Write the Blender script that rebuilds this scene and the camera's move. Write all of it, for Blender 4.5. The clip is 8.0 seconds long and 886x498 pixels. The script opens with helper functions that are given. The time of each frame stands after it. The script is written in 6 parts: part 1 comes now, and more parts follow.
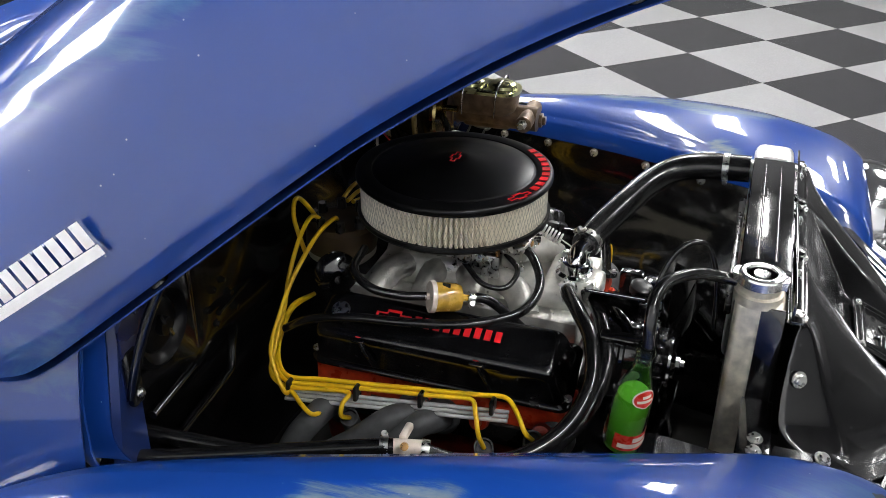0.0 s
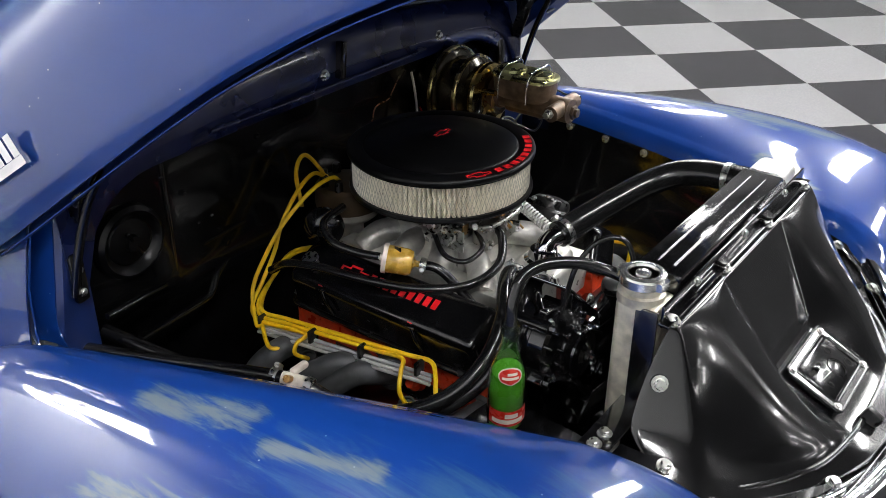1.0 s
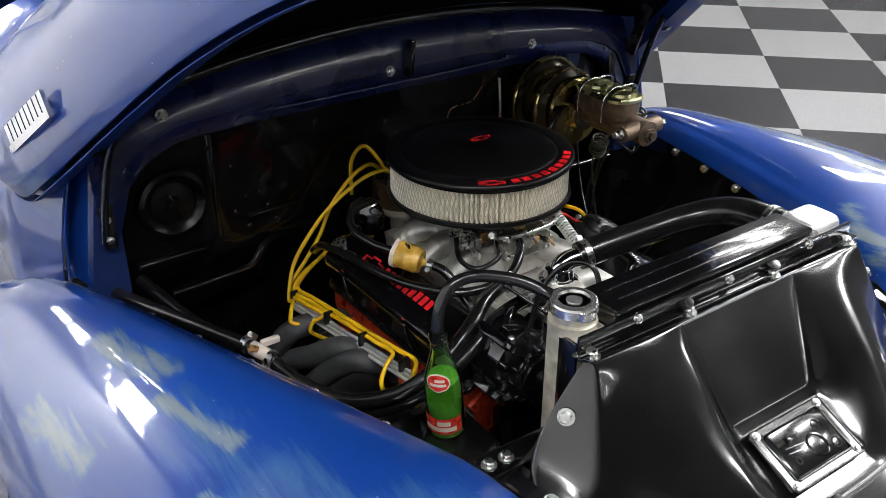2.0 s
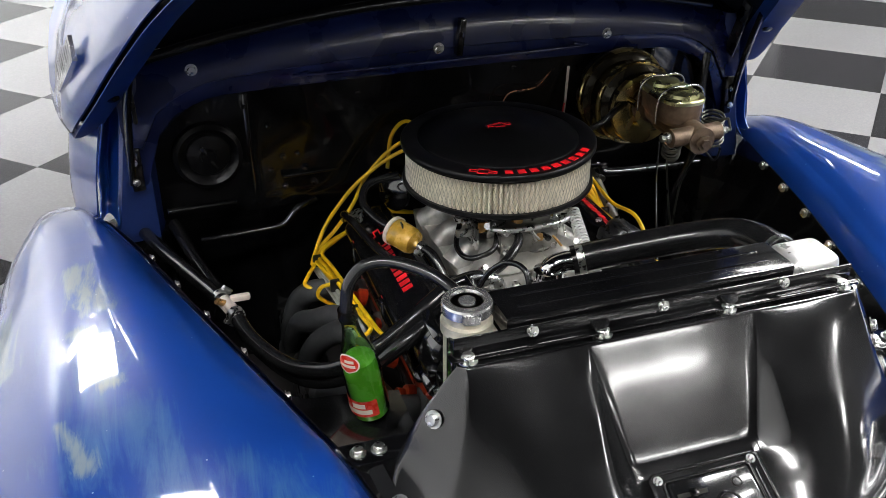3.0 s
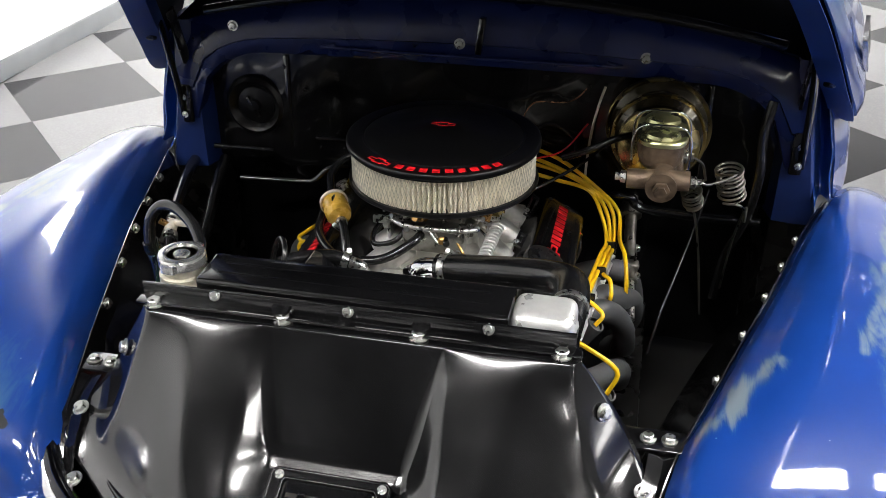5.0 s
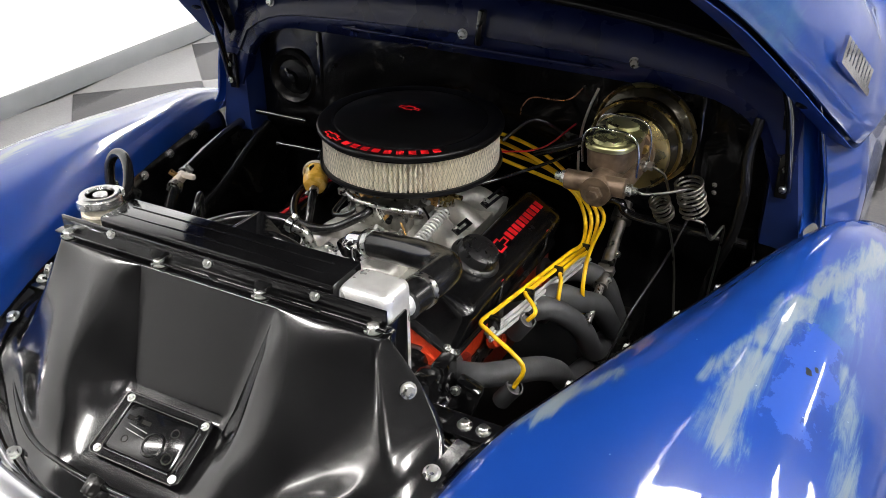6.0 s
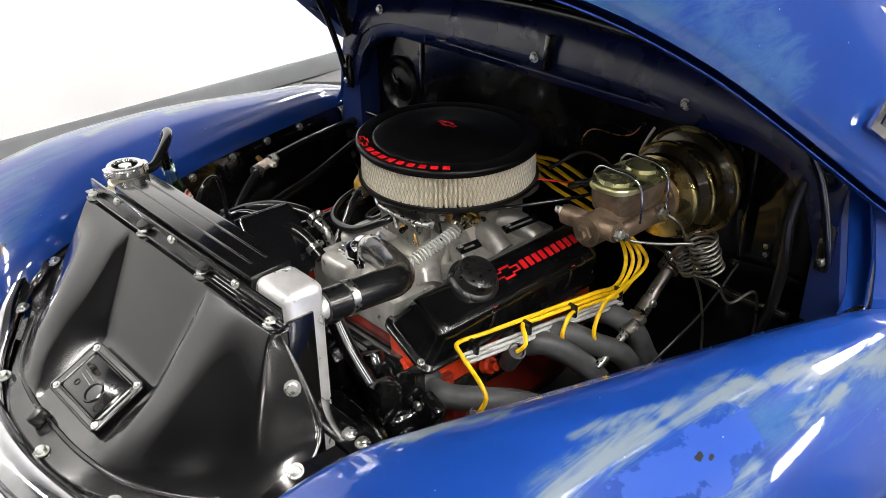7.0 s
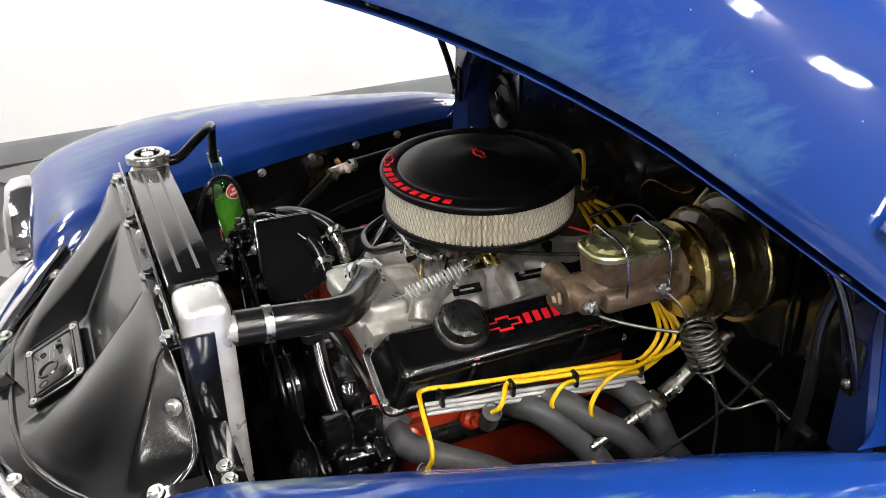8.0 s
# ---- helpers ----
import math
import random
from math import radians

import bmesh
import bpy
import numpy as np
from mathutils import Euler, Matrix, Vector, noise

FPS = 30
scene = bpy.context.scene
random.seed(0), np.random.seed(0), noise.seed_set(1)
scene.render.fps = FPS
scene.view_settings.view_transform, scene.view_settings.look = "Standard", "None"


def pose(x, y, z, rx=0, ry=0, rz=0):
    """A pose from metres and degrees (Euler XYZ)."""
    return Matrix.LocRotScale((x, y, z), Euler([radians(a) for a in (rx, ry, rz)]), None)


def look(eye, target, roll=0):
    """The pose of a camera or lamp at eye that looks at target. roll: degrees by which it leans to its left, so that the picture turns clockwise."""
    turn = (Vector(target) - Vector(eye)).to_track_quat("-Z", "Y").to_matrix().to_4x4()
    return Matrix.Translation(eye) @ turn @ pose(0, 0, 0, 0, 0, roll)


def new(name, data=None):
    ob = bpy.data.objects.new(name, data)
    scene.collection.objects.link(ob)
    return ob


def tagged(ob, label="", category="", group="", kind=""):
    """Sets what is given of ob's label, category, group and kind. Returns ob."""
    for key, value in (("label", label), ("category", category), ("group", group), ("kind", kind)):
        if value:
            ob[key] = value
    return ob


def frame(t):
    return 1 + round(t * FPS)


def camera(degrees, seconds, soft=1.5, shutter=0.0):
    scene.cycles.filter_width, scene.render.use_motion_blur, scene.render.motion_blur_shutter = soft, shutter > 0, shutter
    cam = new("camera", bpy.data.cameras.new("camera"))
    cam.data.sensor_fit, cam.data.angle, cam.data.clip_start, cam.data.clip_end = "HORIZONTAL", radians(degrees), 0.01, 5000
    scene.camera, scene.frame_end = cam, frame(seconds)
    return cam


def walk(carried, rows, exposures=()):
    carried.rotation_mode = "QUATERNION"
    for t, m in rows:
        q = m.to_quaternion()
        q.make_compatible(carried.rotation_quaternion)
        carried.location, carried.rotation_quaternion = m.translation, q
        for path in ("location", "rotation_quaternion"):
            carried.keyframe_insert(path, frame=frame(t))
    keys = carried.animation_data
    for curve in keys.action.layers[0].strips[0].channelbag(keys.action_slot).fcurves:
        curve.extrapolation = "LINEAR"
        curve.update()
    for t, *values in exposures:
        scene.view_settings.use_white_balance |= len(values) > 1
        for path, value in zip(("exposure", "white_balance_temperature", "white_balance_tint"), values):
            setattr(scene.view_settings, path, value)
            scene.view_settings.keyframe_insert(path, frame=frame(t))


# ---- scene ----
cam = camera(50.3, 8.0, soft=0.85)
PATH = [
    (0, (-1.494, -0.477, 1.66), (0.174, 0.082, 0.708), 0.5),
    (0.5, (-1.446, -0.746, 1.661), (0.114, 0.075, 0.716), 0.2),
    (1, (-1.345, -0.985, 1.66), (0.071, 0.054, 0.702), 0.3),
    (1.5, (-1.199, -1.161, 1.659), (0.048, 0.082, 0.71), 0.3),
    (2, (-1.026, -1.311, 1.652), (-0.004, 0.127, 0.711), 0.1),
    (2.2, (-0.946, -1.362, 1.649), (-0.028, 0.13, 0.684), -0.0),
    (3.3, (-0.479, -1.507, 1.643), (-0.06, 0.188, 0.668), -0.1),
    (3.5, (-0.393, -1.521, 1.644), (-0.062, 0.193, 0.668), -0.2),
    (4, (-0.15, -1.55, 1.644), (-0.055, 0.19, 0.662), -0.2),
    (4.5, (0.082, -1.56, 1.645), (-0.039, 0.174, 0.656), 0.0),
    (5, (0.332, -1.561, 1.649), (-0.042, 0.138, 0.663), 0.0),
    (5.2, (0.438, -1.556, 1.652), (-0.028, 0.118, 0.661), 0.0),
    (6.3, (0.965, -1.377, 1.669), (0.001, 0.062, 0.668), -0.5),
    (6.5, (1.049, -1.321, 1.671), (-0.019, 0.044, 0.673), -0.6),
    (7, (1.229, -1.149, 1.67), (-0.062, 0.03, 0.698), -0.7),
    (7.5, (1.33, -0.921, 1.665), (-0.132, 0.038, 0.695), -0.8),
    (8, (1.379, -0.669, 1.662), (-0.23, 0.021, 0.696), -0.8),
]
EXPOSURE = [(0, 0.10, 6350, 10), (1.5, -0.02, 6350, 10), (3.5, 0.14, 6400, 10), (4.5, 0.18, 6450, 10), (6.5, 0.10, 6650, 11), (8, 0.13, 6700, 11)]
walk(cam, [(t, look(eye, target, roll)) for t, eye, target, roll in PATH], EXPOSURE)

# ---- light ----
world = bpy.data.worlds.new("world")
scene.world = world
world.use_nodes = True
world.node_tree.nodes["Background"].inputs[0].default_value = (0.5, 0.52, 0.56, 1)
world.node_tree.nodes["Background"].inputs[1].default_value = 0.05
LAMP_POWER = 48.0

# ---- materials ----
MATS = {}


def nodes_of(name):
    m = bpy.data.materials.new(name)
    m.use_nodes = True
    nt = m.node_tree
    return m, nt, nt.nodes["Principled BSDF"]


def link(nt, a, b):
    nt.links.new(a, b)


def surface(name, col, rough=0.4, metal=0.0, coat=0.0, var=0.2, scale=30.0, fine=300.0, bump=0.05, dist=0.002, rvar=0.12, spec=0.5):
    """A plain real surface: colour varied at two scales, uneven gloss and a fine relief."""
    m, nt, b = nodes_of(name)
    co = nt.nodes.new("ShaderNodeTexCoord")
    n1 = nt.nodes.new("ShaderNodeTexNoise")
    n1.inputs["Scale"].default_value, n1.inputs["Detail"].default_value = scale, 6
    n2 = nt.nodes.new("ShaderNodeTexNoise")
    n2.inputs["Scale"].default_value, n2.inputs["Detail"].default_value = fine, 3
    link(nt, co.outputs["Object"], n1.inputs["Vector"])
    link(nt, co.outputs["Object"], n2.inputs["Vector"])
    ramp = nt.nodes.new("ShaderNodeValToRGB")
    lo, hi = [max(0, c * (1 - var)) for c in col], [min(1, c * (1 + var)) for c in col]
    ramp.color_ramp.elements[0].position, ramp.color_ramp.elements[1].position = 0.3, 0.7
    ramp.color_ramp.elements[0].color, ramp.color_ramp.elements[1].color = (*lo, 1), (*hi, 1)
    link(nt, n1.outputs["Fac"], ramp.inputs["Fac"])
    link(nt, ramp.outputs["Color"], b.inputs["Base Color"])
    mr = nt.nodes.new("ShaderNodeMapRange")
    mr.inputs["From Min"].default_value, mr.inputs["From Max"].default_value = 0.3, 0.7
    mr.inputs["To Min"].default_value, mr.inputs["To Max"].default_value = max(0.02, rough - rvar), min(1, rough + rvar)
    link(nt, n1.outputs["Fac"], mr.inputs["Value"])
    link(nt, mr.outputs["Result"], b.inputs["Roughness"])
    b.inputs["Metallic"].default_value = metal
    b.inputs["Coat Weight"].default_value = coat
    b.inputs["Coat Roughness"].default_value = 0.06
    b.inputs["Specular IOR Level"].default_value = spec
    if bump:
        bp = nt.nodes.new("ShaderNodeBump")
        bp.inputs["Strength"].default_value, bp.inputs["Distance"].default_value = bump, dist
        link(nt, n2.outputs["Fac"], bp.inputs["Height"])
        link(nt, bp.outputs["Normal"], b.inputs["Normal"])
    MATS[name] = m
    return m


# worn streaks of the paint: two ends and a half width
WORN = [
    ((-0.757, -0.075, 0.870), (-0.722, -0.225, 0.884), 0.034), ((-0.752, -0.285, 0.890), (-0.708, -0.420, 0.895), 0.026), ((-0.884, -0.080, 0.815), (-0.855, -0.280, 0.840), 0.032),
    ((-0.770, -0.480, 0.890), (-0.740, -0.560, 0.880), 0.020), ((0.475, -0.560, 0.850), (0.548, -0.430, 0.873), 0.026),
    ((0.748, -0.150, 0.885), (0.722, -0.300, 0.896), 0.034), ((0.718, -0.340, 0.898), (0.716, -0.520, 0.892), 0.040), ((0.700, -0.300, 0.890), (0.670, -0.420, 0.885), 0.016),
    ((0.768, -0.100, 0.876), (0.800, 0.020, 0.852), 0.034), ((0.805, 0.040, 0.850), (0.838, 0.180, 0.815), 0.038), ((0.842, -0.270, 0.865), (0.872, -0.480, 0.845), 0.030),
    ((0.822, -0.020, 0.850), (0.826, -0.140, 0.862), 0.022),
]
HAZE = [
    ((0.495, -0.300, 1.425), (0.560, -0.150, 1.350), 0.050), ((0.565, -0.110, 1.335), (0.632, 0.030, 1.250), 0.060), ((-0.728, 0.270, 1.000), (-0.740, 0.320, 0.965), 0.050),
    ((-0.645, 0.330, 1.300), (-0.600, 0.140, 1.415), 0.045), ((-0.740, -0.300, 0.893), (-0.735, -0.540, 0.888), 0.070), ((0.800, -0.200, 0.876), (0.850, 0.100, 0.840), 0.060),
    ((-0.690, -0.500, 0.885), (-0.640, -0.640, 0.860), 0.070), ((-0.560, -0.600, 0.862), (-0.480, -0.690, 0.830), 0.055),
]
FRESH = [((0.792, -0.245, 0.882), (0.780, -0.430, 0.886), 0.038)]
CHIPS = [((0.786, -0.322, 0.886), (0.788, -0.330, 0.886), 0.0052), ((0.795, -0.310, 0.884), (0.797, -0.316, 0.884), 0.0036), ((-0.470, -0.712, 0.822), (-0.460, -0.722, 0.818), 0.008)]


def math_of(nt, op, a, b=None, c=None, clamp=False):
    m = nt.nodes.new("ShaderNodeMath")
    m.operation, m.use_clamp = op, clamp
    for k, v in enumerate((a, b, c)):
        if v is None:
            continue
        if isinstance(v, (int, float)):
            m.inputs[k].default_value = v
        else:
            link(nt, v, m.inputs[k])
    return m.outputs[0]


def vec_of(nt, op, a, b=None, k=None):
    m = nt.nodes.new("ShaderNodeVectorMath")
    m.operation = op
    link(nt, a, m.inputs[0])
    if isinstance(b, (tuple, Vector)):
        m.inputs[1].default_value = b
    elif b is not None:
        link(nt, b, m.inputs[1])
    if k is not None:
        link(nt, k, m.inputs["Scale"])
    return m.outputs["Value"] if op in ("DOT_PRODUCT", "LENGTH") else m.outputs["Vector"]


def streaks(nt, co, list_of):
    """How deep a place lies in the nearest of the given streaks: 1 along the middle, 0 at the rim."""
    last = None
    for a, b, r in list_of:
        a, b = Vector(a), Vector(b)
        ba = b - a
        pa = vec_of(nt, "SUBTRACT", co, a)
        h = math_of(nt, "MULTIPLY", vec_of(nt, "DOT_PRODUCT", pa, ba), 1 / ba.length_squared, clamp=True)
        base = nt.nodes.new("ShaderNodeVectorMath")
        base.operation = "SCALE"
        base.inputs[0].default_value = ba
        link(nt, h, base.inputs["Scale"])
        off = vec_of(nt, "MULTIPLY", vec_of(nt, "SUBTRACT", pa, base.outputs["Vector"]), (1.0, 1.0, 0.6))
        dep = math_of(nt, "MULTIPLY_ADD", vec_of(nt, "LENGTH", off), -1 / r, 1.0)
        last = dep if last is None else math_of(nt, "MAXIMUM", last, dep)
    return math_of(nt, "MAXIMUM", last, -0.9)


def noise_of(nt, co, scale, detail, rough=0.5, rot=(0, 0, 0), dist=0.0):
    mp = nt.nodes.new("ShaderNodeMapping")
    mp.inputs["Scale"].default_value = scale
    mp.inputs["Rotation"].default_value = rot
    link(nt, co, mp.inputs["Vector"])
    n = nt.nodes.new("ShaderNodeTexNoise")
    n.inputs["Scale"].default_value, n.inputs["Detail"].default_value, n.inputs["Roughness"].default_value, n.inputs["Distortion"].default_value = 1.0, detail, rough, dist
    link(nt, mp.outputs["Vector"], n.inputs["Vector"])
    return n.outputs["Fac"]


def sum_of(nt, a, ka, b):
    m = nt.nodes.new("ShaderNodeMath")
    m.operation = "MULTIPLY_ADD"
    m.inputs[1].default_value = ka
    link(nt, a, m.inputs[0])
    link(nt, b, m.inputs[2])
    return m.outputs[0]


def ramp_of(nt, fac, stops):
    r = nt.nodes.new("ShaderNodeValToRGB")
    e = r.color_ramp.elements
    e[0].position, e[0].color = stops[0][0], (*stops[0][1], 1)
    e[1].position, e[1].color = stops[-1][0], (*stops[-1][1], 1)
    for pos, col in stops[1:-1]:
        x = e.new(pos)
        x.color = (*col, 1)
    link(nt, fac, r.inputs["Fac"])
    return r.outputs["Color"]


def mix_of(nt, fac, a, b):
    m = nt.nodes.new("ShaderNodeMix")
    m.data_type = "RGBA"
    link(nt, fac, m.inputs[0])
    for k, v in ((6, a), (7, b)):
        if isinstance(v, tuple):
            m.inputs[k].default_value = (*v, 1)
        else:
            link(nt, v, m.inputs[k])
    return m.outputs[2]


def patina_paint(name, blue, pale):
    """Glossy blue lacquer worn through to pale primer in brushed streaks with torn ends, with chips and dust."""
    m, nt, b = nodes_of(name)
    co = nt.nodes.new("ShaderNodeTexCoord").outputs["Object"]
    # the grain of the wear runs along each fender, mirrored about the middle
    sym = vec_of(nt, "ABSOLUTE", vec_of(nt, "ADD", co, (0.0, 5.0, 0.0)))
    brush = noise_of(nt, sym, (46.0, 5.0, 30.0), 9, 0.7, (0.0, 0.0, 0.24), 0.7)
    cloud = noise_of(nt, sym, (13.0, 9.0, 13.0), 5, 0.6, (0.0, 0.0, 0.24), 0.4)
    grain = math_of(nt, "ADD", math_of(nt, "MULTIPLY_ADD", brush, 3.4, -1.78), math_of(nt, "MULTIPLY_ADD", cloud, 1.2, -0.62))
    deep = math_of(nt, "ADD", streaks(nt, co, WORN), grain)
    haze = math_of(nt, "ADD", streaks(nt, co, HAZE), grain)
    tone = noise_of(nt, co, (3, 3, 3), 3)
    base = ramp_of(nt, tone, [(0.3, tuple(c * 0.85 for c in blue)), (0.7, tuple(c * 1.12 for c in blue))])
    teal = (blue[0] + 0.035, blue[1] * 3.2, blue[2] * 1.05)
    k = math_of(nt, "MAXIMUM", math_of(nt, "MULTIPLY_ADD", deep, 1.6, 0.15), math_of(nt, "MULTIPLY_ADD", haze, 1.1, -0.1), clamp=True)
    col = mix_of(nt, math_of(nt, "MULTIPLY", math_of(nt, "MINIMUM", k, 1.0), 0.62), base, teal)
    col = mix_of(nt, math_of(nt, "MULTIPLY", math_of(nt, "MULTIPLY_ADD", deep, 1.5, -0.22, clamp=True), 0.85), col, pale)
    fresh = math_of(nt, "ADD", streaks(nt, co, FRESH), math_of(nt, "MULTIPLY_ADD", noise_of(nt, co, (26, 18, 26), 7, 0.65), 3.4, -1.75))
    col = mix_of(nt, math_of(nt, "MULTIPLY_ADD", fresh, 22.0, -2.0, clamp=True), col, (0.016, 0.056, 0.27))
    chip = math_of(nt, "ADD", streaks(nt, co, CHIPS), math_of(nt, "MULTIPLY_ADD", noise_of(nt, co, (120, 120, 120), 3), 1.2, -0.6))
    col = mix_of(nt, math_of(nt, "MULTIPLY_ADD", chip, 6.0, -0.6, clamp=True), col, (0.02, 0.02, 0.02))
    vo = nt.nodes.new("ShaderNodeTexVoronoi")
    vo.inputs["Scale"].default_value = 30
    link(nt, co, vo.inputs["Vector"])
    dust = ramp_of(nt, vo.outputs["Distance"], [(0.02, (0.6, 0.6, 0.6)), (0.045, (0, 0, 0))])
    col = mix_of(nt, dust, col, (0.35, 0.42, 0.5))
    link(nt, col, b.inputs["Base Color"])
    rr = nt.nodes.new("ShaderNodeMapRange")
    rr.inputs["To Min"].default_value, rr.inputs["To Max"].default_value = 0.22, 0.42
    link(nt, cloud, rr.inputs["Value"])
    link(nt, rr.outputs["Result"], b.inputs["Roughness"])
    b.inputs["Specular IOR Level"].default_value = 0.2
    b.inputs["Coat Weight"].default_value = 1.0
    b.inputs["Coat IOR"].default_value = 1.65
    b.inputs["Coat Roughness"].default_value = 0.05
    peel = noise_of(nt, co, (70, 70, 70), 3)
    dent = noise_of(nt, co, (7, 7, 7), 2)
    bp = nt.nodes.new("ShaderNodeBump")
    bp.inputs["Strength"].default_value, bp.inputs["Distance"].default_value = 0.12, 0.003
    link(nt, math_of(nt, "ADD", sum_of(nt, peel, 0.12, dent), math_of(nt, "MULTIPLY", dust, 0.5)), bp.inputs["Height"])
    link(nt, bp.outputs["Normal"], b.inputs["Normal"])
    link(nt, bp.outputs["Normal"], b.inputs["Coat Normal"])
    MATS[name] = m
    return m


def glass(name, col, rough=0.0, ior=1.45):
    m, nt, b = nodes_of(name)
    b.inputs["Base Color"].default_value = (*col, 1)
    b.inputs["Roughness"].default_value = rough
    b.inputs["Transmission Weight"].default_value = 1.0
    b.inputs["IOR"].default_value = ior
    MATS[name] = m
    return m


def glow(name, col, power):
    m, nt, b = nodes_of(name)
    b.inputs["Base Color"].default_value = (0.8, 0.8, 0.8, 1)
    b.inputs["Emission Color"].default_value = (*col, 1)
    b.inputs["Emission Strength"].default_value = power
    MATS[name] = m
    return m


def tile_vinyl(name, col, fleck, amount):
    """Waxed vinyl tile with fine flecks and soft scuffs."""
    m, nt, b = nodes_of(name)
    co = nt.nodes.new("ShaderNodeTexCoord")
    info = nt.nodes.new("ShaderNodeObjectInfo")
    ad = nt.nodes.new("ShaderNodeVectorMath")
    ad.operation = "ADD"
    link(nt, co.outputs["Object"], ad.inputs[0])
    link(nt, info.outputs["Location"], ad.inputs[1])
    n = nt.nodes.new("ShaderNodeTexNoise")
    n.inputs["Scale"].default_value, n.inputs["Detail"].default_value, n.inputs["Roughness"].default_value = 110, 4, 0.7
    link(nt, ad.outputs[0], n.inputs["Vector"])
    ramp = nt.nodes.new("ShaderNodeValToRGB")
    ramp.color_ramp.elements[0].position, ramp.color_ramp.elements[1].position = 0.42, 0.72
    ramp.color_ramp.elements[0].color, ramp.color_ramp.elements[1].color = (*col, 1), (*fleck, 1)
    link(nt, n.outputs["Fac"], ramp.inputs["Fac"])
    hs = nt.nodes.new("ShaderNodeHueSaturation")
    mr = nt.nodes.new("ShaderNodeMapRange")
    mr.inputs["To Min"].default_value, mr.inputs["To Max"].default_value = 1 - amount, 1 + amount
    link(nt, info.outputs["Random"], mr.inputs["Value"])
    link(nt, mr.outputs["Result"], hs.inputs["Value"])
    link(nt, ramp.outputs["Color"], hs.inputs["Color"])
    link(nt, hs.outputs["Color"], b.inputs["Base Color"])
    n2 = nt.nodes.new("ShaderNodeTexNoise")
    n2.inputs["Scale"].default_value, n2.inputs["Detail"].default_value = 3.0, 5
    link(nt, ad.outputs[0], n2.inputs["Vector"])
    rr = nt.nodes.new("ShaderNodeMapRange")
    rr.inputs["To Min"].default_value, rr.inputs["To Max"].default_value = 0.04, 0.13
    link(nt, n2.outputs["Fac"], rr.inputs["Value"])
    link(nt, rr.outputs["Result"], b.inputs["Roughness"])
    bp = nt.nodes.new("ShaderNodeBump")
    bp.inputs["Strength"].default_value, bp.inputs["Distance"].default_value = 0.03, 0.003
    link(nt, n2.outputs["Fac"], bp.inputs["Height"])
    link(nt, bp.outputs["Normal"], b.inputs["Normal"])
    MATS[name] = m
    return m


BLUE = patina_paint("blue_lacquer", (0.0045, 0.035, 0.205), (0.15, 0.178, 0.192))
# body blue darkened: the raised hood's shade is put into this colour
BLUE_SHADED = surface("blue_cowl_shaded", (0.0045, 0.010, 0.060), 0.3, 0, 0.4, 0.2, 9, 120, 0.04)
# dusty, uneven jamb blue in a darker tone than the body lacquer
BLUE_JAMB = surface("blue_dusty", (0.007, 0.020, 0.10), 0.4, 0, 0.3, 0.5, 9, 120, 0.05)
PRESSED = surface("black_pressed_panel", (0.006, 0.006, 0.0066), 0.17, 0, 0.5, 0.4, 9, 45, 0.045, 0.003, 0.06, 0.6)
# matte dark that stands for shade: below the bay and in the latch holes
SHADE_DARK = surface("matte_shade_dark", (0.014, 0.013, 0.012), 0.85, 0, 0, 0.4, 12, 60, 0.1)
FIREWALL = surface("black_firewall", (0.0045, 0.0045, 0.005), 0.2, 0, 0.35, 0.5, 12, 60, 0.08, 0.003, 0.06, 0.25)
BLUE_FLANGE = surface("blue_flange", (0.006, 0.026, 0.14), 0.5, 0, 0.0, 0.25, 9, 120, 0.04, 0.002, 0.08, 0.25)
BLACK = surface("black_gloss", (0.0045, 0.0045, 0.005), 0.14, 0, 0.6, 0.4, 14, 60, 0.06, 0.003, 0.05, 0.7)
BLACK_OLD = surface("black_chassis", (0.009, 0.0088, 0.0085), 0.28, 0, 0.35, 0.5, 20, 60, 0.06, 0.003, 0.12, 0.5)
COVER = surface("black_wrinkle_gloss", (0.004, 0.004, 0.0045), 0.2, 0, 0.25, 0.3, 30, 260, 0.08, 0.001, 0.08)
SATIN = surface("black_satin", (0.004, 0.004, 0.0045), 0.33, 0, 0.0, 0.25, 20, 500, 0.05, 0.001, 0.05, 0.3)
RUBBER = surface("rubber", (0.008, 0.008, 0.0085), 0.22, 0, 0.2, 0.3, 40, 250, 0.0, 0.001, 0.03)
PLASTIC = surface("black_plastic", (0.008, 0.008, 0.0085), 0.3, 0, 0.0, 0.3, 50, 300, 0.05)
CHROME = surface("chrome", (0.78, 0.78, 0.8), 0.1, 1.0, 0, 0.08, 40, 200, 0.03, 0.001, 0.05)
CAP = surface("dull_chrome", (0.82, 0.82, 0.81), 0.2, 0.9, 0, 0.08, 60, 200, 0.02, 0.001, 0.05)
STEEL = surface("zinc_steel", (0.60, 0.60, 0.58), 0.30, 1.0, 0, 0.25, 120, 300, 0.1, 0.001, 0.1)
ALU = surface("cast_aluminium", (0.64, 0.63, 0.59), 0.4, 0.6, 0, 0.22, 40, 260, 0.35, 0.002, 0.14)
ALU_POL = surface("sheet_aluminium", (0.86, 0.86, 0.85), 0.34, 0.7, 0, 0.1, 35, 180, 0.08, 0.001, 0.1)
# darker copy of the cast aluminium, for the air cleaner's shadow
ALU_SHADED = surface("shaded_aluminium", (0.46, 0.45, 0.42), 0.42, 0.6, 0, 0.3, 40, 260, 0.35, 0.002, 0.14)
ZAMAK = surface("carburettor_metal", (0.34, 0.33, 0.30), 0.33, 0.85, 0, 0.35, 50, 260, 0.2, 0.002, 0.12)
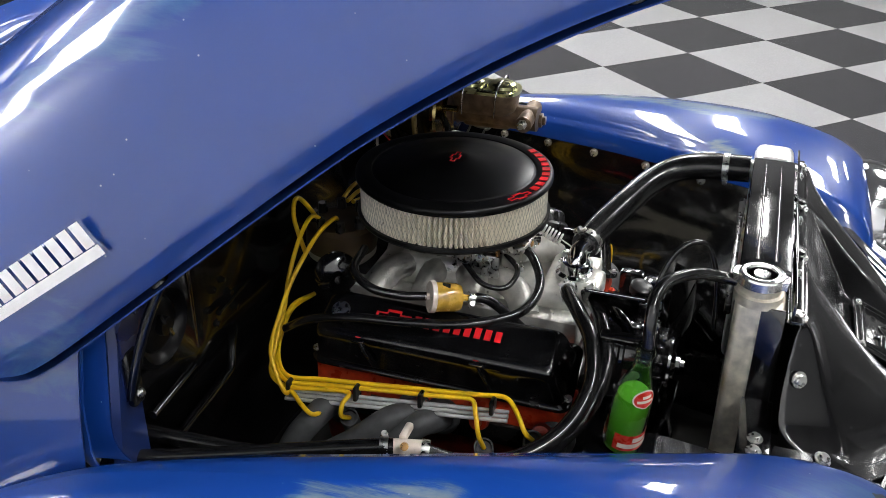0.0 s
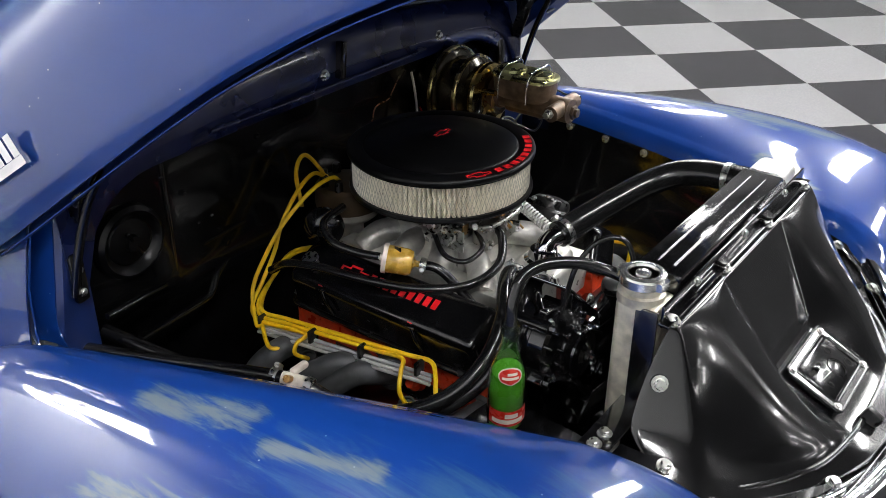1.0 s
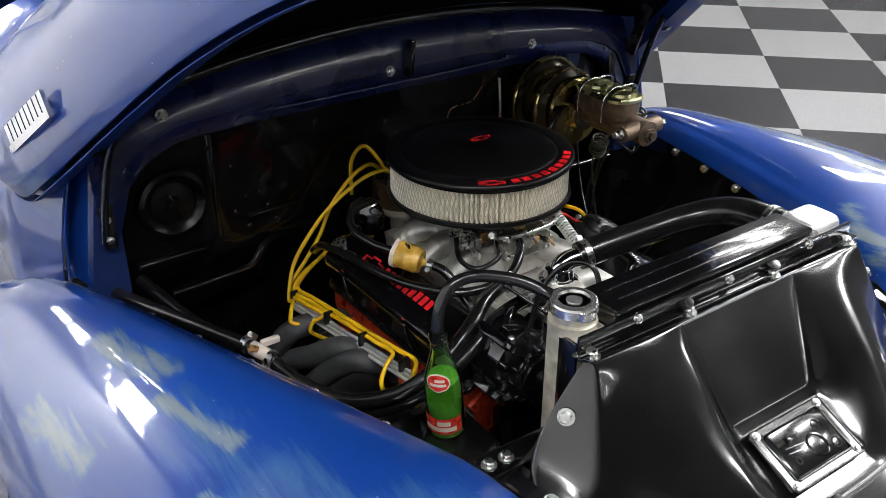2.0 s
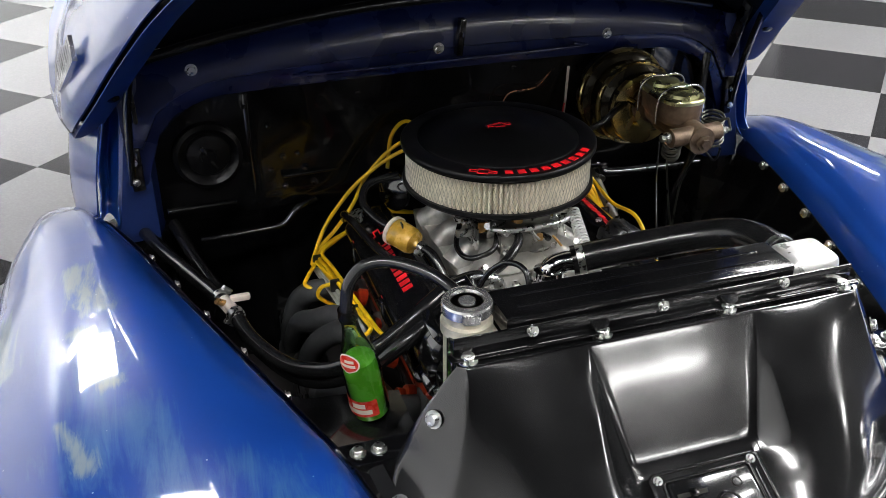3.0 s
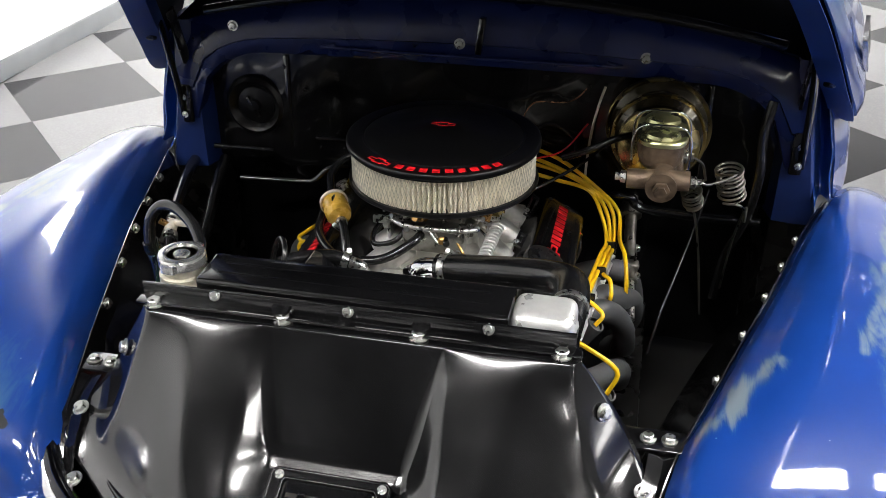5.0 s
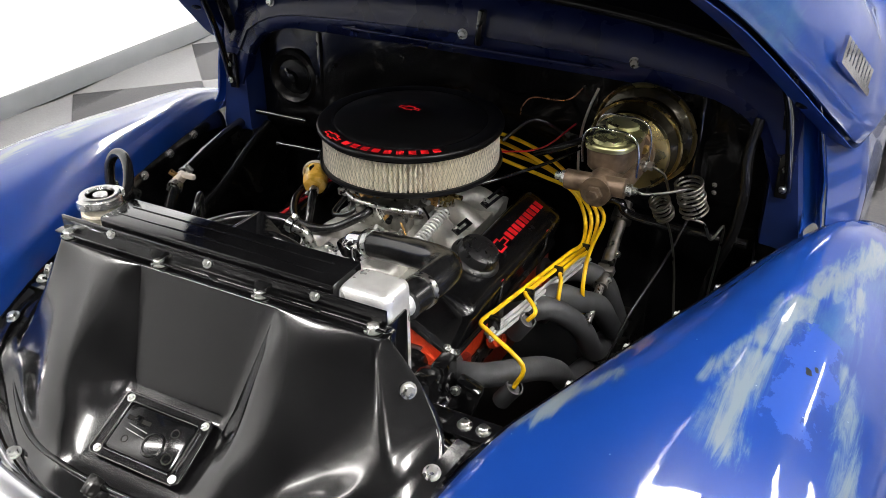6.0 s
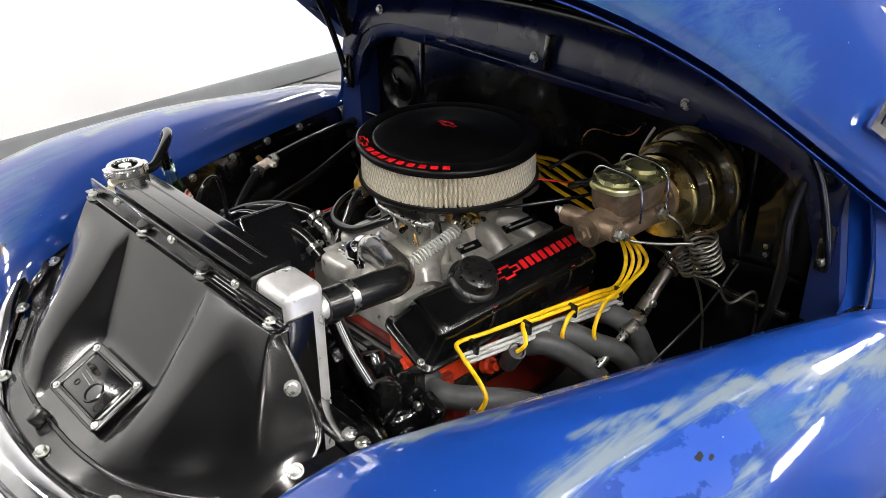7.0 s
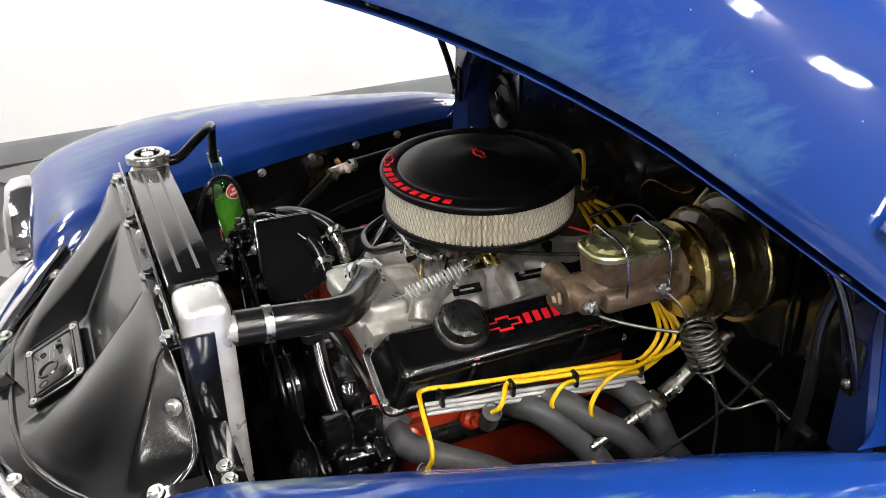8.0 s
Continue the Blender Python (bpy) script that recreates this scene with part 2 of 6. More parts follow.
IRON = surface("cast_iron_brown", (0.175, 0.125, 0.085), 0.4, 0.5, 0, 0.45, 45, 220, 0.4, 0.002, 0.12)
ZINC = surface("yellow_zinc", (0.58, 0.46, 0.20), 0.27, 1.0, 0, 0.4, 16, 160, 0.03, 0.001, 0.1)
LID_ZINC = surface("pale_yellow_zinc", (0.46, 0.45, 0.24), 0.26, 0.92, 0, 0.25, 30, 160, 0.05, 0.001, 0.1)
# gold plating darkened: shadow and dark reflections put into the colour
ZINC_SHADED = surface("shaded_gold_zinc", (0.030, 0.024, 0.011), 0.26, 0.6, 0.3, 0.4, 16, 160, 0.03, 0.001, 0.08)
YELLOW = surface("yellow_lead", (0.85, 0.52, 0.01), 0.38, 0, 0, 0.12, 60, 200, 0.03)
RED = surface("engine_red", (0.55, 0.045, 0.012), 0.34, 0, 0.3, 0.35, 40, 140, 0.3, 0.003)
# engine red darkened: the shadow below the headers is in the colour
RED_SHADED = surface("shaded_red", (0.16, 0.014, 0.006), 0.4, 0, 0.2, 0.5, 30, 140, 0.3, 0.003)
RED_INK = surface("red_print", (0.78, 0.012, 0.02), 0.4, 0, 0, 0.1, 80, 200, 0.02)
HEADER = surface("header_grey", (0.06, 0.062, 0.065), 0.58, 0.15, 0, 0.3, 60, 380, 0.3, 0.001)
PAPER = surface("filter_paper", (0.84, 0.79, 0.66), 0.8, 0, 0, 0.12, 60, 200, 0.1)
WIRE = surface("galvanised_wire", (0.52, 0.50, 0.43), 0.38, 0.6, 0, 0.15, 80, 200, 0.02)
AMBER = surface("amber_plastic", (0.55, 0.33, 0.05), 0.25, 0, 0.5, 0.3, 60, 200, 0.03)
COPPER = surface("copper", (0.55, 0.25, 0.13), 0.3, 1.0, 0, 0.2, 60, 200, 0.03)
BRASS = surface("brass", (0.55, 0.32, 0.12), 0.35, 0.9, 0, 0.3, 90, 200, 0.1)
CAKED = surface("stained_aluminium", (0.66, 0.62, 0.52), 0.4, 0.55, 0, 0.3, 50, 200, 0.15)
LABEL_RED = surface("label_red", (0.62, 0.035, 0.02), 0.3, 0, 0.3, 0.15, 80, 200, 0.02)
LABEL_WHITE = surface("label_white", (0.75, 0.66, 0.58), 0.35, 0, 0.3, 0.1, 80, 200, 0.02)
GREEN_GLASS = glass("green_glass", (0.80, 0.97, 0.80), 0.02)
GREEN_LIQ = surface("green_coolant", (0.20, 0.56, 0.05), 0.25, 0, 0.6, 0.15, 20, 80, 0.0)
WALL = surface("wall_white", (0.90, 0.91, 0.91), 0.7, 0, 0, 0.02, 3, 60, 0.06, 0.002)
WALL_GREY = surface("wall_grey", (0.10, 0.10, 0.103), 0.7, 0, 0, 0.04, 3, 60, 0.06, 0.002)
WALL_DIM = surface("wall_dark_grey", (0.09, 0.09, 0.093), 0.7, 0, 0, 0.04, 3, 60, 0.06, 0.002)
CEIL = surface("ceiling_dark", (0.10, 0.10, 0.103), 0.8, 0, 0, 0.05, 2, 60, 0.05)
COVE = surface("cove_grey", (0.22, 0.23, 0.24), 0.45, 0, 0, 0.08, 6, 60, 0.03)
GROUT = surface("joint_grey", (0.09, 0.09, 0.09), 0.6, 0, 0, 0.2, 9, 60, 0.05)
GLASS_DARK = surface("cab_glass", (0.01, 0.012, 0.014), 0.05, 0, 1.0, 0.1, 3, 20, 0.0)
GREY_LOOM = surface("grey_loom", (0.46, 0.46, 0.46), 0.4, 0.1, 0, 0.15, 60, 200, 0.05)
VINYL_DARK = tile_vinyl("vinyl_dark", (0.014, 0.014, 0.016), (0.05, 0.049, 0.052), 0.10)
VINYL_LIGHT = tile_vinyl("vinyl_light", (0.19, 0.19, 0.194), (0.225, 0.225, 0.228), 0.05)
GLOSSY = surface("black_gloss_plate", (0.006, 0.006, 0.007), 0.06, 0, 0.5, 0.2, 10, 40, 0.01, 0.002, 0.02, 0.5)
TUBE_LIGHT = glow("tube_light", (1.0, 0.98, 0.95), LAMP_POWER)


# ---- mesh helpers ----
def finish(bm, angle=32):
    bmesh.ops.recalc_face_normals(bm, faces=bm.faces)
    lim = radians(angle)
    for f in bm.faces:
        f.smooth = True
    for e in bm.edges:
        if len(e.link_faces) == 2 and e.calc_face_angle(0) > lim:
            e.smooth = False
    return bm


def mesh_of(name, bm, material):
    me = bpy.data.meshes.new(name)
    bm.to_mesh(me)
    bm.free()
    me.materials.append(material)
    return me


def thing(name, base, label, category, group="", kind=""):
    ob = new(name)
    ob.empty_display_size = 0.05
    ob.location = base
    return tagged(ob, label, category, group, kind)


def under(ob, parent):
    """Parents ob, whose mesh is in world metres."""
    ob.parent = parent
    if parent.type == "EMPTY":
        ob.matrix_parent_inverse = Matrix.Translation(-Vector(parent.location))
    return ob


def part(name, bm, material, parent, label="", angle=32):
    ob = new(name, mesh_of(name, finish(bm, angle), material))
    under(ob, parent)
    return tagged(ob, label)


def solo(name, bm, material, label, category, kind="", group="", angle=32):
    return tagged(new(name, mesh_of(name, finish(bm, angle), material)), label, category, group, kind)


def merge(*bms):
    out = bmesh.new()
    for b in bms:
        me = bpy.data.meshes.new("tmp")
        b.to_mesh(me)
        b.free()
        out.from_mesh(me)
        bpy.data.meshes.remove(me)
    return out


def moved(bm, m):
    bmesh.ops.transform(bm, matrix=m, verts=bm.verts)
    return bm


def box(c, s, bevel=0.0, rot=None, seg=2):
    bm = bmesh.new()
    bmesh.ops.create_cube(bm, size=1, matrix=Matrix.Diagonal((*s, 1)))
    if bevel:
        bmesh.ops.bevel(bm, geom=bm.edges[:], offset=bevel, segments=seg, profile=0.5, affect="EDGES")
    return moved(bm, Matrix.Translation(c) @ (rot.to_4x4() if rot else Matrix()))


def aim(d):
    """The turn that carries +z to the direction d."""
    return Vector(d).normalized().to_track_quat("Z", "Y").to_matrix().to_4x4()


def lathe(profile, seg=40, at=(0, 0, 0), d=(0, 0, 1), cap=True):
    """Radius and height pairs turned round an axis at the place, along d."""
    bm = bmesh.new()
    rings = []
    for r, z in profile:
        if r < 1e-5:
            rings.append([bm.verts.new((0, 0, z))])
        else:
            rings.append([bm.verts.new((r * math.cos(2 * math.pi * k / seg), r * math.sin(2 * math.pi * k / seg), z)) for k in range(seg)])
    for a, b in zip(rings, rings[1:]):
        for k in range(seg):
            j = (k + 1) % seg
            q = [a[k % len(a)], a[j % len(a)], b[j % len(b)], b[k % len(b)]]
            q = list(dict.fromkeys(q))
            if len(q) > 2:
                bm.faces.new(q)
    if cap:
        for r in (rings[0], rings[-1]):
            if len(r) > 2:
                bm.faces.new(r)
    return moved(bm, Matrix.Translation(at) @ aim(d))


def spline(pts, res=8):
    """A smooth line through the points."""
    p = [Vector(q) for q in pts]
    if len(p) < 3:
        return [p[0].lerp(p[-1], k / res) for k in range(res + 1)]
    p = [p[0] * 2 - p[1], *p, p[-1] * 2 - p[-2]]
    out = []
    for i in range(1, len(p) - 2):
        a, b, c, d = p[i - 1 : i + 3]
        for k in range(res):
            t = k / res
            out.append(0.5 * (2 * b + (c - a) * t + (2 * a - 5 * b + 4 * c - d) * t * t + (3 * b - a - 3 * c + d) * t**3))
    return out + [p[-2]]


def tube(pts, r, seg=10, res=8, smooth=True, ends=True):
    """A hose, pipe or cable of radius r (or a radius for each end) along the points."""
    line = spline(pts, res) if smooth else [Vector(q) for q in pts]
    seg = max(seg, 12)
    bm = bmesh.new()
    rings, side = [], None
    for i, q in enumerate(line):
        d = (line[min(i + 1, len(line) - 1)] - line[max(i - 1, 0)]).normalized()
        side = d.orthogonal().normalized() if side is None else (side - d * side.dot(d)).normalized()
        up = d.cross(side)
        rr = r if not isinstance(r, tuple) else r[0] + (r[1] - r[0]) * i / (len(line) - 1)
        rings.append([bm.verts.new(q + rr * (side * math.cos(2 * math.pi * k / seg) + up * math.sin(2 * math.pi * k / seg))) for k in range(seg)])
    for a, b in zip(rings, rings[1:]):
        for k in range(seg):
            bm.faces.new((a[k], a[(k + 1) % seg], b[(k + 1) % seg], b[k]))
    if ends:
        bm.faces.new(rings[0])
        bm.faces.new(rings[-1])
    return bm


def prism(poly, y0, y1, bevel=0.0, seg=2):
    """A section in x and z drawn out along y."""
    bm = bmesh.new()
    a = [bm.verts.new((x, y0, z)) for x, z in poly]
    b = [bm.verts.new((x, y1, z)) for x, z in poly]
    n = len(poly)
    bm.faces.new(a)
    bm.faces.new(b)
    for k in range(n):
        bm.faces.new((a[k], a[(k + 1) % n], b[(k + 1) % n], b[k]))
    bmesh.ops.recalc_face_normals(bm, faces=bm.faces)
    if bevel:
        bmesh.ops.bevel(bm, geom=bm.edges[:], offset=bevel, segments=seg, profile=0.5, affect="EDGES")
    return bm


def slab(poly, thick, m=None):
    """A flat outline in x and y with thickness along z."""
    bm = bmesh.new()
    a = [bm.verts.new((x, y, 0)) for x, y in poly]
    b = [bm.verts.new((x, y, thick)) for x, y in poly]
    n = len(poly)
    bm.faces.new(a[::-1])
    bm.faces.new(b)
    for k in range(n):
        bm.faces.new((a[k], a[(k + 1) % n], b[(k + 1) % n], b[k]))
    return moved(bm, m) if m else bm


def sheet(rows, thick=0.0):
    """A skin over rows of points; thick gives it a back, inwards of its normals."""
    bm = bmesh.new()
    vs = [[bm.verts.new(p) for p in r] for r in rows]
    for a, b in zip(vs, vs[1:]):
        for k in range(len(a) - 1):
            bm.faces.new((a[k], a[k + 1], b[k + 1], b[k]))
    if thick:
        bmesh.ops.recalc_face_normals(bm, faces=bm.faces)
        bmesh.ops.solidify(bm, geom=bm.faces[:], thickness=thick)
    return bm


def ring_of(poly, inner, thick, m):
    """A flat frame between two outlines of as many points."""
    bm = bmesh.new()
    n = len(poly)
    lay = [[bm.verts.new((x, y, z)) for x, y in q] for z in (0, thick) for q in (poly, inner)]
    for k in range(n):
        j = (k + 1) % n
        bm.faces.new((lay[0][k], lay[0][j], lay[1][j], lay[1][k]))
        bm.faces.new((lay[2][k], lay[2][j], lay[3][j], lay[3][k]))
        bm.faces.new((lay[0][k], lay[0][j], lay[2][j], lay[2][k]))
        bm.faces.new((lay[1][k], lay[1][j], lay[3][j], lay[3][k]))
    return moved(bm, m)


def loft(rings):
    """A closed skin over rings of as many points, capped at the last."""
    bm = bmesh.new()
    vs = [[bm.verts.new(p) for p in r] for r in rings]
    n = len(vs[0])
    for a, b in zip(vs, vs[1:]):
        for k in range(n):
            bm.faces.new((a[k], a[(k + 1) % n], b[(k + 1) % n], b[k]))
    bm.faces.new(vs[0][::-1])
    bm.faces.new(vs[-1])
    return bm


def round_rect(x0, x1, y0, y1, r, n=5):
    """Corner points of a rectangle with rounded corners."""
    out = []
    for cx, cy, a0 in ((x1 - r, y1 - r, 0), (x0 + r, y1 - r, 90), (x0 + r, y0 + r, 180), (x1 - r, y0 + r, 270)):
        out += [(cx + r * math.cos(radians(a0 + 90 * k / n)), cy + r * math.sin(radians(a0 + 90 * k / n))) for k in range(n + 1)]
    return out


def at_y(table, y):
    """Smooth look-up of rows (y, a, b, ...) by y."""
    t = sorted(table)
    if y <= t[0][0]:
        return t[0][1:]
    n = len(t)
    for i in range(n - 1):
        a, b = t[i], t[i + 1]
        if y <= b[0]:
            p, q = t[max(i - 1, 0)], t[min(i + 2, n - 1)]
            h = b[0] - a[0]
            k = (y - a[0]) / h
            out = []
            for c in range(1, len(a)):
                step = (b[c] - a[c]) / h
                before = (a[c] - p[c]) / (a[0] - p[0]) if i else step
                after = (q[c] - b[c]) / (q[0] - b[0]) if i < n - 2 else step
                ma, mb = (before + step) / 2 * h, (step + after) / 2 * h
                out.append(a[c] * (1 + 2 * k) * (1 - k) ** 2 + ma * k * (1 - k) ** 2 + b[c] * k * k * (3 - 2 * k) + mb * k * k * (k - 1))
            return tuple(out)
    return t[-1][1:]


def hexhead(material):
    bm = lathe([(0.0, 0.0), (0.0105, 0.0), (0.0105, 0.0018), (0.0072, 0.0018), (0.0072, 0.0064), (0.006, 0.0075), (0.0, 0.0078)], 12)
    return mesh_of("bolt", finish(bm), material)


BOLT, DARK_BOLT = hexhead(STEEL), hexhead(BLACK)


def bolt(parent, p, d=(0, 0, 1), size=1.0, label="", mesh=None):
    ob = new("bolt", mesh or BOLT)
    m = Matrix.Translation(p) @ aim(d) @ Matrix.Diagonal((size, size, size, 1))
    if parent.type == "EMPTY":
        under(ob, parent)
    else:
        ob.parent = parent
    ob.matrix_basis = m
    return tagged(ob, label)


def clamp(parent, p, d, r):
    """A worm-drive hose clamp with its screw."""
    d = Vector(d).normalized()
    s = d.orthogonal().normalized()
    bm = merge(lathe([(r, -0.006), (r + 0.0018, -0.006), (r + 0.0018, 0.006), (r, 0.006)], 24, p, d), tube([Vector(p) + s * (r + 0.004) - d.cross(s) * 0.009, Vector(p) + s * (r + 0.004) + d.cross(s) * 0.009], 0.0045, 8, 2))
    return part("hose_clamp", bm, STEEL, parent, "steel hose clamp")


def bars(parent, name, spots, w, h, up, ahead, material, thick=0.0012, label=""):
    """One plain bar for each mark of a lettering: spots are places, up and ahead the lettering's own axes at each."""
    for p, u, a in zip(spots, up, ahead):
        u, a = Vector(u).normalized(), Vector(a).normalized()
        m = Matrix.Translation(p) @ Matrix((a, u, a.cross(u))).transposed().to_4x4()
        i = [(-w / 2, -h / 2), (w / 2, -h / 2), (w / 2, h / 2), (-w / 2, h / 2)]
        part(name, slab(i, thick, m), material, parent, label)


def bowtie(w, h, m, thick=0.0012):
    """A plain cross-shaped mark, drawn as a band."""
    def shape(k):
        a, b, c = w / 2 - k, h / 2 - k, h / 4 - k * 0.6
        n = w * 0.2 - k * 0.4
        return [(-a, -c), (-n, -c), (-n, -b), (n, -b), (n, -c), (a, -c), (a, c), (n, c), (n, b), (-n, b), (-n, c), (-a, c)]
    return ring_of(shape(0), shape(h * 0.16), thick, m)


# ---- the room ----
FLOOR_Z = 0.02
XL, XR, YF, YB, TOP = -2.86, 8.5, -18.0, 10.0, 3.7


def room():
    t = 0.15
    floor = solo("floor", box(((XL + XR) / 2, (YF + YB) / 2, FLOOR_Z - 0.06), (XR - XL + 2 * t, YB - YF + 2 * t, 0.10)), GROUT, "black and white chequered vinyl tile floor, waxed to a shine", "floor", "structure")
    h = TOP - FLOOR_Z
    zc = (TOP + FLOOR_Z) / 2
    solo("wall_west", box((XL - t / 2, (YF + YB) / 2, zc), (t, YB - YF, h)), WALL, "bright white painted wall beside the truck", "wall", "structure")
    solo("wall_east", box((XR + t / 2, (YF + YB) / 2, zc), (t, YB - YF, h)), WALL_GREY, "plain grey painted wall of the showroom", "wall", "structure")
    solo("wall_north", box(((XL + XR) / 2, YB + t / 2, zc), (XR - XL + 2 * t, t, h)), WALL, "plain white painted wall behind the truck", "wall", "structure")
    solo("wall_south", box(((XL + XR) / 2, YF - t / 2, zc), (XR - XL + 2 * t, t, h)), WALL_DIM, "plain dark grey wall ahead of the truck", "wall", "structure")
    solo("ceiling", box(((XL + XR) / 2, (YF + YB) / 2, TOP + 0.05), (XR - XL + 2 * t, YB - YF + 2 * t, 0.10)), CEIL, "plain dark ceiling of the showroom", "ceiling", "structure")
    solo("baseboard", prism([(XL, FLOOR_Z), (XL + 0.012, FLOOR_Z), (XL + 0.012, FLOOR_Z + 0.085), (XL + 0.006, FLOOR_Z + 0.1), (XL, FLOOR_Z + 0.1)], YF, YB), COVE, "grey vinyl cove base along the white wall", "baseboard", "structure")
    return floor


def ceiling_light(x, y, l=1.25, w=0.30):
    ob = thing("ceiling_light", (x, y, TOP - 0.25), "long white fluorescent light hung under the ceiling", "lamp", "strip lights")
    part("housing", box((x, y, TOP - 0.22), (l, w, 0.06), 0.01), WALL, ob)
    part("diffuser", box((x, y, TOP - 0.265), (l - 0.03, w - 0.03, 0.03), 0.005), TUBE_LIGHT, ob, "glowing white diffuser")
    for k in (-1, 1):
        part("hanger", tube([(x + k * l * 0.32, y, TOP - 0.19), (x + k * l * 0.32, y, TOP)], 0.006, 6, 1), STEEL, ob)


FLOOR = room()
for gx, gy in ((-2.0, -2.0), (-0.2, -2.0), (1.75, 0.40), (2.9, 0.40), (-2.15, 4.6), (-0.8, 7.3)):
    ceiling_light(gx, gy)
# wide fixtures
ceiling_light(2.7, -1.75, 1.4, 0.36)
ceiling_light(4.7, -2.5, 1.3, 0.36)
ceiling_light(0.15, 0.38, 1.5, 0.36)
ceiling_light(-1.58, 3.75, 1.15, 1.1)
ceiling_light(0.40, 5.6, 1.0, 1.1)
ceiling_light(4.5, 5.6, 0.36, 2.0)
# rows over the open side of the hall
for gx, gy in ((3.9, -0.45), (5.25, -0.45), (3.9, 1.9), (5.25, 1.9)):
    ceiling_light(gx, gy, 1.3, 0.36)
for gx, gy in ((6.75, 3.05), (7.7, 4.2), (7.7, 4.7), (6.6, -3.8), (3.6, -7.5), (7.0, -7.5), (3.6, -11.0), (7.0, -11.0), (3.6, -14.8), (7.0, -14.8)):
    ceiling_light(gx, gy)


# ---- the truck's body ----
TRUCK = thing("pickup_truck", (0, 0.4, FLOOR_Z), "old blue pickup truck with worn cloudy paint and raised hood", "truck")

# rim of the engine bay: y, x, z; crown of the fender: y, x, z
RIM = [(0.62, 0.80, 0.635), (0.45, 0.772, 0.728), (0.29, 0.735, 0.798), (0.1, 0.672, 0.822), (-0.09, 0.614, 0.832), (-0.19, 0.582, 0.836), (-0.36, 0.524, 0.838), (-0.51, 0.472, 0.838), (-0.575, 0.449, 0.836), (-0.68, 0.42, 0.812), (-0.735, 0.408, 0.785), (-0.757, 0.405, 0.765), (-0.771, 0.408, 0.74), (-0.785, 0.42, 0.66)]
CROWN = [(0.62, 0.85, 0.655), (0.45, 0.82, 0.748), (0.26, 0.775, 0.828), (0.03, 0.74, 0.866), (-0.18, 0.725, 0.891), (-0.35, 0.715, 0.899), (-0.5, 0.705, 0.896), (-0.583, 0.70, 0.885), (-0.65, 0.695, 0.872), (-0.70, 0.69, 0.857), (-0.735, 0.688, 0.836), (-0.757, 0.685, 0.813), (-0.771, 0.68, 0.770), (-0.785, 0.675, 0.67)]
OUTER = [(0.62, 0.93), (0.3, 0.935), (0.0, 0.94), (-0.4, 0.935), (-0.6, 0.915), (-0.72, 0.88), (-0.8, 0.83), (-0.86, 0.78)]


def fender_rows(sx):
    rows = []
    ys = [0.62 - k * 0.037 for k in range(36)] + [-0.697, -0.716, -0.734, -0.747, -0.757, -0.765, -0.771, -0.777, -0.781, -0.785]
    for y in ys:
        xr, zr = at_y(RIM, y)
        xc, zc = at_y(CROWN, y)
        (xo,) = at_y(OUTER, y)
        w = min(1.0, (xc - xr) / 0.08)
        low = 0.40 if y > -0.7 else 0.40 + (-(y + 0.7)) * 1.0
        bend = 2.0 + max(0.0, min(1.0, (y + 0.62) / 0.24))
        # rolled shoulder at the rim, then a broad, nearly level top
        a = Vector((xr + 0.024 * w, 0, zr + 0.020 * w))
        top = [(a.x + (xc - a.x) * u, 0, a.z + (zc - a.z) * (1 - (1 - u) ** bend)) for u in (0.0, 0.17, 0.34, 0.52, 0.74)]
        pts = [(xr - 0.0175, 0, zr - 0.036), (xr - 0.016, 0, zr - 0.024), (xr + 0.007 * w, 0, zr + 0.0085 * w), (xr + 0.0125 * w, 0, zr + 0.014 * w), *top, (xc, 0, zc), (xc + (xo - xc) * 0.22, 0, zc - 0.0065), (xc + (xo - xc) * 0.45, 0, zc - 0.028), (xc + (xo - xc) * 0.82, 0, zc - 0.105), (xo, 0, zc - 0.22), (xo, 0, low)]
        line = [Vector(p) for p in pts[:4]] + spline(pts[4:], 5)
        rows.append([(sx * p[0], y, p[2]) for p in line])
    return rows


def wheel_house(sx):
    rows = []
    for k in range(25):
        y = 0.30 - k * 0.04
        xr, zr = at_y(RIM, y)
        b = 0.05 * math.sin(max(0, min(1, (0.25 - y) / 0.9)) * math.pi)
        rows.append([(sx * (xr - 0.0185), y, zr - 0.018), (sx * (xr - 0.0225), y, zr - 0.04), (sx * (xr - 0.026), y, zr - 0.07), (sx * (xr - 0.04 - b * 0.4), y, zr - 0.14), (sx * (xr - 0.075 - b), y, 0.62), (sx * (xr - 0.11 - b), y, 0.52), (sx * (xr - 0.125 - b), y, 0.31)])
    return rows


def headlight(parent, x):
    c, d = (x, -0.755, 0.700), (x * 0.10, -1, 0.04)
    h = part("headlight", lathe([(0.116, -0.02), (0.124, 0.0), (0.125, 0.02), (0.120, 0.045), (0.108, 0.056), (0.096, 0.058), (0.090, 0.05)], 48, c, d, False), CHROME, parent, "chrome headlight bezel")
    part("lens", lathe([(0.092, 0.050), (0.075, 0.063), (0.045, 0.072), (0.0, 0.076)], 32, c, d, False), LENS, h, "ribbed clear glass lens")


LENS = surface("headlight_lens", (0.5, 0.52, 0.54), 0.1, 0.3, 1.0, 0.2, 60, 90, 0.4)
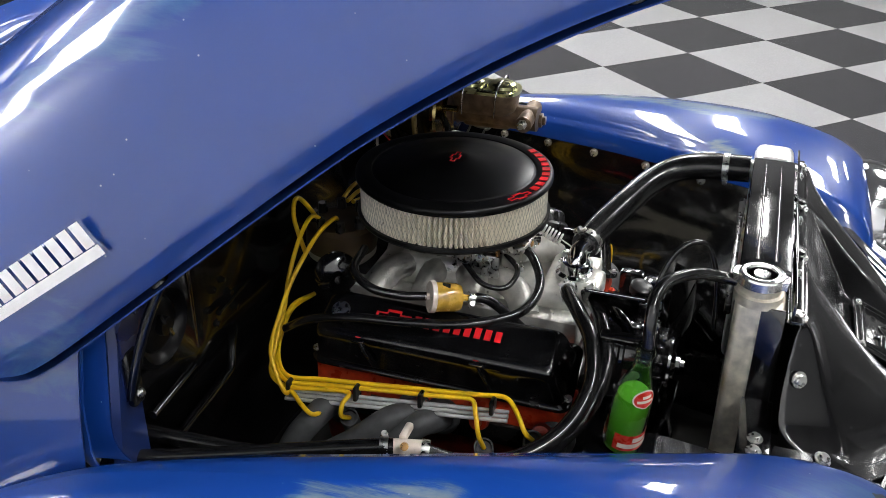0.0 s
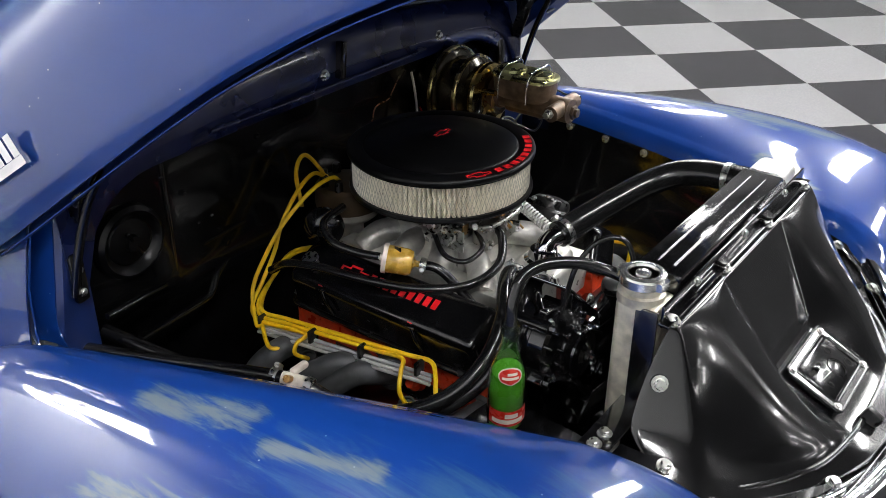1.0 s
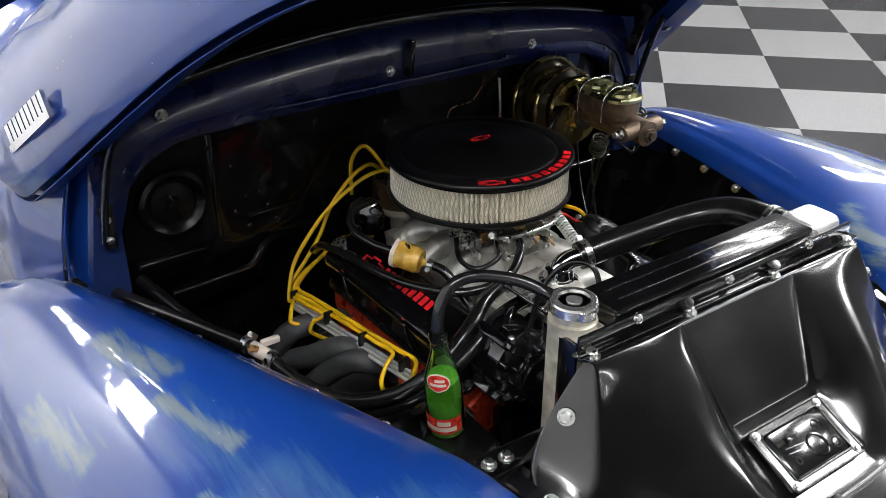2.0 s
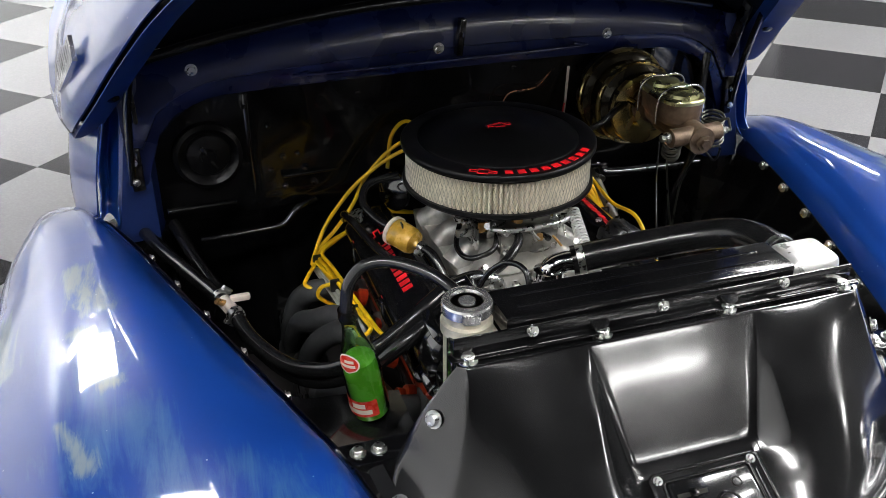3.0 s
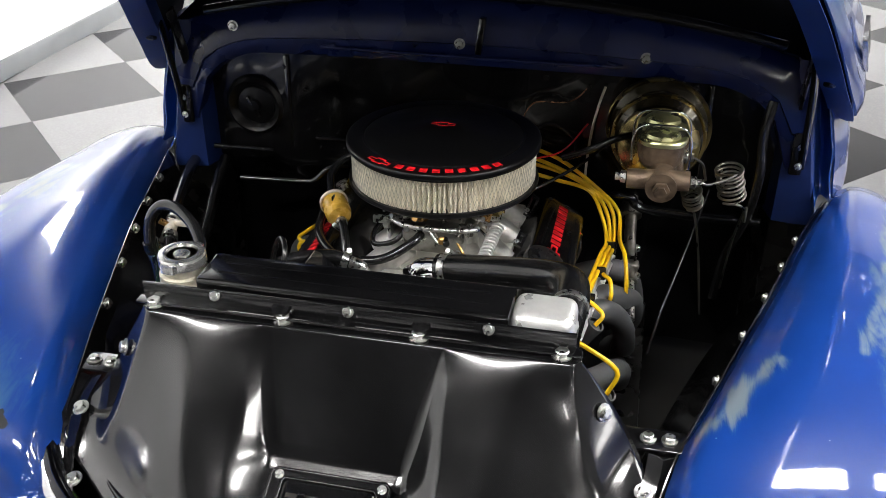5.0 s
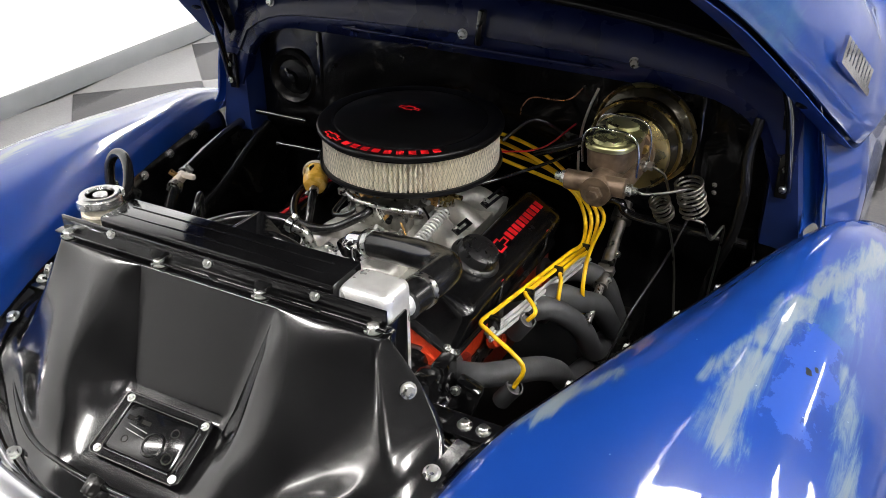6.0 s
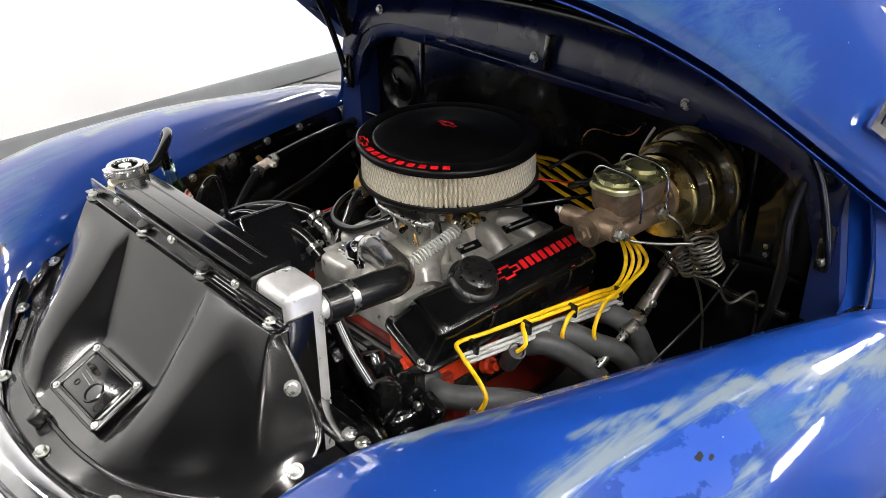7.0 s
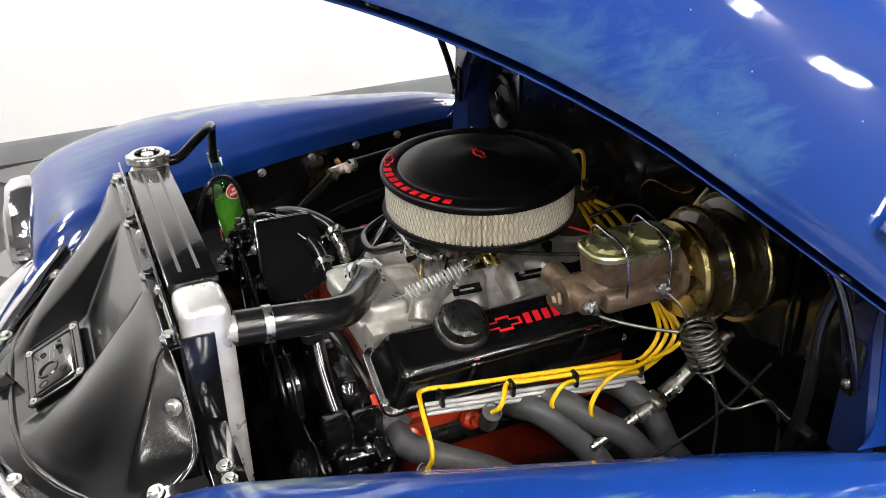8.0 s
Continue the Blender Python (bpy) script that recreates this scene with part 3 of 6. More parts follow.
for sx in (-1, 1):
    f = part("fender", sheet(fender_rows(sx), 0.0025), BLUE, TRUCK, "blue front fender with cloudy worn paint", 40)
    a = part("inner_fender", sheet(wheel_house(sx), -0.002), BLACK, TRUCK, "black painted inner fender panel", 40)
    for y in (-0.038, -0.157, -0.283, -0.41, 0.08):
        xr, zr = at_y(RIM, y)
        bolt(a, (sx * (xr - 0.0225), y, zr - 0.028), (-sx, 0, 0.15), 0.9, "bright bolt head")
    headlight(TRUCK, sx * 0.675)

# hood: edge of the raised panel, y, x, z
HOOD = [(0.43, 0.772, 0.958), (0.375, 0.764, 0.950), (0.33, 0.755, 0.956), (0.295, 0.747, 0.975), (0.255, 0.733, 1.005), (0.19, 0.705, 1.058), (0.09, 0.664, 1.140), (-0.02, 0.617, 1.228), (-0.097, 0.584, 1.284), (-0.209, 0.540, 1.352), (-0.32, 0.497, 1.406), (-0.43, 0.459, 1.446), (-0.57, 0.414, 1.48), (-0.70, 0.374, 1.50)]


def hood_normal(line, i):
    """Up-and-back direction of the hood's side at a point of its edge; the rear corner keeps that of the straight part."""
    while line[i].y > 0.25:
        i += 1
    d = line[min(i + 1, len(line) - 1)] - line[max(i - 1, 0)]
    n = Vector((0, -d.z, d.y)).normalized()
    return n if n.z > 0 else -n


def hood_rows(inset=0.0):
    """Half sections of the hood from its edge to the middle; inset draws the underside inside the skin."""
    rows = []
    line = spline([(x, y, z) for y, x, z in HOOD], 4)
    for i, e in enumerate(line):
        n = hood_normal(line, i)
        k = e.x / 0.66
        prof = [(-0.005, -0.009), (-0.001, -0.007), (0.0085, 0.021), (0.0098, 0.027), (0.011, 0.036), (0.010, 0.07), (0.006, 0.13), (-0.004, 0.19), (-0.028, 0.255), (-0.082, 0.307), (-0.16, 0.345), (-0.28, 0.372), (-0.42, 0.388), (-0.54, 0.394), (-0.66, 0.396)]
        half = []
        for px, h in prof:
            x = e.x + px * k - inset * (1 if h < 0.3 else 0.3)
            hh = max(h, 0.02 if inset else 0) * (0.7 + 0.3 * k) - inset * (1 if h > 0.2 else 0)
            half.append(Vector((max(x, 0.0) if px > -0.6 else 0.0, e.y, e.z)) + n * hh)
        rows.append(half)
    return rows


def mirrored(rows):
    return [[Vector((-p.x, p.y, p.z)) for p in r] + [p for p in r[-2::-1]] for r in rows]


# near black; on the cowl top it stands for the hood's shade
UNDER_HOOD_DARK = surface("under_hood_dark", (0.004, 0.0055, 0.012), 0.8, 0, 0.0, 0.3, 8, 80, 0.05, 0.002, 0.1, 0.06)


def hood():
    rows = mirrored(hood_rows())
    hd = part("hood", sheet(rows, 0.003), BLUE, TRUCK, "raised blue hood with pale weathered patches", 45)
    part("underside", sheet(mirrored(hood_rows(0.022)), 0.002), UNDER_HOOD_DARK, hd, "dark underside of the hood", 45)
    line = spline([(x, y, z) for y, x, z in HOOD], 4)
    for sx in (-1, 1):
        fl = []
        for i, e in enumerate(line):
            n = hood_normal(line, i)
            fl.append([Vector((sx * (e.x - 0.006), e.y, e.z)) - n * 0.0095, Vector((sx * (e.x - 0.018), e.y, e.z)) - n * 0.009, Vector((sx * (e.x - 0.052), e.y, e.z)) + n * 0.002, Vector((sx * (e.x - 0.056), e.y, e.z)) + n * 0.03])
        part("edge_flange", sheet(fl, 0.002), BLUE_FLANGE, hd, "folded inner flange of the hood edge")
        for k in (21, 41):
            e, n = line[k], hood_normal(line, k)
            part("rubber_bumper", lathe([(0.0, 0), (0.013, 0), (0.013, 0.004), (0.008, 0.007), (0, 0.007)], 16, Vector((sx * (e.x - 0.033), e.y, e.z)) - n * 0.002, -n), RUBBER, hd)
        badge(hd, sx)
    return hd


def badge(hd, sx):
    """Chrome side badge: a bar with nine plain upright marks on it."""
    a = Vector((sx * 0.709, 0.211, 1.158)) if sx < 0 else Vector((0.701, 0.182, 1.177))
    d = Vector((sx * 0.25, 0.82, -0.58)).normalized()
    n = Vector((sx, -0.22, 0.09))
    n = (n - d * n.dot(d)).normalized()
    up = d.cross(n)
    if up.z < 0:
        up = -up
    m = lambda p: Matrix.Translation(p) @ Matrix((d, up, d.cross(up))).transposed().to_4x4()
    t = 0.009 if d.cross(up).x * sx > 0 else -0.009
    bar = part("badge", slab([(0, -0.028), (0.176, -0.028), (0.180, -0.022), (0.176, -0.014), (0.0, -0.014)], t, m(a)), CHROME, hd, "chrome side badge with raised marks")
    for k in range(9):
        c = a + d * (0.011 + k * 0.0192)
        w = 0.0072
        part("mark", slab([(-w, -0.013), (w, -0.013), (w, 0.020), (-w, 0.020)], t * 0.8, m(c)), CHROME, bar)


hood_ob = hood()

# cowl: blue band over the firewall, with an arched lower edge
COWL_Y = 0.275


def cowl_edge(x):
    """Height of the lower edge of the blue band."""
    a = abs(x)
    if a < 0.46:
        return 1.022
    k = min(1, (a - 0.46) / 0.165)
    return 1.022 - 0.16 * (1 - math.sqrt(max(0, 1 - k * k)))


def cowl_top(x):
    return 1.152 - 0.17 * x * x


def cowl_inner(z):
    """Where the jamb meets the hollow outer panel."""
    return 0.698 if z < 0.79 else 0.690 - 0.17 * (z - 0.81)


def cowl():
    xs = [-0.66 + k * 0.033 for k in range(41)]
    rows, top = [], []
    for x in xs:
        lo, hi = cowl_edge(max(-0.625, min(0.625, x))), cowl_top(x)
        yb = COWL_Y - 0.02 * (x / 0.6) ** 2
        rows.append([(x, yb + 0.03, lo - 0.004), (x, yb + 0.004, lo), (x, yb, lo + 0.006), (x, yb, lo + (hi - lo) * 0.33), (x, yb - 0.006, lo + (hi - lo) * 0.36), (x, yb - 0.004, lo + (hi - lo) * 0.6), (x, yb + 0.01, hi - 0.008), (x, yb + 0.022, hi)])
        top.append([(x, yb + 0.020, hi - 0.001), (x, yb + 0.20, hi + 0.030), (x, yb + 0.50, hi + 0.075)])
    # cowl band and bead carry the hood's shade in their colour
    c = part("cowl", sheet(rows, 0.003), BLUE_SHADED, TRUCK, "blue cowl panel over the firewall, darkened as in the hood's shade", 40)
    # darkened for shade instead of the body's glossy blue
    part("cowl_top", sheet(top, 0.003), UNDER_HOOD_DARK, c, "top of the cowl, near black in place of the hood's shade", 40)
    part("weatherstrip", tube([(x, COWL_Y - 0.02 * (x / 0.6) ** 2 + 0.03, cowl_top(x) + 0.008) for x in xs[2:-2:3]], 0.011, 8, 3), RUBBER, c)
    for p in ((-0.52, 0.259, 1.08), (-0.036, 0.272, 1.069), (0.336, 0.269, 1.066)):
        bolt(c, (p[0], p[1] - 0.004, p[2]), (0, -1, 0.05), 1.1, "bright bolt head")
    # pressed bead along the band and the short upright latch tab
    part("bead", tube([(-0.30, 0.268, 1.048), (-0.29, 0.266, 1.043), (0.25, 0.266, 1.043), (0.262, 0.268, 1.05)], 0.004, 6, 3), BLUE_SHADED, c)
    part("latch_tab", box((0.008, 0.262, 1.09), (0.014, 0.02, 0.075), 0.003, Matrix.Rotation(0.12, 3, "Y")), BLACK, c, "black latch tab")
    for sx in (-1, 1):
        # blue jamb beside the firewall and the outer cowl side behind the fender
        jamb = []
        for z in (0.745, 0.77, 0.80, 0.86, 0.91, 0.95, 1.0, 1.04, 1.085):
            xi = cowl_inner(z)
            jamb.append([(sx * x, 0.262 + dy, z) for x, dy in ((0.60, 0.11), (0.618, 0.02), (0.623, 0.0), (0.5 * (0.623 + xi), -0.006), (xi - 0.006, -0.008), (xi, 0.0))])
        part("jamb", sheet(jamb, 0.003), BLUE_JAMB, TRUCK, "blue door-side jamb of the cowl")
        part("jamb_foot", sheet([[(sx * 0.60, 0.375, z), (sx * 0.622, 0.268, z), (sx * 0.66, 0.262, z), (sx * 0.698, 0.267, z)] for z in (0.36, 0.50, 0.64, 0.743)], 0.003), BLACK_OLD, TRUCK, "black lower part of the jamb")
        # hollow panel between the jamb and the outer side, curling forward at its foot
        hollow = []
        for z in (0.797, 0.803, 0.812, 0.825, 0.845, 0.87, 0.90, 0.93, 0.96, 0.99, 1.02, 1.05):
            xi, xo = cowl_inner(z), 0.718 - 0.25 * max(0, z - 0.89) + 0.2 * max(0, 0.85 - z)
            foot = 0.030 * math.exp(-(z - 0.797) / 0.014)
            hollow.append([(sx * (xi + (xo - xi) * u), 0.263 + 0.052 * (math.sin(u * math.pi) ** 0.8) + 0.012 * u - foot, z) for u in (0.0, 0.06, 0.14, 0.25, 0.38, 0.5, 0.62, 0.75, 0.86, 0.94, 1.0)])
        part("cowl_hollow", sheet(hollow, 0.003), BLUE, TRUCK, "glossy hollow blue panel behind the fender", 45)
        side = []
        for k in range(14):
            y = 0.277 + (k * 0.03 if k < 7 else 0.18 + (k - 6) * 0.09)
            side.append([(sx * (0.722 - 0.25 * max(0, z - 0.89) + min(0.052, 0.33 * (y - 0.277)) + 0.2 * min(0.05, max(0, 0.85 - z))), y, z) for z in (0.42, 0.55, 0.68, 0.80, 0.88, 0.94, 0.99, 1.05)])
        part("cowl_side", sheet(side, 0.003), BLUE, TRUCK, "blue outer side of the cowl", 40)
        part("hinge_bracket", box((sx * 0.645, 0.247, 0.90), (0.024, 0.012, 0.088), 0.004), BLACK_OLD, TRUCK)
        part("hood_hinge", tube([(sx * 0.655, 0.246, 0.872), (sx * 0.65, 0.225, 0.95), (sx * 0.642, 0.19, 1.04), (sx * 0.63, 0.15, 1.11)], 0.0075, 8, 4), BLACK, TRUCK, "black steel hood hinge arm")
        part("hinge_arm", box((sx * 0.632, 0.225, 1.06), (0.008, 0.03, 0.13), 0.003, Matrix.Rotation(0.35, 3, "X")), BLACK_OLD, TRUCK)
        for z in (0.878, 0.918):
            bolt(TRUCK, (sx * 0.648, 0.236, z), (0, -1, 0), 0.7)
    return c


cowl()


def firewall():
    """Black firewall with pressed panels, a round blanking plate and bolts."""
    xs = [-0.64 + k * 0.04 for k in range(33)]
    zs = [0.36, 0.5, 0.6, 0.68, 0.735, 0.76, 0.80, 0.86, 0.92, 0.98, 1.035]
    rows = []
    for x in xs:
        rows.append([(x, 0.30 + (0.05 if z < 0.70 else 0.02 if z < 0.755 else 0.0) + (0.012 if abs(x) > 0.44 else 0.0) + 0.004 * math.sin(x * 23 + z * 11), z) for z in zs])
    fw = part("firewall", sheet(rows, 0.003), FIREWALL, TRUCK, "gloss black firewall panel", 50)
    # big pressed horn-shaped ring round the vent plate
    part("vent_ring", lathe([(0.070, 0.0), (0.067, 0.010), (0.059, 0.016), (0.050, 0.010), (0.044, 0.0)], 40, (-0.507, 0.305, 0.888), (0, -1, 0)), SATIN, fw)
    part("vent_plate", lathe([(0.046, 0.0), (0.041, 0.005), (0.016, 0.010), (0.014, 0.020), (0.0, 0.022)], 32, (-0.507, 0.305, 0.888), (0, -1, 0)), SATIN, fw)
    part("vent_bar", box((-0.507, 0.288, 0.888), (0.009, 0.008, 0.055), 0.003, Matrix.Rotation(-0.5, 3, "Y")), BLACK, fw)
    part("seam", box((-0.425, 0.299, 0.90), (0.012, 0.01, 0.22), 0.004), BLACK, fw)
    part("seam", box((0.47, 0.299, 0.90), (0.012, 0.01, 0.22), 0.004), BLACK, fw)
    # long pressed ledges with bright worn edges
    part("ledge", tube([(-0.545, 0.262, 0.722), (-0.40, 0.272, 0.722), (-0.37, 0.275, 0.728), (-0.345, 0.285, 0.75), (-0.32, 0.295, 0.757), (-0.30, 0.305, 0.757)], 0.0075, 10, 6), BLACK, fw, "gloss black pipe along the firewall")
    part("ledge", tube([(-0.60, 0.262, 0.797), (-0.465, 0.279, 0.79)], 0.006, 8, 4), BLACK, fw)
    part("wiper_rod", tube([(-0.365, 0.29, 0.826), (-0.25, 0.30, 0.824)], 0.0055, 8, 3), BLACK, fw)
    part("ledge", tube([(0.285, 0.27, 0.745), (0.30, 0.262, 0.765), (0.335, 0.262, 0.765), (0.36, 0.262, 0.742), (0.48, 0.262, 0.735), (0.60, 0.255, 0.738)], 0.010, 10, 6), BLACK, fw, "gloss black pipe along the firewall")
    rnd = random.Random(4)
    for x, z in ((-0.43, 0.983), (-0.385, 0.935), (-0.36, 0.865), (-0.33, 0.868), (-0.385, 0.84), (-0.36, 0.80), (-0.30, 0.80), (-0.20, 0.985), (-0.315, 0.835), (0.14, 1.0), (0.44, 1.0), (0.23, 0.99)):
        bolt(fw, (x, 0.298, z), (0, -1, 0), 0.6 + 0.25 * rnd.random(), "", DARK_BOLT)
    for x, z in ((0.368, 0.815), (0.370, 0.802), (0.397, 0.817), (0.396, 0.801), (0.511, 0.825), (0.512, 0.808)):
        bolt(fw, (x, 0.310 if x > 0.44 else 0.298, z), (0, -1, 0), 0.5)
    return fw


firewall()


def baffle():
    """Black pressed panel between the radiator and the grille, with a sunk latch seat and two swept cheeks."""
    cols = [
        ([0, 0, 0, 0, 0, 0, 0], [(-0.606, 0.951), (-0.613, 0.938), (-0.690, 0.808), (-0.704, 0.797), (-0.800, 0.752), (-0.82, 0.742), (-0.872, 0.728)]),
        ([0.122, 0.120, 0.092, 0.088, 0.088, 0.088, 0.09], [(-0.606, 0.951), (-0.613, 0.938), (-0.690, 0.808), (-0.704, 0.797), (-0.800, 0.752), (-0.82, 0.742), (-0.866, 0.728)]),
        ([0.128, 0.129, 0.132, 0.134, 0.134, 0.130, 0.125], [(-0.606, 0.951), (-0.620, 0.940), (-0.698, 0.850), (-0.735, 0.814), (-0.800, 0.768), (-0.818, 0.748), (-0.858, 0.728)]),
        ([0.200, 0.203, 0.200, 0.200, 0.200, 0.20, 0.20], [(-0.606, 0.951), (-0.618, 0.944), (-0.685, 0.880), (-0.745, 0.825), (-0.785, 0.775), (-0.795, 0.748), (-0.828, 0.730)]),
        ([0.252, 0.255, 0.266, 0.275, 0.283, 0.288, 0.30], [(-0.606, 0.951), (-0.616, 0.942), (-0.650, 0.885), (-0.690, 0.828), (-0.718, 0.78), (-0.73, 0.752), (-0.762, 0.733)]),
        ([0.286, 0.287, 0.302, 0.318, 0.332, 0.345, 0.362], [(-0.606, 0.951), (-0.617, 0.938), (-0.638, 0.885), (-0.655, 0.845), (-0.672, 0.81), (-0.688, 0.785), (-0.712, 0.755)]),
        ([0.296, 0.305, 0.339, 0.362, 0.376, 0.394, 0.41], [(-0.598, 0.951), (-0.593, 0.936), (-0.588, 0.885), (-0.588, 0.845), (-0.591, 0.82), (-0.632, 0.803), (-0.69, 0.785)]),
    ]
    half = [[Vector((x, y, z)) for x, (y, z) in zip(xs, yz)] for xs, yz in cols]
    back = [[Vector((c[0].x, -0.578, 0.953)), *c] for c in half]
    full = [[Vector((-p.x, p.y, p.z)) for p in c] for c in back[:0:-1]] + back
    bm = sheet(full)
    bmesh.ops.recalc_face_normals(bm, faces=bm.faces)
    b = part("baffle_panel", bm, PRESSED, TRUCK, "gloss black pressed panel between radiator and grille", 60)
    crease = b.data.attributes.new("crease_edge", "FLOAT", "EDGE")
    for e in b.data.edges:
        p, q = (b.data.vertices[i].co for i in e.vertices)
        top = abs(p.z - 0.951) < 0.003 and abs(q.z - 0.951) < 0.003
        seat = max(abs(p.x), abs(q.x)) < 0.123 and min(p.y, q.y) > -0.81 and max(p.y, q.y) < -0.68
        foot = 0.086 < abs(p.x) < 0.123 and 0.086 < abs(q.x) < 0.123 and max(p.y, q.y) < -0.60 and min(p.y, q.y) > -0.83
        ridge = 0.126 < abs(p.x) < 0.135 and 0.126 < abs(q.x) < 0.135 and max(p.y, q.y) < -0.61 and min(p.y, q.y) > -0.81
        edge = all(0.2855 < abs(v.x) < 0.35 and abs(v.y + 0.606 + 1.3 * max(0, abs(v.x) - 0.285)) < 0.035 and v.y < -0.604 for v in (p, q)) and abs(p.z - q.z) > 0.01
        crease.data[e.index].value = 0.85 if top else 0.75 if foot else 0.8 if seat else 0.5 if ridge else 0.7 if edge else 0.0
    for f in b.data.polygons:
        f.use_smooth = True
    s = b.modifiers.new("smooth", "SUBSURF")
    s.levels = s.render_levels = 3
    t = b.modifiers.new("thick", "SOLIDIFY")
    t.thickness, t.offset = 0.002, -1
    for x in (-0.281, -0.097, 0.087, 0.271):
        bolt(b, (x, -0.594, 0.9535), (0, -0.05, 1), 1.25, "bright bolt head")
    for p, d in (((-0.329, -0.607, 0.884), (-0.75, -0.55, 0.35)), ((0.329, -0.607, 0.884), (0.75, -0.55, 0.35)), ((0.388, -0.652, 0.802), (0.2, -0.4, 1)), ((-0.388, -0.652, 0.802), (-0.2, -0.4, 1)), ((-0.362, -0.733, 0.748), (-0.1, -0.3, 1)), ((0.362, -0.733, 0.748), (0.1, -0.3, 1)), ((0.026, -0.862, 0.732), (0, -0.2, 1)), ((-0.2, -0.832, 0.733), (0, -0.2, 1)), ((0.2, -0.832, 0.733), (0, -0.2, 1))):
        bolt(b, p, d, 1.15, "bright bolt head")
    # narrow side strips between the panel and the fenders
    for sx in (-1, 1):
        strip = [[(sx * (x0 + k * w / 2), y + 0.004 * (k == 1), z + 0.006 * (k != 1)) for k in range(3)] for x0, w, y, z in ((0.392, 0.040, -0.588, 0.806), (0.388, 0.040, -0.625, 0.803), (0.380, 0.040, -0.665, 0.795), (0.374, 0.036, -0.705, 0.770), (0.366, 0.034, -0.735, 0.742))]
        part("side_strip", sheet(strip, 0.003), BLACK, TRUCK, "black side strip bolted beside the panel")
    part("bottom_bead", tube([(-0.395, -0.640, 0.800), (-0.362, -0.672, 0.778), (-0.303, -0.736, 0.748), (-0.2, -0.801, 0.745), (-0.1, -0.824, 0.744), (0, -0.828, 0.742), (0.1, -0.824, 0.744), (0.2, -0.801, 0.745), (0.303, -0.736, 0.748), (0.362, -0.672, 0.778), (0.395, -0.640, 0.800)], 0.0045, 12, 6), PRESSED, b)
    # latch seat
    tilt = math.atan2(0.045, 0.096)
    m = Matrix.Translation((0, -0.752, 0.7785)) @ Matrix.Rotation(tilt, 4, "X")
    o = [(-0.074, -0.050), (0.074, -0.050), (0.080, -0.044), (0.080, 0.044), (0.074, 0.050), (-0.074, 0.050), (-0.080, 0.044), (-0.080, -0.044)]
    i = [(x * 0.78, y * 0.74) for x, y in o]
    m = m @ Matrix.Translation((0, 0, 0.003))
    seat = part("latch_plate", ring_of(o, i, 0.004, m), PRESSED, TRUCK, "black hood latch plate with a round hole and a slot")
    for q, z in ((1.0, 0.004), (0.80, 0.004)):
        part("bead", tube([m @ Vector((x * q * 0.985, y * (q if q == 1.0 else 0.77) * 0.985, z)) for x, y in o + o[:1]], 0.0022, 12, 1, False), PRESSED, seat)
    rise = [[tuple(m @ Vector((x * 0.98 * f, y * 0.98 * f, z))) for x, y in i] for f, z in ((1.0, -0.001), (0.97, 0.0045), (0.93, 0.0060))]
    part("latch_platform", loft(rise), PRESSED, seat, "raised worn platform of the latch")
    up = m.to_3x3() @ Vector((0, 0, 1))
    # holes and slot are dark discs and a strip painted for the shade inside
    part("latch_hole", lathe([(0.0, 0.0), (0.0145, 0.0), (0.0150, 0.0012), (0.0175, 0.0012), (0.0185, 0.0)], 28, m @ Vector((0.012, -0.010, 0.0058)), up), SHADE_DARK, seat, "round latch hole")
    part("hole_rim", lathe([(0.0150, 0.0), (0.0156, 0.0022), (0.0178, 0.0018), (0.0188, 0.0)], 28, m @ Vector((0.012, -0.010, 0.0060)), up, False), PRESSED, seat, "raised rim of the hole")
    part("slot", slab([(-0.052, 0.012), (-0.010, 0.012), (-0.010, 0.018), (-0.052, 0.018)], 0.0010, m @ Matrix.Translation((0, 0, 0.0058))), SHADE_DARK, seat)
    part("tab", box(m @ Vector((-0.030, 0.015, 0.009)), (0.010, 0.010, 0.007), 0.001), BLACK, seat)
    for x, y, r in ((0.034, 0.016, 0.005), (-0.036, -0.016, 0.004), (0.044, -0.020, 0.006)):
        part("small_hole", lathe([(0.0, 0.0), (r, 0.0), (r * 1.25, 0.0012), (r * 1.5, 0.0)], 16, m @ Vector((x, y, 0.0058)), up), SHADE_DARK, seat)
    for y in (-0.002, 0.006):
        part("score", tube([m @ Vector((-0.042, y, 0.0060)), m @ Vector((-0.008, y - 0.004, 0.0060))], 0.0006, 12, 1, False), STEEL, seat)
    part("rib", tube([m @ Vector((0.066, -0.030, 0.004)), m @ Vector((0.066, 0.028, 0.004))], 0.0035, 12, 3), PRESSED, seat)
    for x in (-0.068, 0.068):
        for y in (-0.041, 0.041):
            bolt(seat, m @ Vector((x, y, 0.004)), up, 0.6)
    part("catch", box((-0.035, -0.838, 0.748), (0.014, 0.03, 0.024), 0.004, Matrix.Rotation(0.5, 3, "X")), BLACK_OLD, TRUCK)
    # brackets that tie the radiator support to the fenders
    for sx in (-1, 1):
        br = part("support_bracket", box((sx * 0.369, -0.561, 0.812), (0.150, 0.044, 0.005), 0.002), BLACK, TRUCK, "black steel support bracket")
        bolt(br, (sx * 0.390, -0.562, 0.815), (0, 0, 1), 1.05, "bright bolt head")
        bolt(br, (sx * 0.418, -0.561, 0.815), (0, 0, 1), 1.05, "bright bolt head")
    return b


baffle()


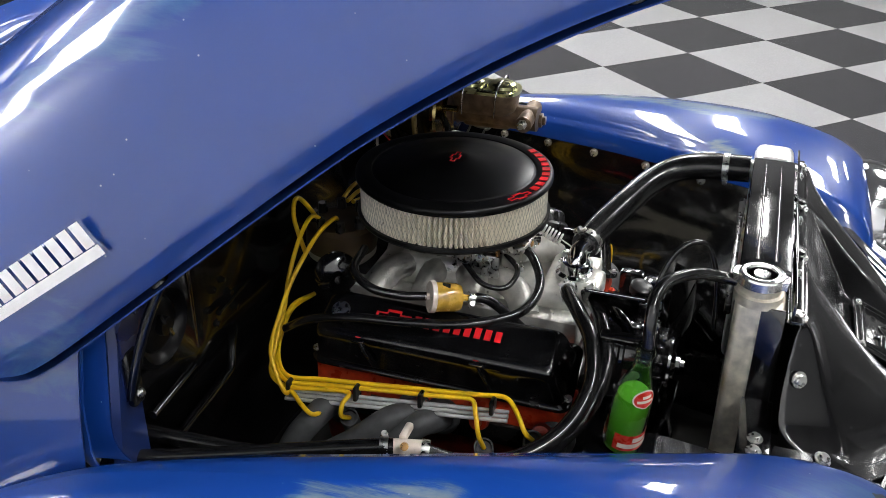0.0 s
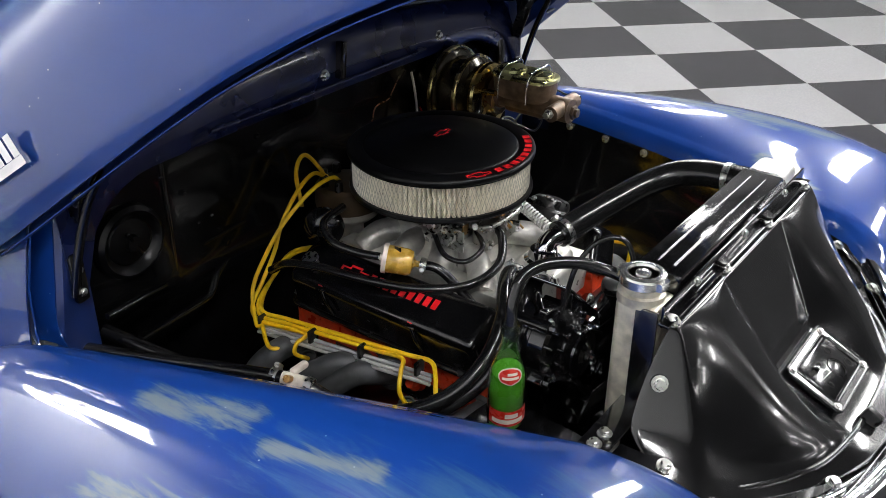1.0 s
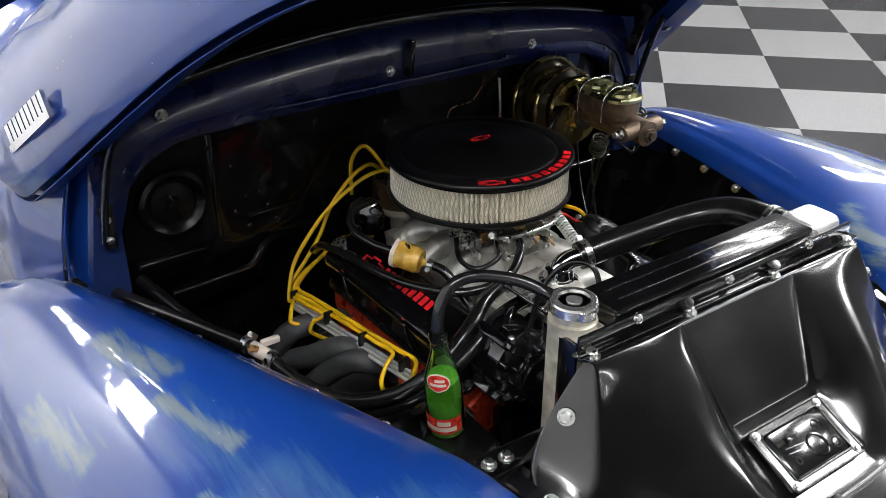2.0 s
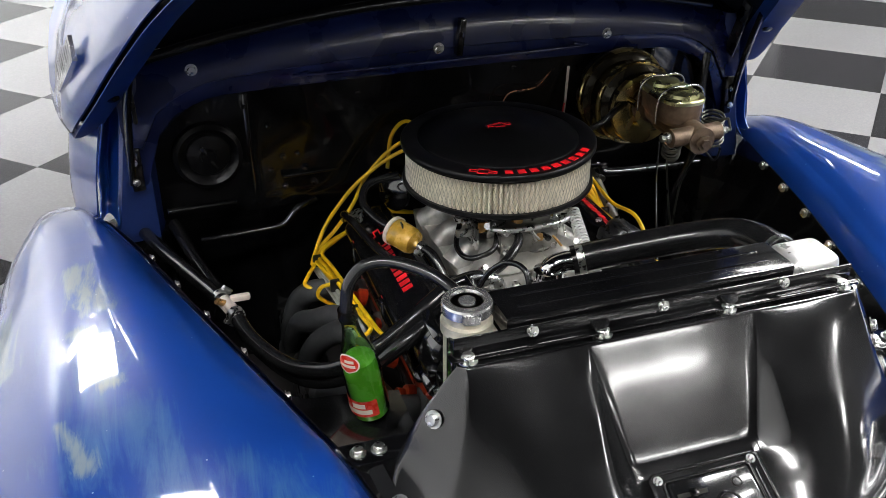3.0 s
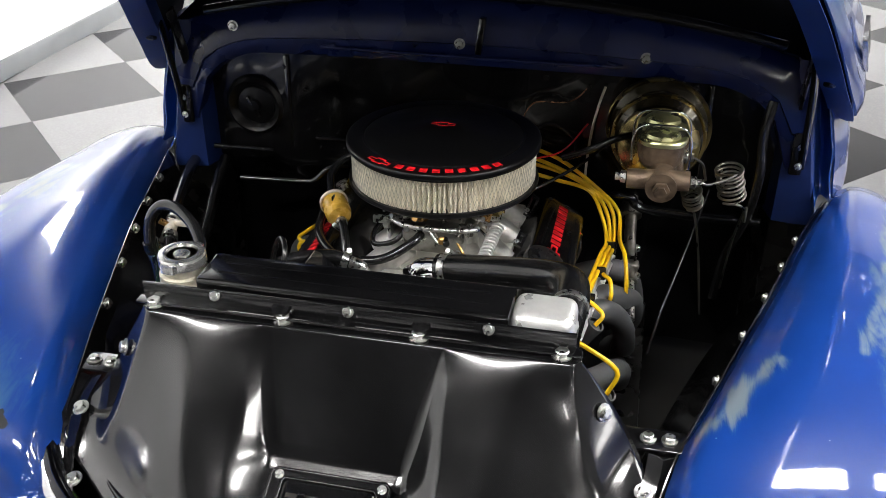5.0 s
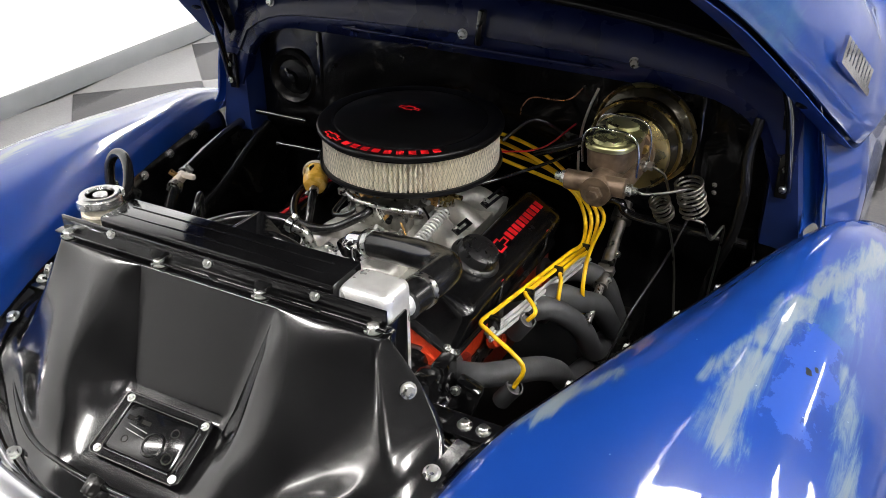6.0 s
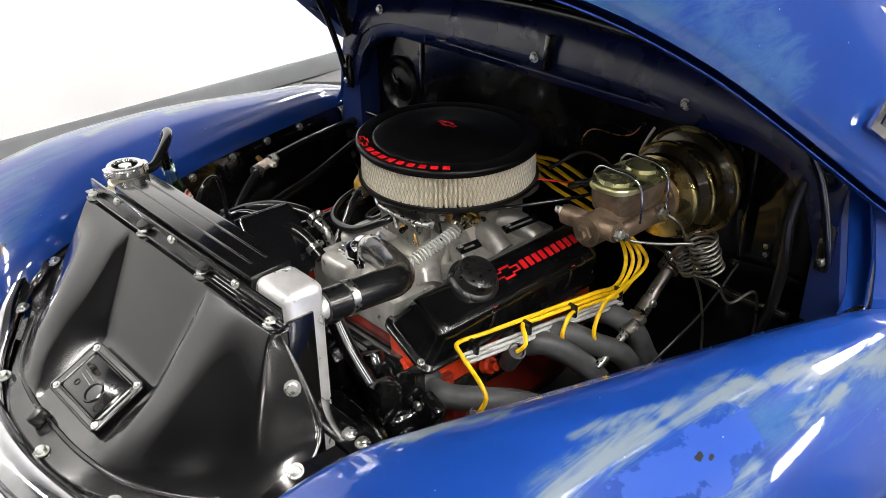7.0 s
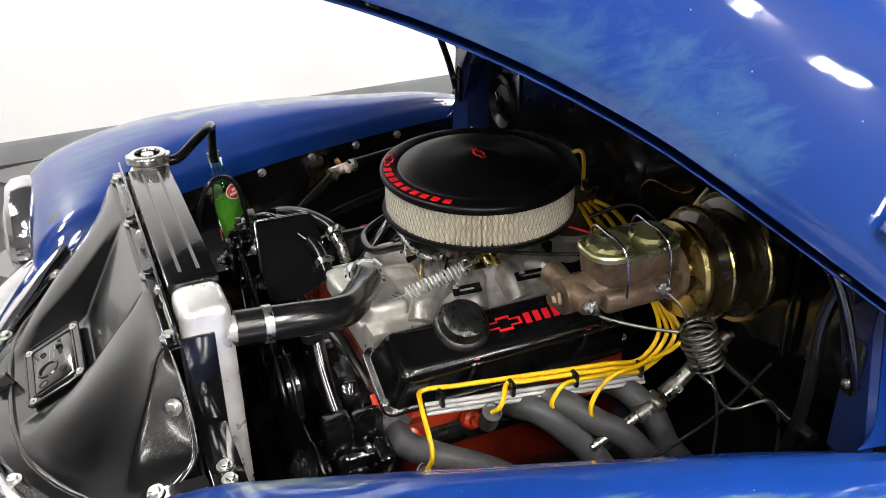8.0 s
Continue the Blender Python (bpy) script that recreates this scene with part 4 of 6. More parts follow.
def grille():
    g = None
    for k in range(4):
        z, w = 0.69 - k * 0.075, 0.60 - k * 0.01
        pts = []
        for i in range(13):
            x = -w + 2 * w * i / 12
            pts.append((x, -0.905 + 0.62 * x * x - 0.01 * k, z + (0.035 * (1 - (x / w) ** 2) if k == 0 else 0)))
        bm = tube(pts, 0.026 if k else 0.034, 12, 3)
        if g is None:
            g = part("grille", bm, CHROME, TRUCK, "curved chrome grille bars")
        else:
            part("grille_bar", bm, CHROME, g)
    part("grille_surround", tube([(-0.44, -0.68, 0.79), (-0.36, -0.765, 0.735), (-0.2, -0.853, 0.718), (0, -0.893, 0.712), (0.2, -0.853, 0.718), (0.36, -0.765, 0.735), (0.44, -0.68, 0.79)], 0.020, 10, 6), CHROME, g)
    # dark splash pan behind the bars
    part("splash_pan", sheet([[(x, -0.80 + 0.5 * x * x, z) for x in (-0.6, -0.4, -0.2, 0, 0.2, 0.4, 0.6)] for z in (0.40, 0.55, 0.70)], 0.003), BLACK_OLD, TRUCK)
    # frame cross member under the bay
    for sx in (-1, 1):
        part("frame_rail", box((sx * 0.36, -0.1, 0.40), (0.07, 1.5, 0.12), 0.008), BLACK_OLD, TRUCK)
    # added sheet, dark in place of the shaded floor below the open bay
    part("bay_shade_sheet", box((0, 0.04, 0.30), (1.24, 1.72, 0.006)), SHADE_DARK, TRUCK)
    part("cross_member", box((0, -0.35, 0.37), (0.70, 0.14, 0.09), 0.01), BLACK_OLD, TRUCK)


grille()


def cab():
    """The cab's front behind the raised hood: windscreen, pillars, roof and doors."""
    prof = [(0.80, 1.18), (0.98, 1.56), (1.10, 1.66), (1.30, 1.71), (1.75, 1.70), (1.95, 1.60), (2.02, 1.30), (2.04, 0.55)]
    rows = []
    for x in (-0.70, -0.66, -0.55, -0.3, 0, 0.3, 0.55, 0.66, 0.70):
        k = (abs(x) / 0.70) ** 4
        rows.append([(x * (1 - 0.06 * max(0, z - 1.3) / 0.4), y + 0.05 * k * (1 if y < 1.4 else -1), z - 0.05 * k) for y, z in prof[1:]])
    part("roof", sheet(rows, 0.004), BLUE, TRUCK, "blue cab roof", 50)
    ws = part("windscreen", sheet([[(x, y + 0.06 * (x / 0.62) ** 2, z) for y, z in ((0.80, 1.20), (0.88, 1.36), (0.97, 1.54))] for x in (-0.62, -0.3, 0, 0.3, 0.62)], 0.005), GLASS_DARK, TRUCK, "dark split windscreen glass")
    part("screen_divider", tube([(0, 0.79, 1.20), (0, 0.96, 1.55)], 0.012, 8, 3), CHROME, ws)
    for sx in (-1, 1):
        part("pillar", tube([(sx * 0.68, 0.84, 1.12), (sx * 0.665, 0.93, 1.36), (sx * 0.645, 1.02, 1.58)], 0.032, 10, 4), BLUE, TRUCK)
        d = part("door", sheet([[(sx * (0.735 + 0.05 * math.sin(k / 6 * 2.6)), y, 0.45 + k * 0.125) for k in range(7)] for y in (1.03, 1.25, 1.5, 1.75, 1.98)], 0.004), BLUE, TRUCK, "blue cab door")
        part("door_window", sheet([[(sx * (0.742 - 0.085 * k / 3), y + 0.02 * k, 1.21 + k * 0.125) for k in range(4)] for y in (1.06, 1.4, 1.9)], 0.004), GLASS_DARK, d, "dark side window glass")
        arm = part("mirror_arm", tube([(sx * 0.745, 0.98, 1.20), (sx * 0.82, 0.93, 1.27), (sx * 0.90, 0.90, 1.33)], 0.007, 8, 5), CHROME, TRUCK)
        part("mirror_head", lathe([(0.0, -0.02), (0.05, -0.016), (0.066, 0.0), (0.066, 0.008), (0.06, 0.01)], 32, (sx * 0.91, 0.89, 1.36), (-sx * 0.1, 1, 0)), CHROME, arm, "round chrome side mirror")
    # lower body and running gear in the dark below
    for sx in (-1, 1):
        w = part("tyre", lathe([(0.19, -0.09), (0.31, -0.095), (0.345, -0.07), (0.35, 0.0), (0.345, 0.07), (0.31, 0.095), (0.19, 0.09)], 40, (sx * 0.76, -0.12, 0.37), (1, 0, 0)), RUBBER, TRUCK, "black rubber front tyre")
        part("rim", lathe([(0.19, -0.08), (0.185, 0.0), (0.1, 0.02), (0.0, 0.03)], 32, (sx * 0.76, -0.12, 0.37), (sx, 0, 0), False), STEEL, w)
        w = part("tyre", lathe([(0.19, -0.09), (0.31, -0.095), (0.345, -0.07), (0.35, 0.0), (0.345, 0.07), (0.31, 0.095), (0.19, 0.09)], 40, (sx * 0.72, 2.3, 0.37), (1, 0, 0)), RUBBER, TRUCK, "black rubber rear tyre")

    # load bed behind the cab
    for sx in (-1, 1):
        part("bed_side", box((sx * 0.66, 2.85, 0.86), (0.05, 1.55, 0.44), 0.012), BLUE, TRUCK, "blue side of the load bed")
        arch = [[(sx * (0.69 + 0.17 * math.sin(math.pi * min(1, max(0, k / 10)))), 2.3 + 0.43 * math.cos(math.pi * j / 12), 0.42 + 0.43 * math.sin(math.pi * j / 12) * (1 - 0.10 * (k / 6))) for k in range(0, 7)] for j in range(13)]
        part("rear_fender", sheet(arch, 0.004), BLUE, TRUCK, "rounded blue rear fender", 50)
    part("tailgate", box((0, 3.63, 0.86), (1.28, 0.04, 0.44), 0.012), BLUE, TRUCK)
    part("bed_floor", box((0, 2.84, 0.66), (1.28, 1.55, 0.03), 0.004), BLACK_OLD, TRUCK)
    part("bed_front", box((0, 2.08, 0.86), (1.28, 0.03, 0.44), 0.008), BLUE, TRUCK)

cab()


# ---- the engine ----
ENGINE = thing("engine", (0, -0.05, 0.40), "red V8 engine with black valve covers and grey headers", "engine")
EX = -0.012
NX, NZ = 0.464, 0.886
TX, TZ = 0.886, -0.464


def sec(sx, base, t, n):
    b = (0.1286, 0.738) if base == 0 else (0.2316, 0.684)
    return (EX + sx * (b[0] + t * TX + n * NX), b[1] + t * TZ + n * NZ)


def valve_cover(sx):
    width = 0.123
    rings = []
    for h, inset, r in ((0.0, 0.0, 0.020), (0.007, 0.0, 0.020), (0.009, 0.002, 0.019), (0.0095, 0.008, 0.015), (0.012, 0.010, 0.014), (0.066, 0.017, 0.017), (0.074, 0.0185, 0.018), (0.080, 0.0215, 0.018), (0.0845, 0.0265, 0.017), (0.0865, 0.033, 0.016), (0.0875, 0.042, 0.012)):
        ring = []
        for t, y in round_rect(-0.004 + inset, width + 0.004 - inset, -0.283 + inset * 1.3, 0.186 - inset, r):
            x, z = sec(sx, 0, t, h)
            ring.append((x, y, z))
        rings.append(ring)
    vc = part("valve_cover", loft(rings), COVER, ENGINE, "gloss black valve cover with red marks", 40)
    n = Vector((sx * NX, 0, NZ))
    down = Vector((sx * TX, 0, TZ))
    a, b = sec(sx, 1, -0.030, 0.0873), sec(sx, 0, 0.030, 0.0873)
    mid = Vector((a[0] * 0.45 + b[0] * 0.55, 0, a[1] * 0.45 + b[1] * 0.55)) + n * 0.0004
    fwd = Vector((0, sx, 0))
    ys = [(-0.013 + k * 0.0176) for k in range(9)] if sx > 0 else [(-0.009 - k * 0.0178) for k in range(9)]
    bars(vc, "red_mark", [mid + Vector((0, y, 0)) for y in ys], 0.0110, 0.020, [-down] * 9, [fwd] * 9, RED_INK, 0.0014)
    m = Matrix.Translation(mid + Vector((0, ys[0] - sx * 0.044, 0))) @ Matrix((fwd, -down, fwd.cross(-down))).transposed().to_4x4()
    part("red_emblem", bowtie(0.063, 0.027, m, 0.0014), RED_INK, vc, "red outlined emblem")
    for y in (-0.125, 0.085):
        p = Vector((EX + sx * 0.2526, y, 0.7593))
        part("hold_down", merge(box(p, (0.020, 0.024, 0.007), 0.002, Matrix.Rotation(sx * 0.6, 3, "Y")), tube([p + Vector((sx * 0.006, -0.004, -0.006)), p + Vector((sx * 0.007, -0.014, -0.026)), Vector((EX + sx * 0.2506, y - 0.024, 0.7063))], 0.0036, 12, 4)), BLACK, vc, "black hold-down strap")
        part("red_dash", box(p + Vector((sx * 0.004, 0, 0.0045)), (0.004, 0.010, 0.0020), 0.0008, Matrix.Rotation(sx * 0.6, 3, "Y")), RED_INK, vc)
    for y in (-0.276, 0.180):
        bolt(vc, (EX + sx * 0.2246, y, 0.7003), n, 0.7)
    if sx > 0:
        c = Vector((0.187, -0.128, 0.788))
        oil = part("oil_cap", lathe([(0.046, -0.004), (0.0475, 0.002), (0.0475, 0.012), (0.0445, 0.016), (0.040, 0.018), (0.0385, 0.030), (0.036, 0.036), (0.030, 0.040), (0.012, 0.0425), (0, 0.043)], 44, c, n), PLASTIC, vc, "black plastic oil filler cap")
        mm = Matrix.Translation(c + n * 0.043) @ Matrix((fwd, -down, n)).transposed().to_4x4()
        part("cap_emblem", bowtie(0.034, 0.015, mm, 0.001), PLASTIC, oil)
    else:
        c = Vector((-0.249, 0.12, 0.7905))
        part("breather", lathe([(0.012, 0.0), (0.012, 0.01), (0.016, 0.012), (0.016, 0.016), (0, 0.017)], 24, c, n), STEEL, vc)
    return vc


for sx in (-1, 1):
    valve_cover(sx)
    h = [sec(sx, 0, 0.004, -0.002), sec(sx, 1, -0.004, -0.002), (EX + sx * 0.228, 0.635), (EX + sx * 0.215, 0.575), (EX + sx * 0.155, 0.58), (EX + sx * 0.140, 0.68)]
    hd = part("cylinder_head", prism(h, -0.274, 0.182, 0.004), RED, ENGINE, "red painted cylinder head")
    for y in (-0.22, -0.11, 0.0, 0.11):
        part("plug_boss", lathe([(0.018, 0.0), (0.016, 0.014), (0.009, 0.016), (0.009, 0.03), (0, 0.03)], 14, (EX + sx * 0.240, y - 0.02, 0.630), (sx * 0.8, 0, 0.35)), RED, hd)
    part("front_boss", box((EX + sx * 0.19, -0.280, 0.652), (0.06, 0.012, 0.05), 0.004, Matrix.Rotation(sx * 0.6, 3, "Y")), RED, hd)
# block painted darker than the heads for the shadow under the tubes
part("block", merge(prism([(-0.2, 0.605), (-0.17, 0.44), (-0.12, 0.36), (0.12, 0.36), (0.17, 0.44), (0.2, 0.605), (0.10, 0.70), (-0.10, 0.70)], -0.255, 0.2, 0.006), box((0.17, -0.235, 0.60), (0.12, 0.05, 0.11), 0.008), box((-0.17, -0.235, 0.60), (0.12, 0.05, 0.11), 0.008)), RED_SHADED, ENGINE, "red engine block darkened as in shadow")


HEADER_TUBES = [
    [(0.222, -0.262, 0.640), (0.275, -0.262, 0.652), (0.318, -0.225, 0.650), (0.342, -0.160, 0.622), (0.352, -0.090, 0.570), (0.350, -0.02, 0.50), (0.345, 0.10, 0.45)],
    [(0.228, -0.060, 0.640), (0.276, -0.064, 0.668), (0.306, -0.042, 0.672), (0.334, 0.004, 0.632), (0.352, 0.050, 0.575), (0.358, 0.10, 0.50), (0.352, 0.18, 0.45)],
    [(0.230, -0.010, 0.640), (0.280, -0.022, 0.672), (0.312, 0.006, 0.676), (0.342, 0.052, 0.644), (0.362, 0.100, 0.612), (0.368, 0.15, 0.55), (0.362, 0.23, 0.47)],
    [(0.230, 0.135, 0.630), (0.280, 0.130, 0.655), (0.322, 0.135, 0.660), (0.352, 0.160, 0.628), (0.366, 0.190, 0.56), (0.366, 0.25, 0.48)],
]


def header(sx):
    """Four grey exhaust tubes from the ports of the head down to a collector."""
    head = part("header", tube([(EX + sx * 0.352, 0.16, 0.44), (EX + sx * 0.356, 0.27, 0.40), (EX + sx * 0.350, 0.36, 0.36)], 0.040, 20, 5), HEADER, ENGINE, "satin grey tubular exhaust header")
    for pts in HEADER_TUBES:
        pts = [(EX + sx * (x + 0.008), y, z - (0.022 if sx < 0 else 0.0)) for x, y, z in pts]
        part("tube", tube(pts, 0.0225, 18, 6), HEADER, head)
        part("port_flange", lathe([(0.0, -0.004), (0.034, -0.004), (0.034, 0.004), (0.026, 0.010), (0.0, 0.010)], 24, pts[0], (sx, 0, 0.25)), HEADER, head)


for sx in (-1, 1):
    header(sx)
    part("header_gasket", box((EX + sx * 0.226, -0.06, 0.598), (0.010, 0.42, 0.052), 0.004, Matrix.Rotation(sx * 0.2, 3, "Y")), BLACK_OLD, ENGINE, "dark flange strip under the exhaust ports")


def intake():
    base = part("intake_manifold", merge(prism([(-0.128, 0.775), (-0.115, 0.70), (0.115, 0.70), (0.128, 0.775), (0.085, 0.775), (0.06, 0.752), (-0.06, 0.752), (-0.085, 0.775)], -0.262, 0.165, 0.005), prism([(-0.085, 0.752), (0.085, 0.752), (0.068, 0.825), (-0.068, 0.825)], -0.115, 0.09, 0.012, 3), box((0, -0.215, 0.775), (0.17, 0.075, 0.05), 0.014, None, 3), box((-0.02, -0.262, 0.79), (0.08, 0.05, 0.045), 0.012, None, 3)), ALU, ENGINE, "cast aluminium intake manifold", 40)
    for sx in (-1, 1):
        for y in (-0.17, -0.07, 0.02, 0.11):
            # runners' colour is darkened as in shadow under the air cleaner
            part("runner", tube([(sx * 0.05, y * 0.55, 0.80), (sx * 0.085, y * 0.85, 0.795), (sx * 0.12, y, 0.768)], (0.024, 0.026), 12, 5), ALU_SHADED, base)
    part("thermostat_housing", merge(lathe([(0.036, 0.0), (0.036, 0.010), (0.028, 0.014), (0.025, 0.03), (0.0, 0.034)], 28, (-0.005, -0.232, 0.80), (0, 0, 1)), tube([(-0.005, -0.232, 0.815), (0.0, -0.232, 0.832), (0.02, -0.234, 0.84), (0.05, -0.246, 0.846)], 0.0185, 16, 5)), CHROME, base, "chrome thermostat housing")
    for p in ((-0.035, -0.25, 0.812), (0.02, -0.205, 0.812), (-0.06, -0.225, 0.802), (0.07, -0.20, 0.802)):
        bolt(base, p, (0, 0, 1), 1.0)
    part("heater_nipple", tube([(-0.09, -0.235, 0.80), (-0.10, -0.24, 0.83), (-0.12, -0.243, 0.84)], 0.010, 10, 4), STEEL, base)
    return base


intake()


def carburettor():
    c = part("carburettor", merge(box((0, -0.012, 0.838), (0.13, 0.165, 0.022), 0.004), box((0, -0.012, 0.866), (0.105, 0.10, 0.042), 0.006), box((-0.002, -0.088, 0.865), (0.10, 0.042, 0.036), 0.007), box((0, 0.062, 0.865), (0.10, 0.042, 0.036), 0.007)), ZAMAK, ENGINE, "four-barrel carburettor in grey metal", 40)
    bowl = part("fuel_bowl", box((0.0, -0.122, 0.838), (0.112, 0.036, 0.052), 0.007), ZAMAK, c, "pale cast fuel bowl")
    for x, z in ((-0.046, 0.858), (0.046, 0.858), (-0.046, 0.820), (0.046, 0.820)):
        part("bowl_screw", lathe([(0.0055, 0), (0.0055, 0.004), (0.004, 0.006), (0, 0.006)], 6, (x, -0.139, z), (0, -1, 0)), STEEL, bowl)
    part("sight_plug", lathe([(0.008, 0), (0.008, 0.006), (0.005, 0.008), (0, 0.008)], 6, (0.018, -0.139, 0.842), (0, -1, 0)), BRASS, bowl)
    part("throttle_shaft", tube([(-0.098, -0.03, 0.838), (0.098, -0.03, 0.838)], 0.005, 12, 2), STEEL, c, "bright throttle shaft")
    part("accelerator_pump", lathe([(0.020, 0), (0.022, 0.003), (0.022, 0.008), (0.012, 0.013), (0, 0.014)], 20, (0.030, -0.118, 0.812), (0.15, -0.6, -1)), ZAMAK, c)
    part("pump_arm", merge(box((0.056, -0.112, 0.816), (0.060, 0.006, 0.010), 0.002, Matrix.Rotation(0.25, 3, "Y")), tube([(0.085, -0.112, 0.806), (0.088, -0.085, 0.835), (0.086, -0.05, 0.852)], 0.0022, 12, 4)), STEEL, c)
    part("fuel_rail", tube([(-0.075, -0.132, 0.868), (-0.04, -0.146, 0.866), (0.04, -0.146, 0.866), (0.078, -0.130, 0.864)], 0.0048, 12, 5), STEEL, c, "bright steel fuel line across the bowl")
    part("idle_bracket", merge(box((-0.088, -0.085, 0.838), (0.006, 0.050, 0.044), 0.002), box((-0.105, -0.092, 0.846), (0.034, 0.010, 0.014), 0.002), tube([(-0.12, -0.092, 0.846), (-0.085, -0.092, 0.846)], 0.004, 12, 2)), STEEL, c, "bright steel choke bracket")
    part("throat", lathe([(0.060, 0.0), (0.060, 0.02), (0.052, 0.022), (0.05, 0.0)], 28, (-0.01, 0, 0.886)), ALU, c)
    part("fuel_inlet", tube([(-0.02, -0.108, 0.858), (-0.018, -0.125, 0.855)], 0.008, 10, 2), BRASS, c)
    for x, y, z in ((-0.055, -0.075, 0.855), (-0.065, -0.04, 0.87), (0.06, -0.08, 0.868), (-0.075, -0.02, 0.85)):
        part("screw", lathe([(0.008, 0), (0.008, 0.018), (0.005, 0.022), (0.005, 0.034), (0, 0.034)], 10, (x, y, z), (x, -0.06, 0.01)), STEEL, c)
    part("throttle_lever", merge(box((0.082, -0.03, 0.852), (0.004, 0.05, 0.05), 0.0015), box((0.095, -0.055, 0.862), (0.03, 0.008, 0.012), 0.002), tube([(0.066, -0.02, 0.85), (0.11, -0.02, 0.85)], 0.005, 8, 2)), ZINC, c, "yellow zinc throttle lever")
    part("choke_lever", merge(box((-0.08, -0.03, 0.862), (0.004, 0.04, 0.045), 0.0015), box((-0.095, -0.05, 0.858), (0.03, 0.02, 0.022), 0.003)), STEEL, c)
    # small fittings and links round the front of the carburettor
    rnd = random.Random(11)
    for k in range(16):
        a = radians(-165 + 150 * k / 15)
        x, y = 0.085 * math.cos(a), -0.05 + 0.085 * math.sin(a)
        z = 0.838 + 0.04 * rnd.random()
        mat = (STEEL, BLACK, BRASS, STEEL)[k % 4]
        if k % 3 == 0:
            part("fitting", lathe([(0.007, 0), (0.007, 0.006), (0.0045, 0.008), (0.0045, 0.02), (0.006, 0.021), (0.006, 0.026), (0, 0.026)], 12, (x, y, z), (math.cos(a), math.sin(a), rnd.uniform(-0.2, 0.5))), mat, c)
        elif k % 3 == 1:
            part("link", tube([(x, y, z), (x * 1.25, y - 0.012, z + rnd.uniform(-0.02, 0.02)), (x * 1.1 + 0.02, y - 0.02, z - 0.02)], 0.0022, 12, 4), mat, c)
        else:
            part("lever", box((x * 1.1, y - 0.006, z), (0.006 + 0.02 * rnd.random(), 0.004, 0.018 + 0.012 * rnd.random()), 0.0012, Matrix.Rotation(rnd.uniform(-0.6, 0.6), 3, "Y")), mat, c)
    part("throttle_rod", tube([(0.10, -0.04, 0.872), (0.17, 0.03, 0.885), (0.24, 0.12, 0.90), (0.29, 0.22, 0.915)], 0.0032, 8, 6), BLACK, c, "thin black throttle rod")
    return c


carburettor()


def coil_spring(a, b, r, turns, wire, seg=6):
    a, b = Vector(a), Vector(b)
    d = (b - a).normalized()
    s = d.orthogonal().normalized()
    u = d.cross(s)
    n = int(turns * 12)
    pts = [a.lerp(b, k / n) + r * (s * math.cos(2 * math.pi * k / 12) + u * math.sin(2 * math.pi * k / 12)) for k in range(n + 1)]
    return tube(pts, wire, seg, 1, False)


for x, y, l in ((0.150, -0.10, 0.05), (0.152, 0.035, 0.085)):
    br = part("cable_bracket", ring_of([(-l / 2, -0.008), (l / 2, -0.008), (l / 2, 0.008), (-l / 2, 0.008)], [(-l / 2 + 0.012, -0.003), (l / 2 - 0.012, -0.003), (l / 2 - 0.012, 0.003), (-l / 2 + 0.012, 0.003)], 0.004, Matrix.Translation((x, y, 0.836)) @ Matrix.Rotation(1.5, 4, "Z") @ Matrix.Rotation(0.5, 4, "X")), BLACK, ENGINE, "black slotted bracket")
    bolt(br, (x - 0.004, y - l * 0.35, 0.842), (-0.3, 0, 1), 0.6)
part("choke_housing", lathe([(0.0, 0.0), (0.024, 0.0), (0.026, 0.004), (0.026, 0.018), (0.018, 0.024), (0, 0.025)], 24, (-0.07, -0.045, 0.868), (-1, -0.3, 0)), PLASTIC, ENGINE, "black choke housing")
SPRING = surface("spring_steel", (0.80, 0.80, 0.78), 0.35, 0.6, 0, 0.1, 60, 200, 0.0)
sp = thing("return_spring", (0.095, -0.18, 0.82), "bright coiled throttle return spring", "spring")
part("coil", coil_spring((0.108, -0.085, 0.853), (0.092, -0.185, 0.818), 0.0102, 15, 0.0021), SPRING, sp)
part("hook", tube([(0.108, -0.085, 0.853), (0.108, -0.06, 0.860), (0.10, -0.05, 0.864)], 0.0015, 6, 3), STEEL, sp)
part("hook", tube([(0.092, -0.185, 0.818), (0.085, -0.21, 0.808), (0.075, -0.216, 0.806)], 0.0015, 6, 3), STEEL, sp)


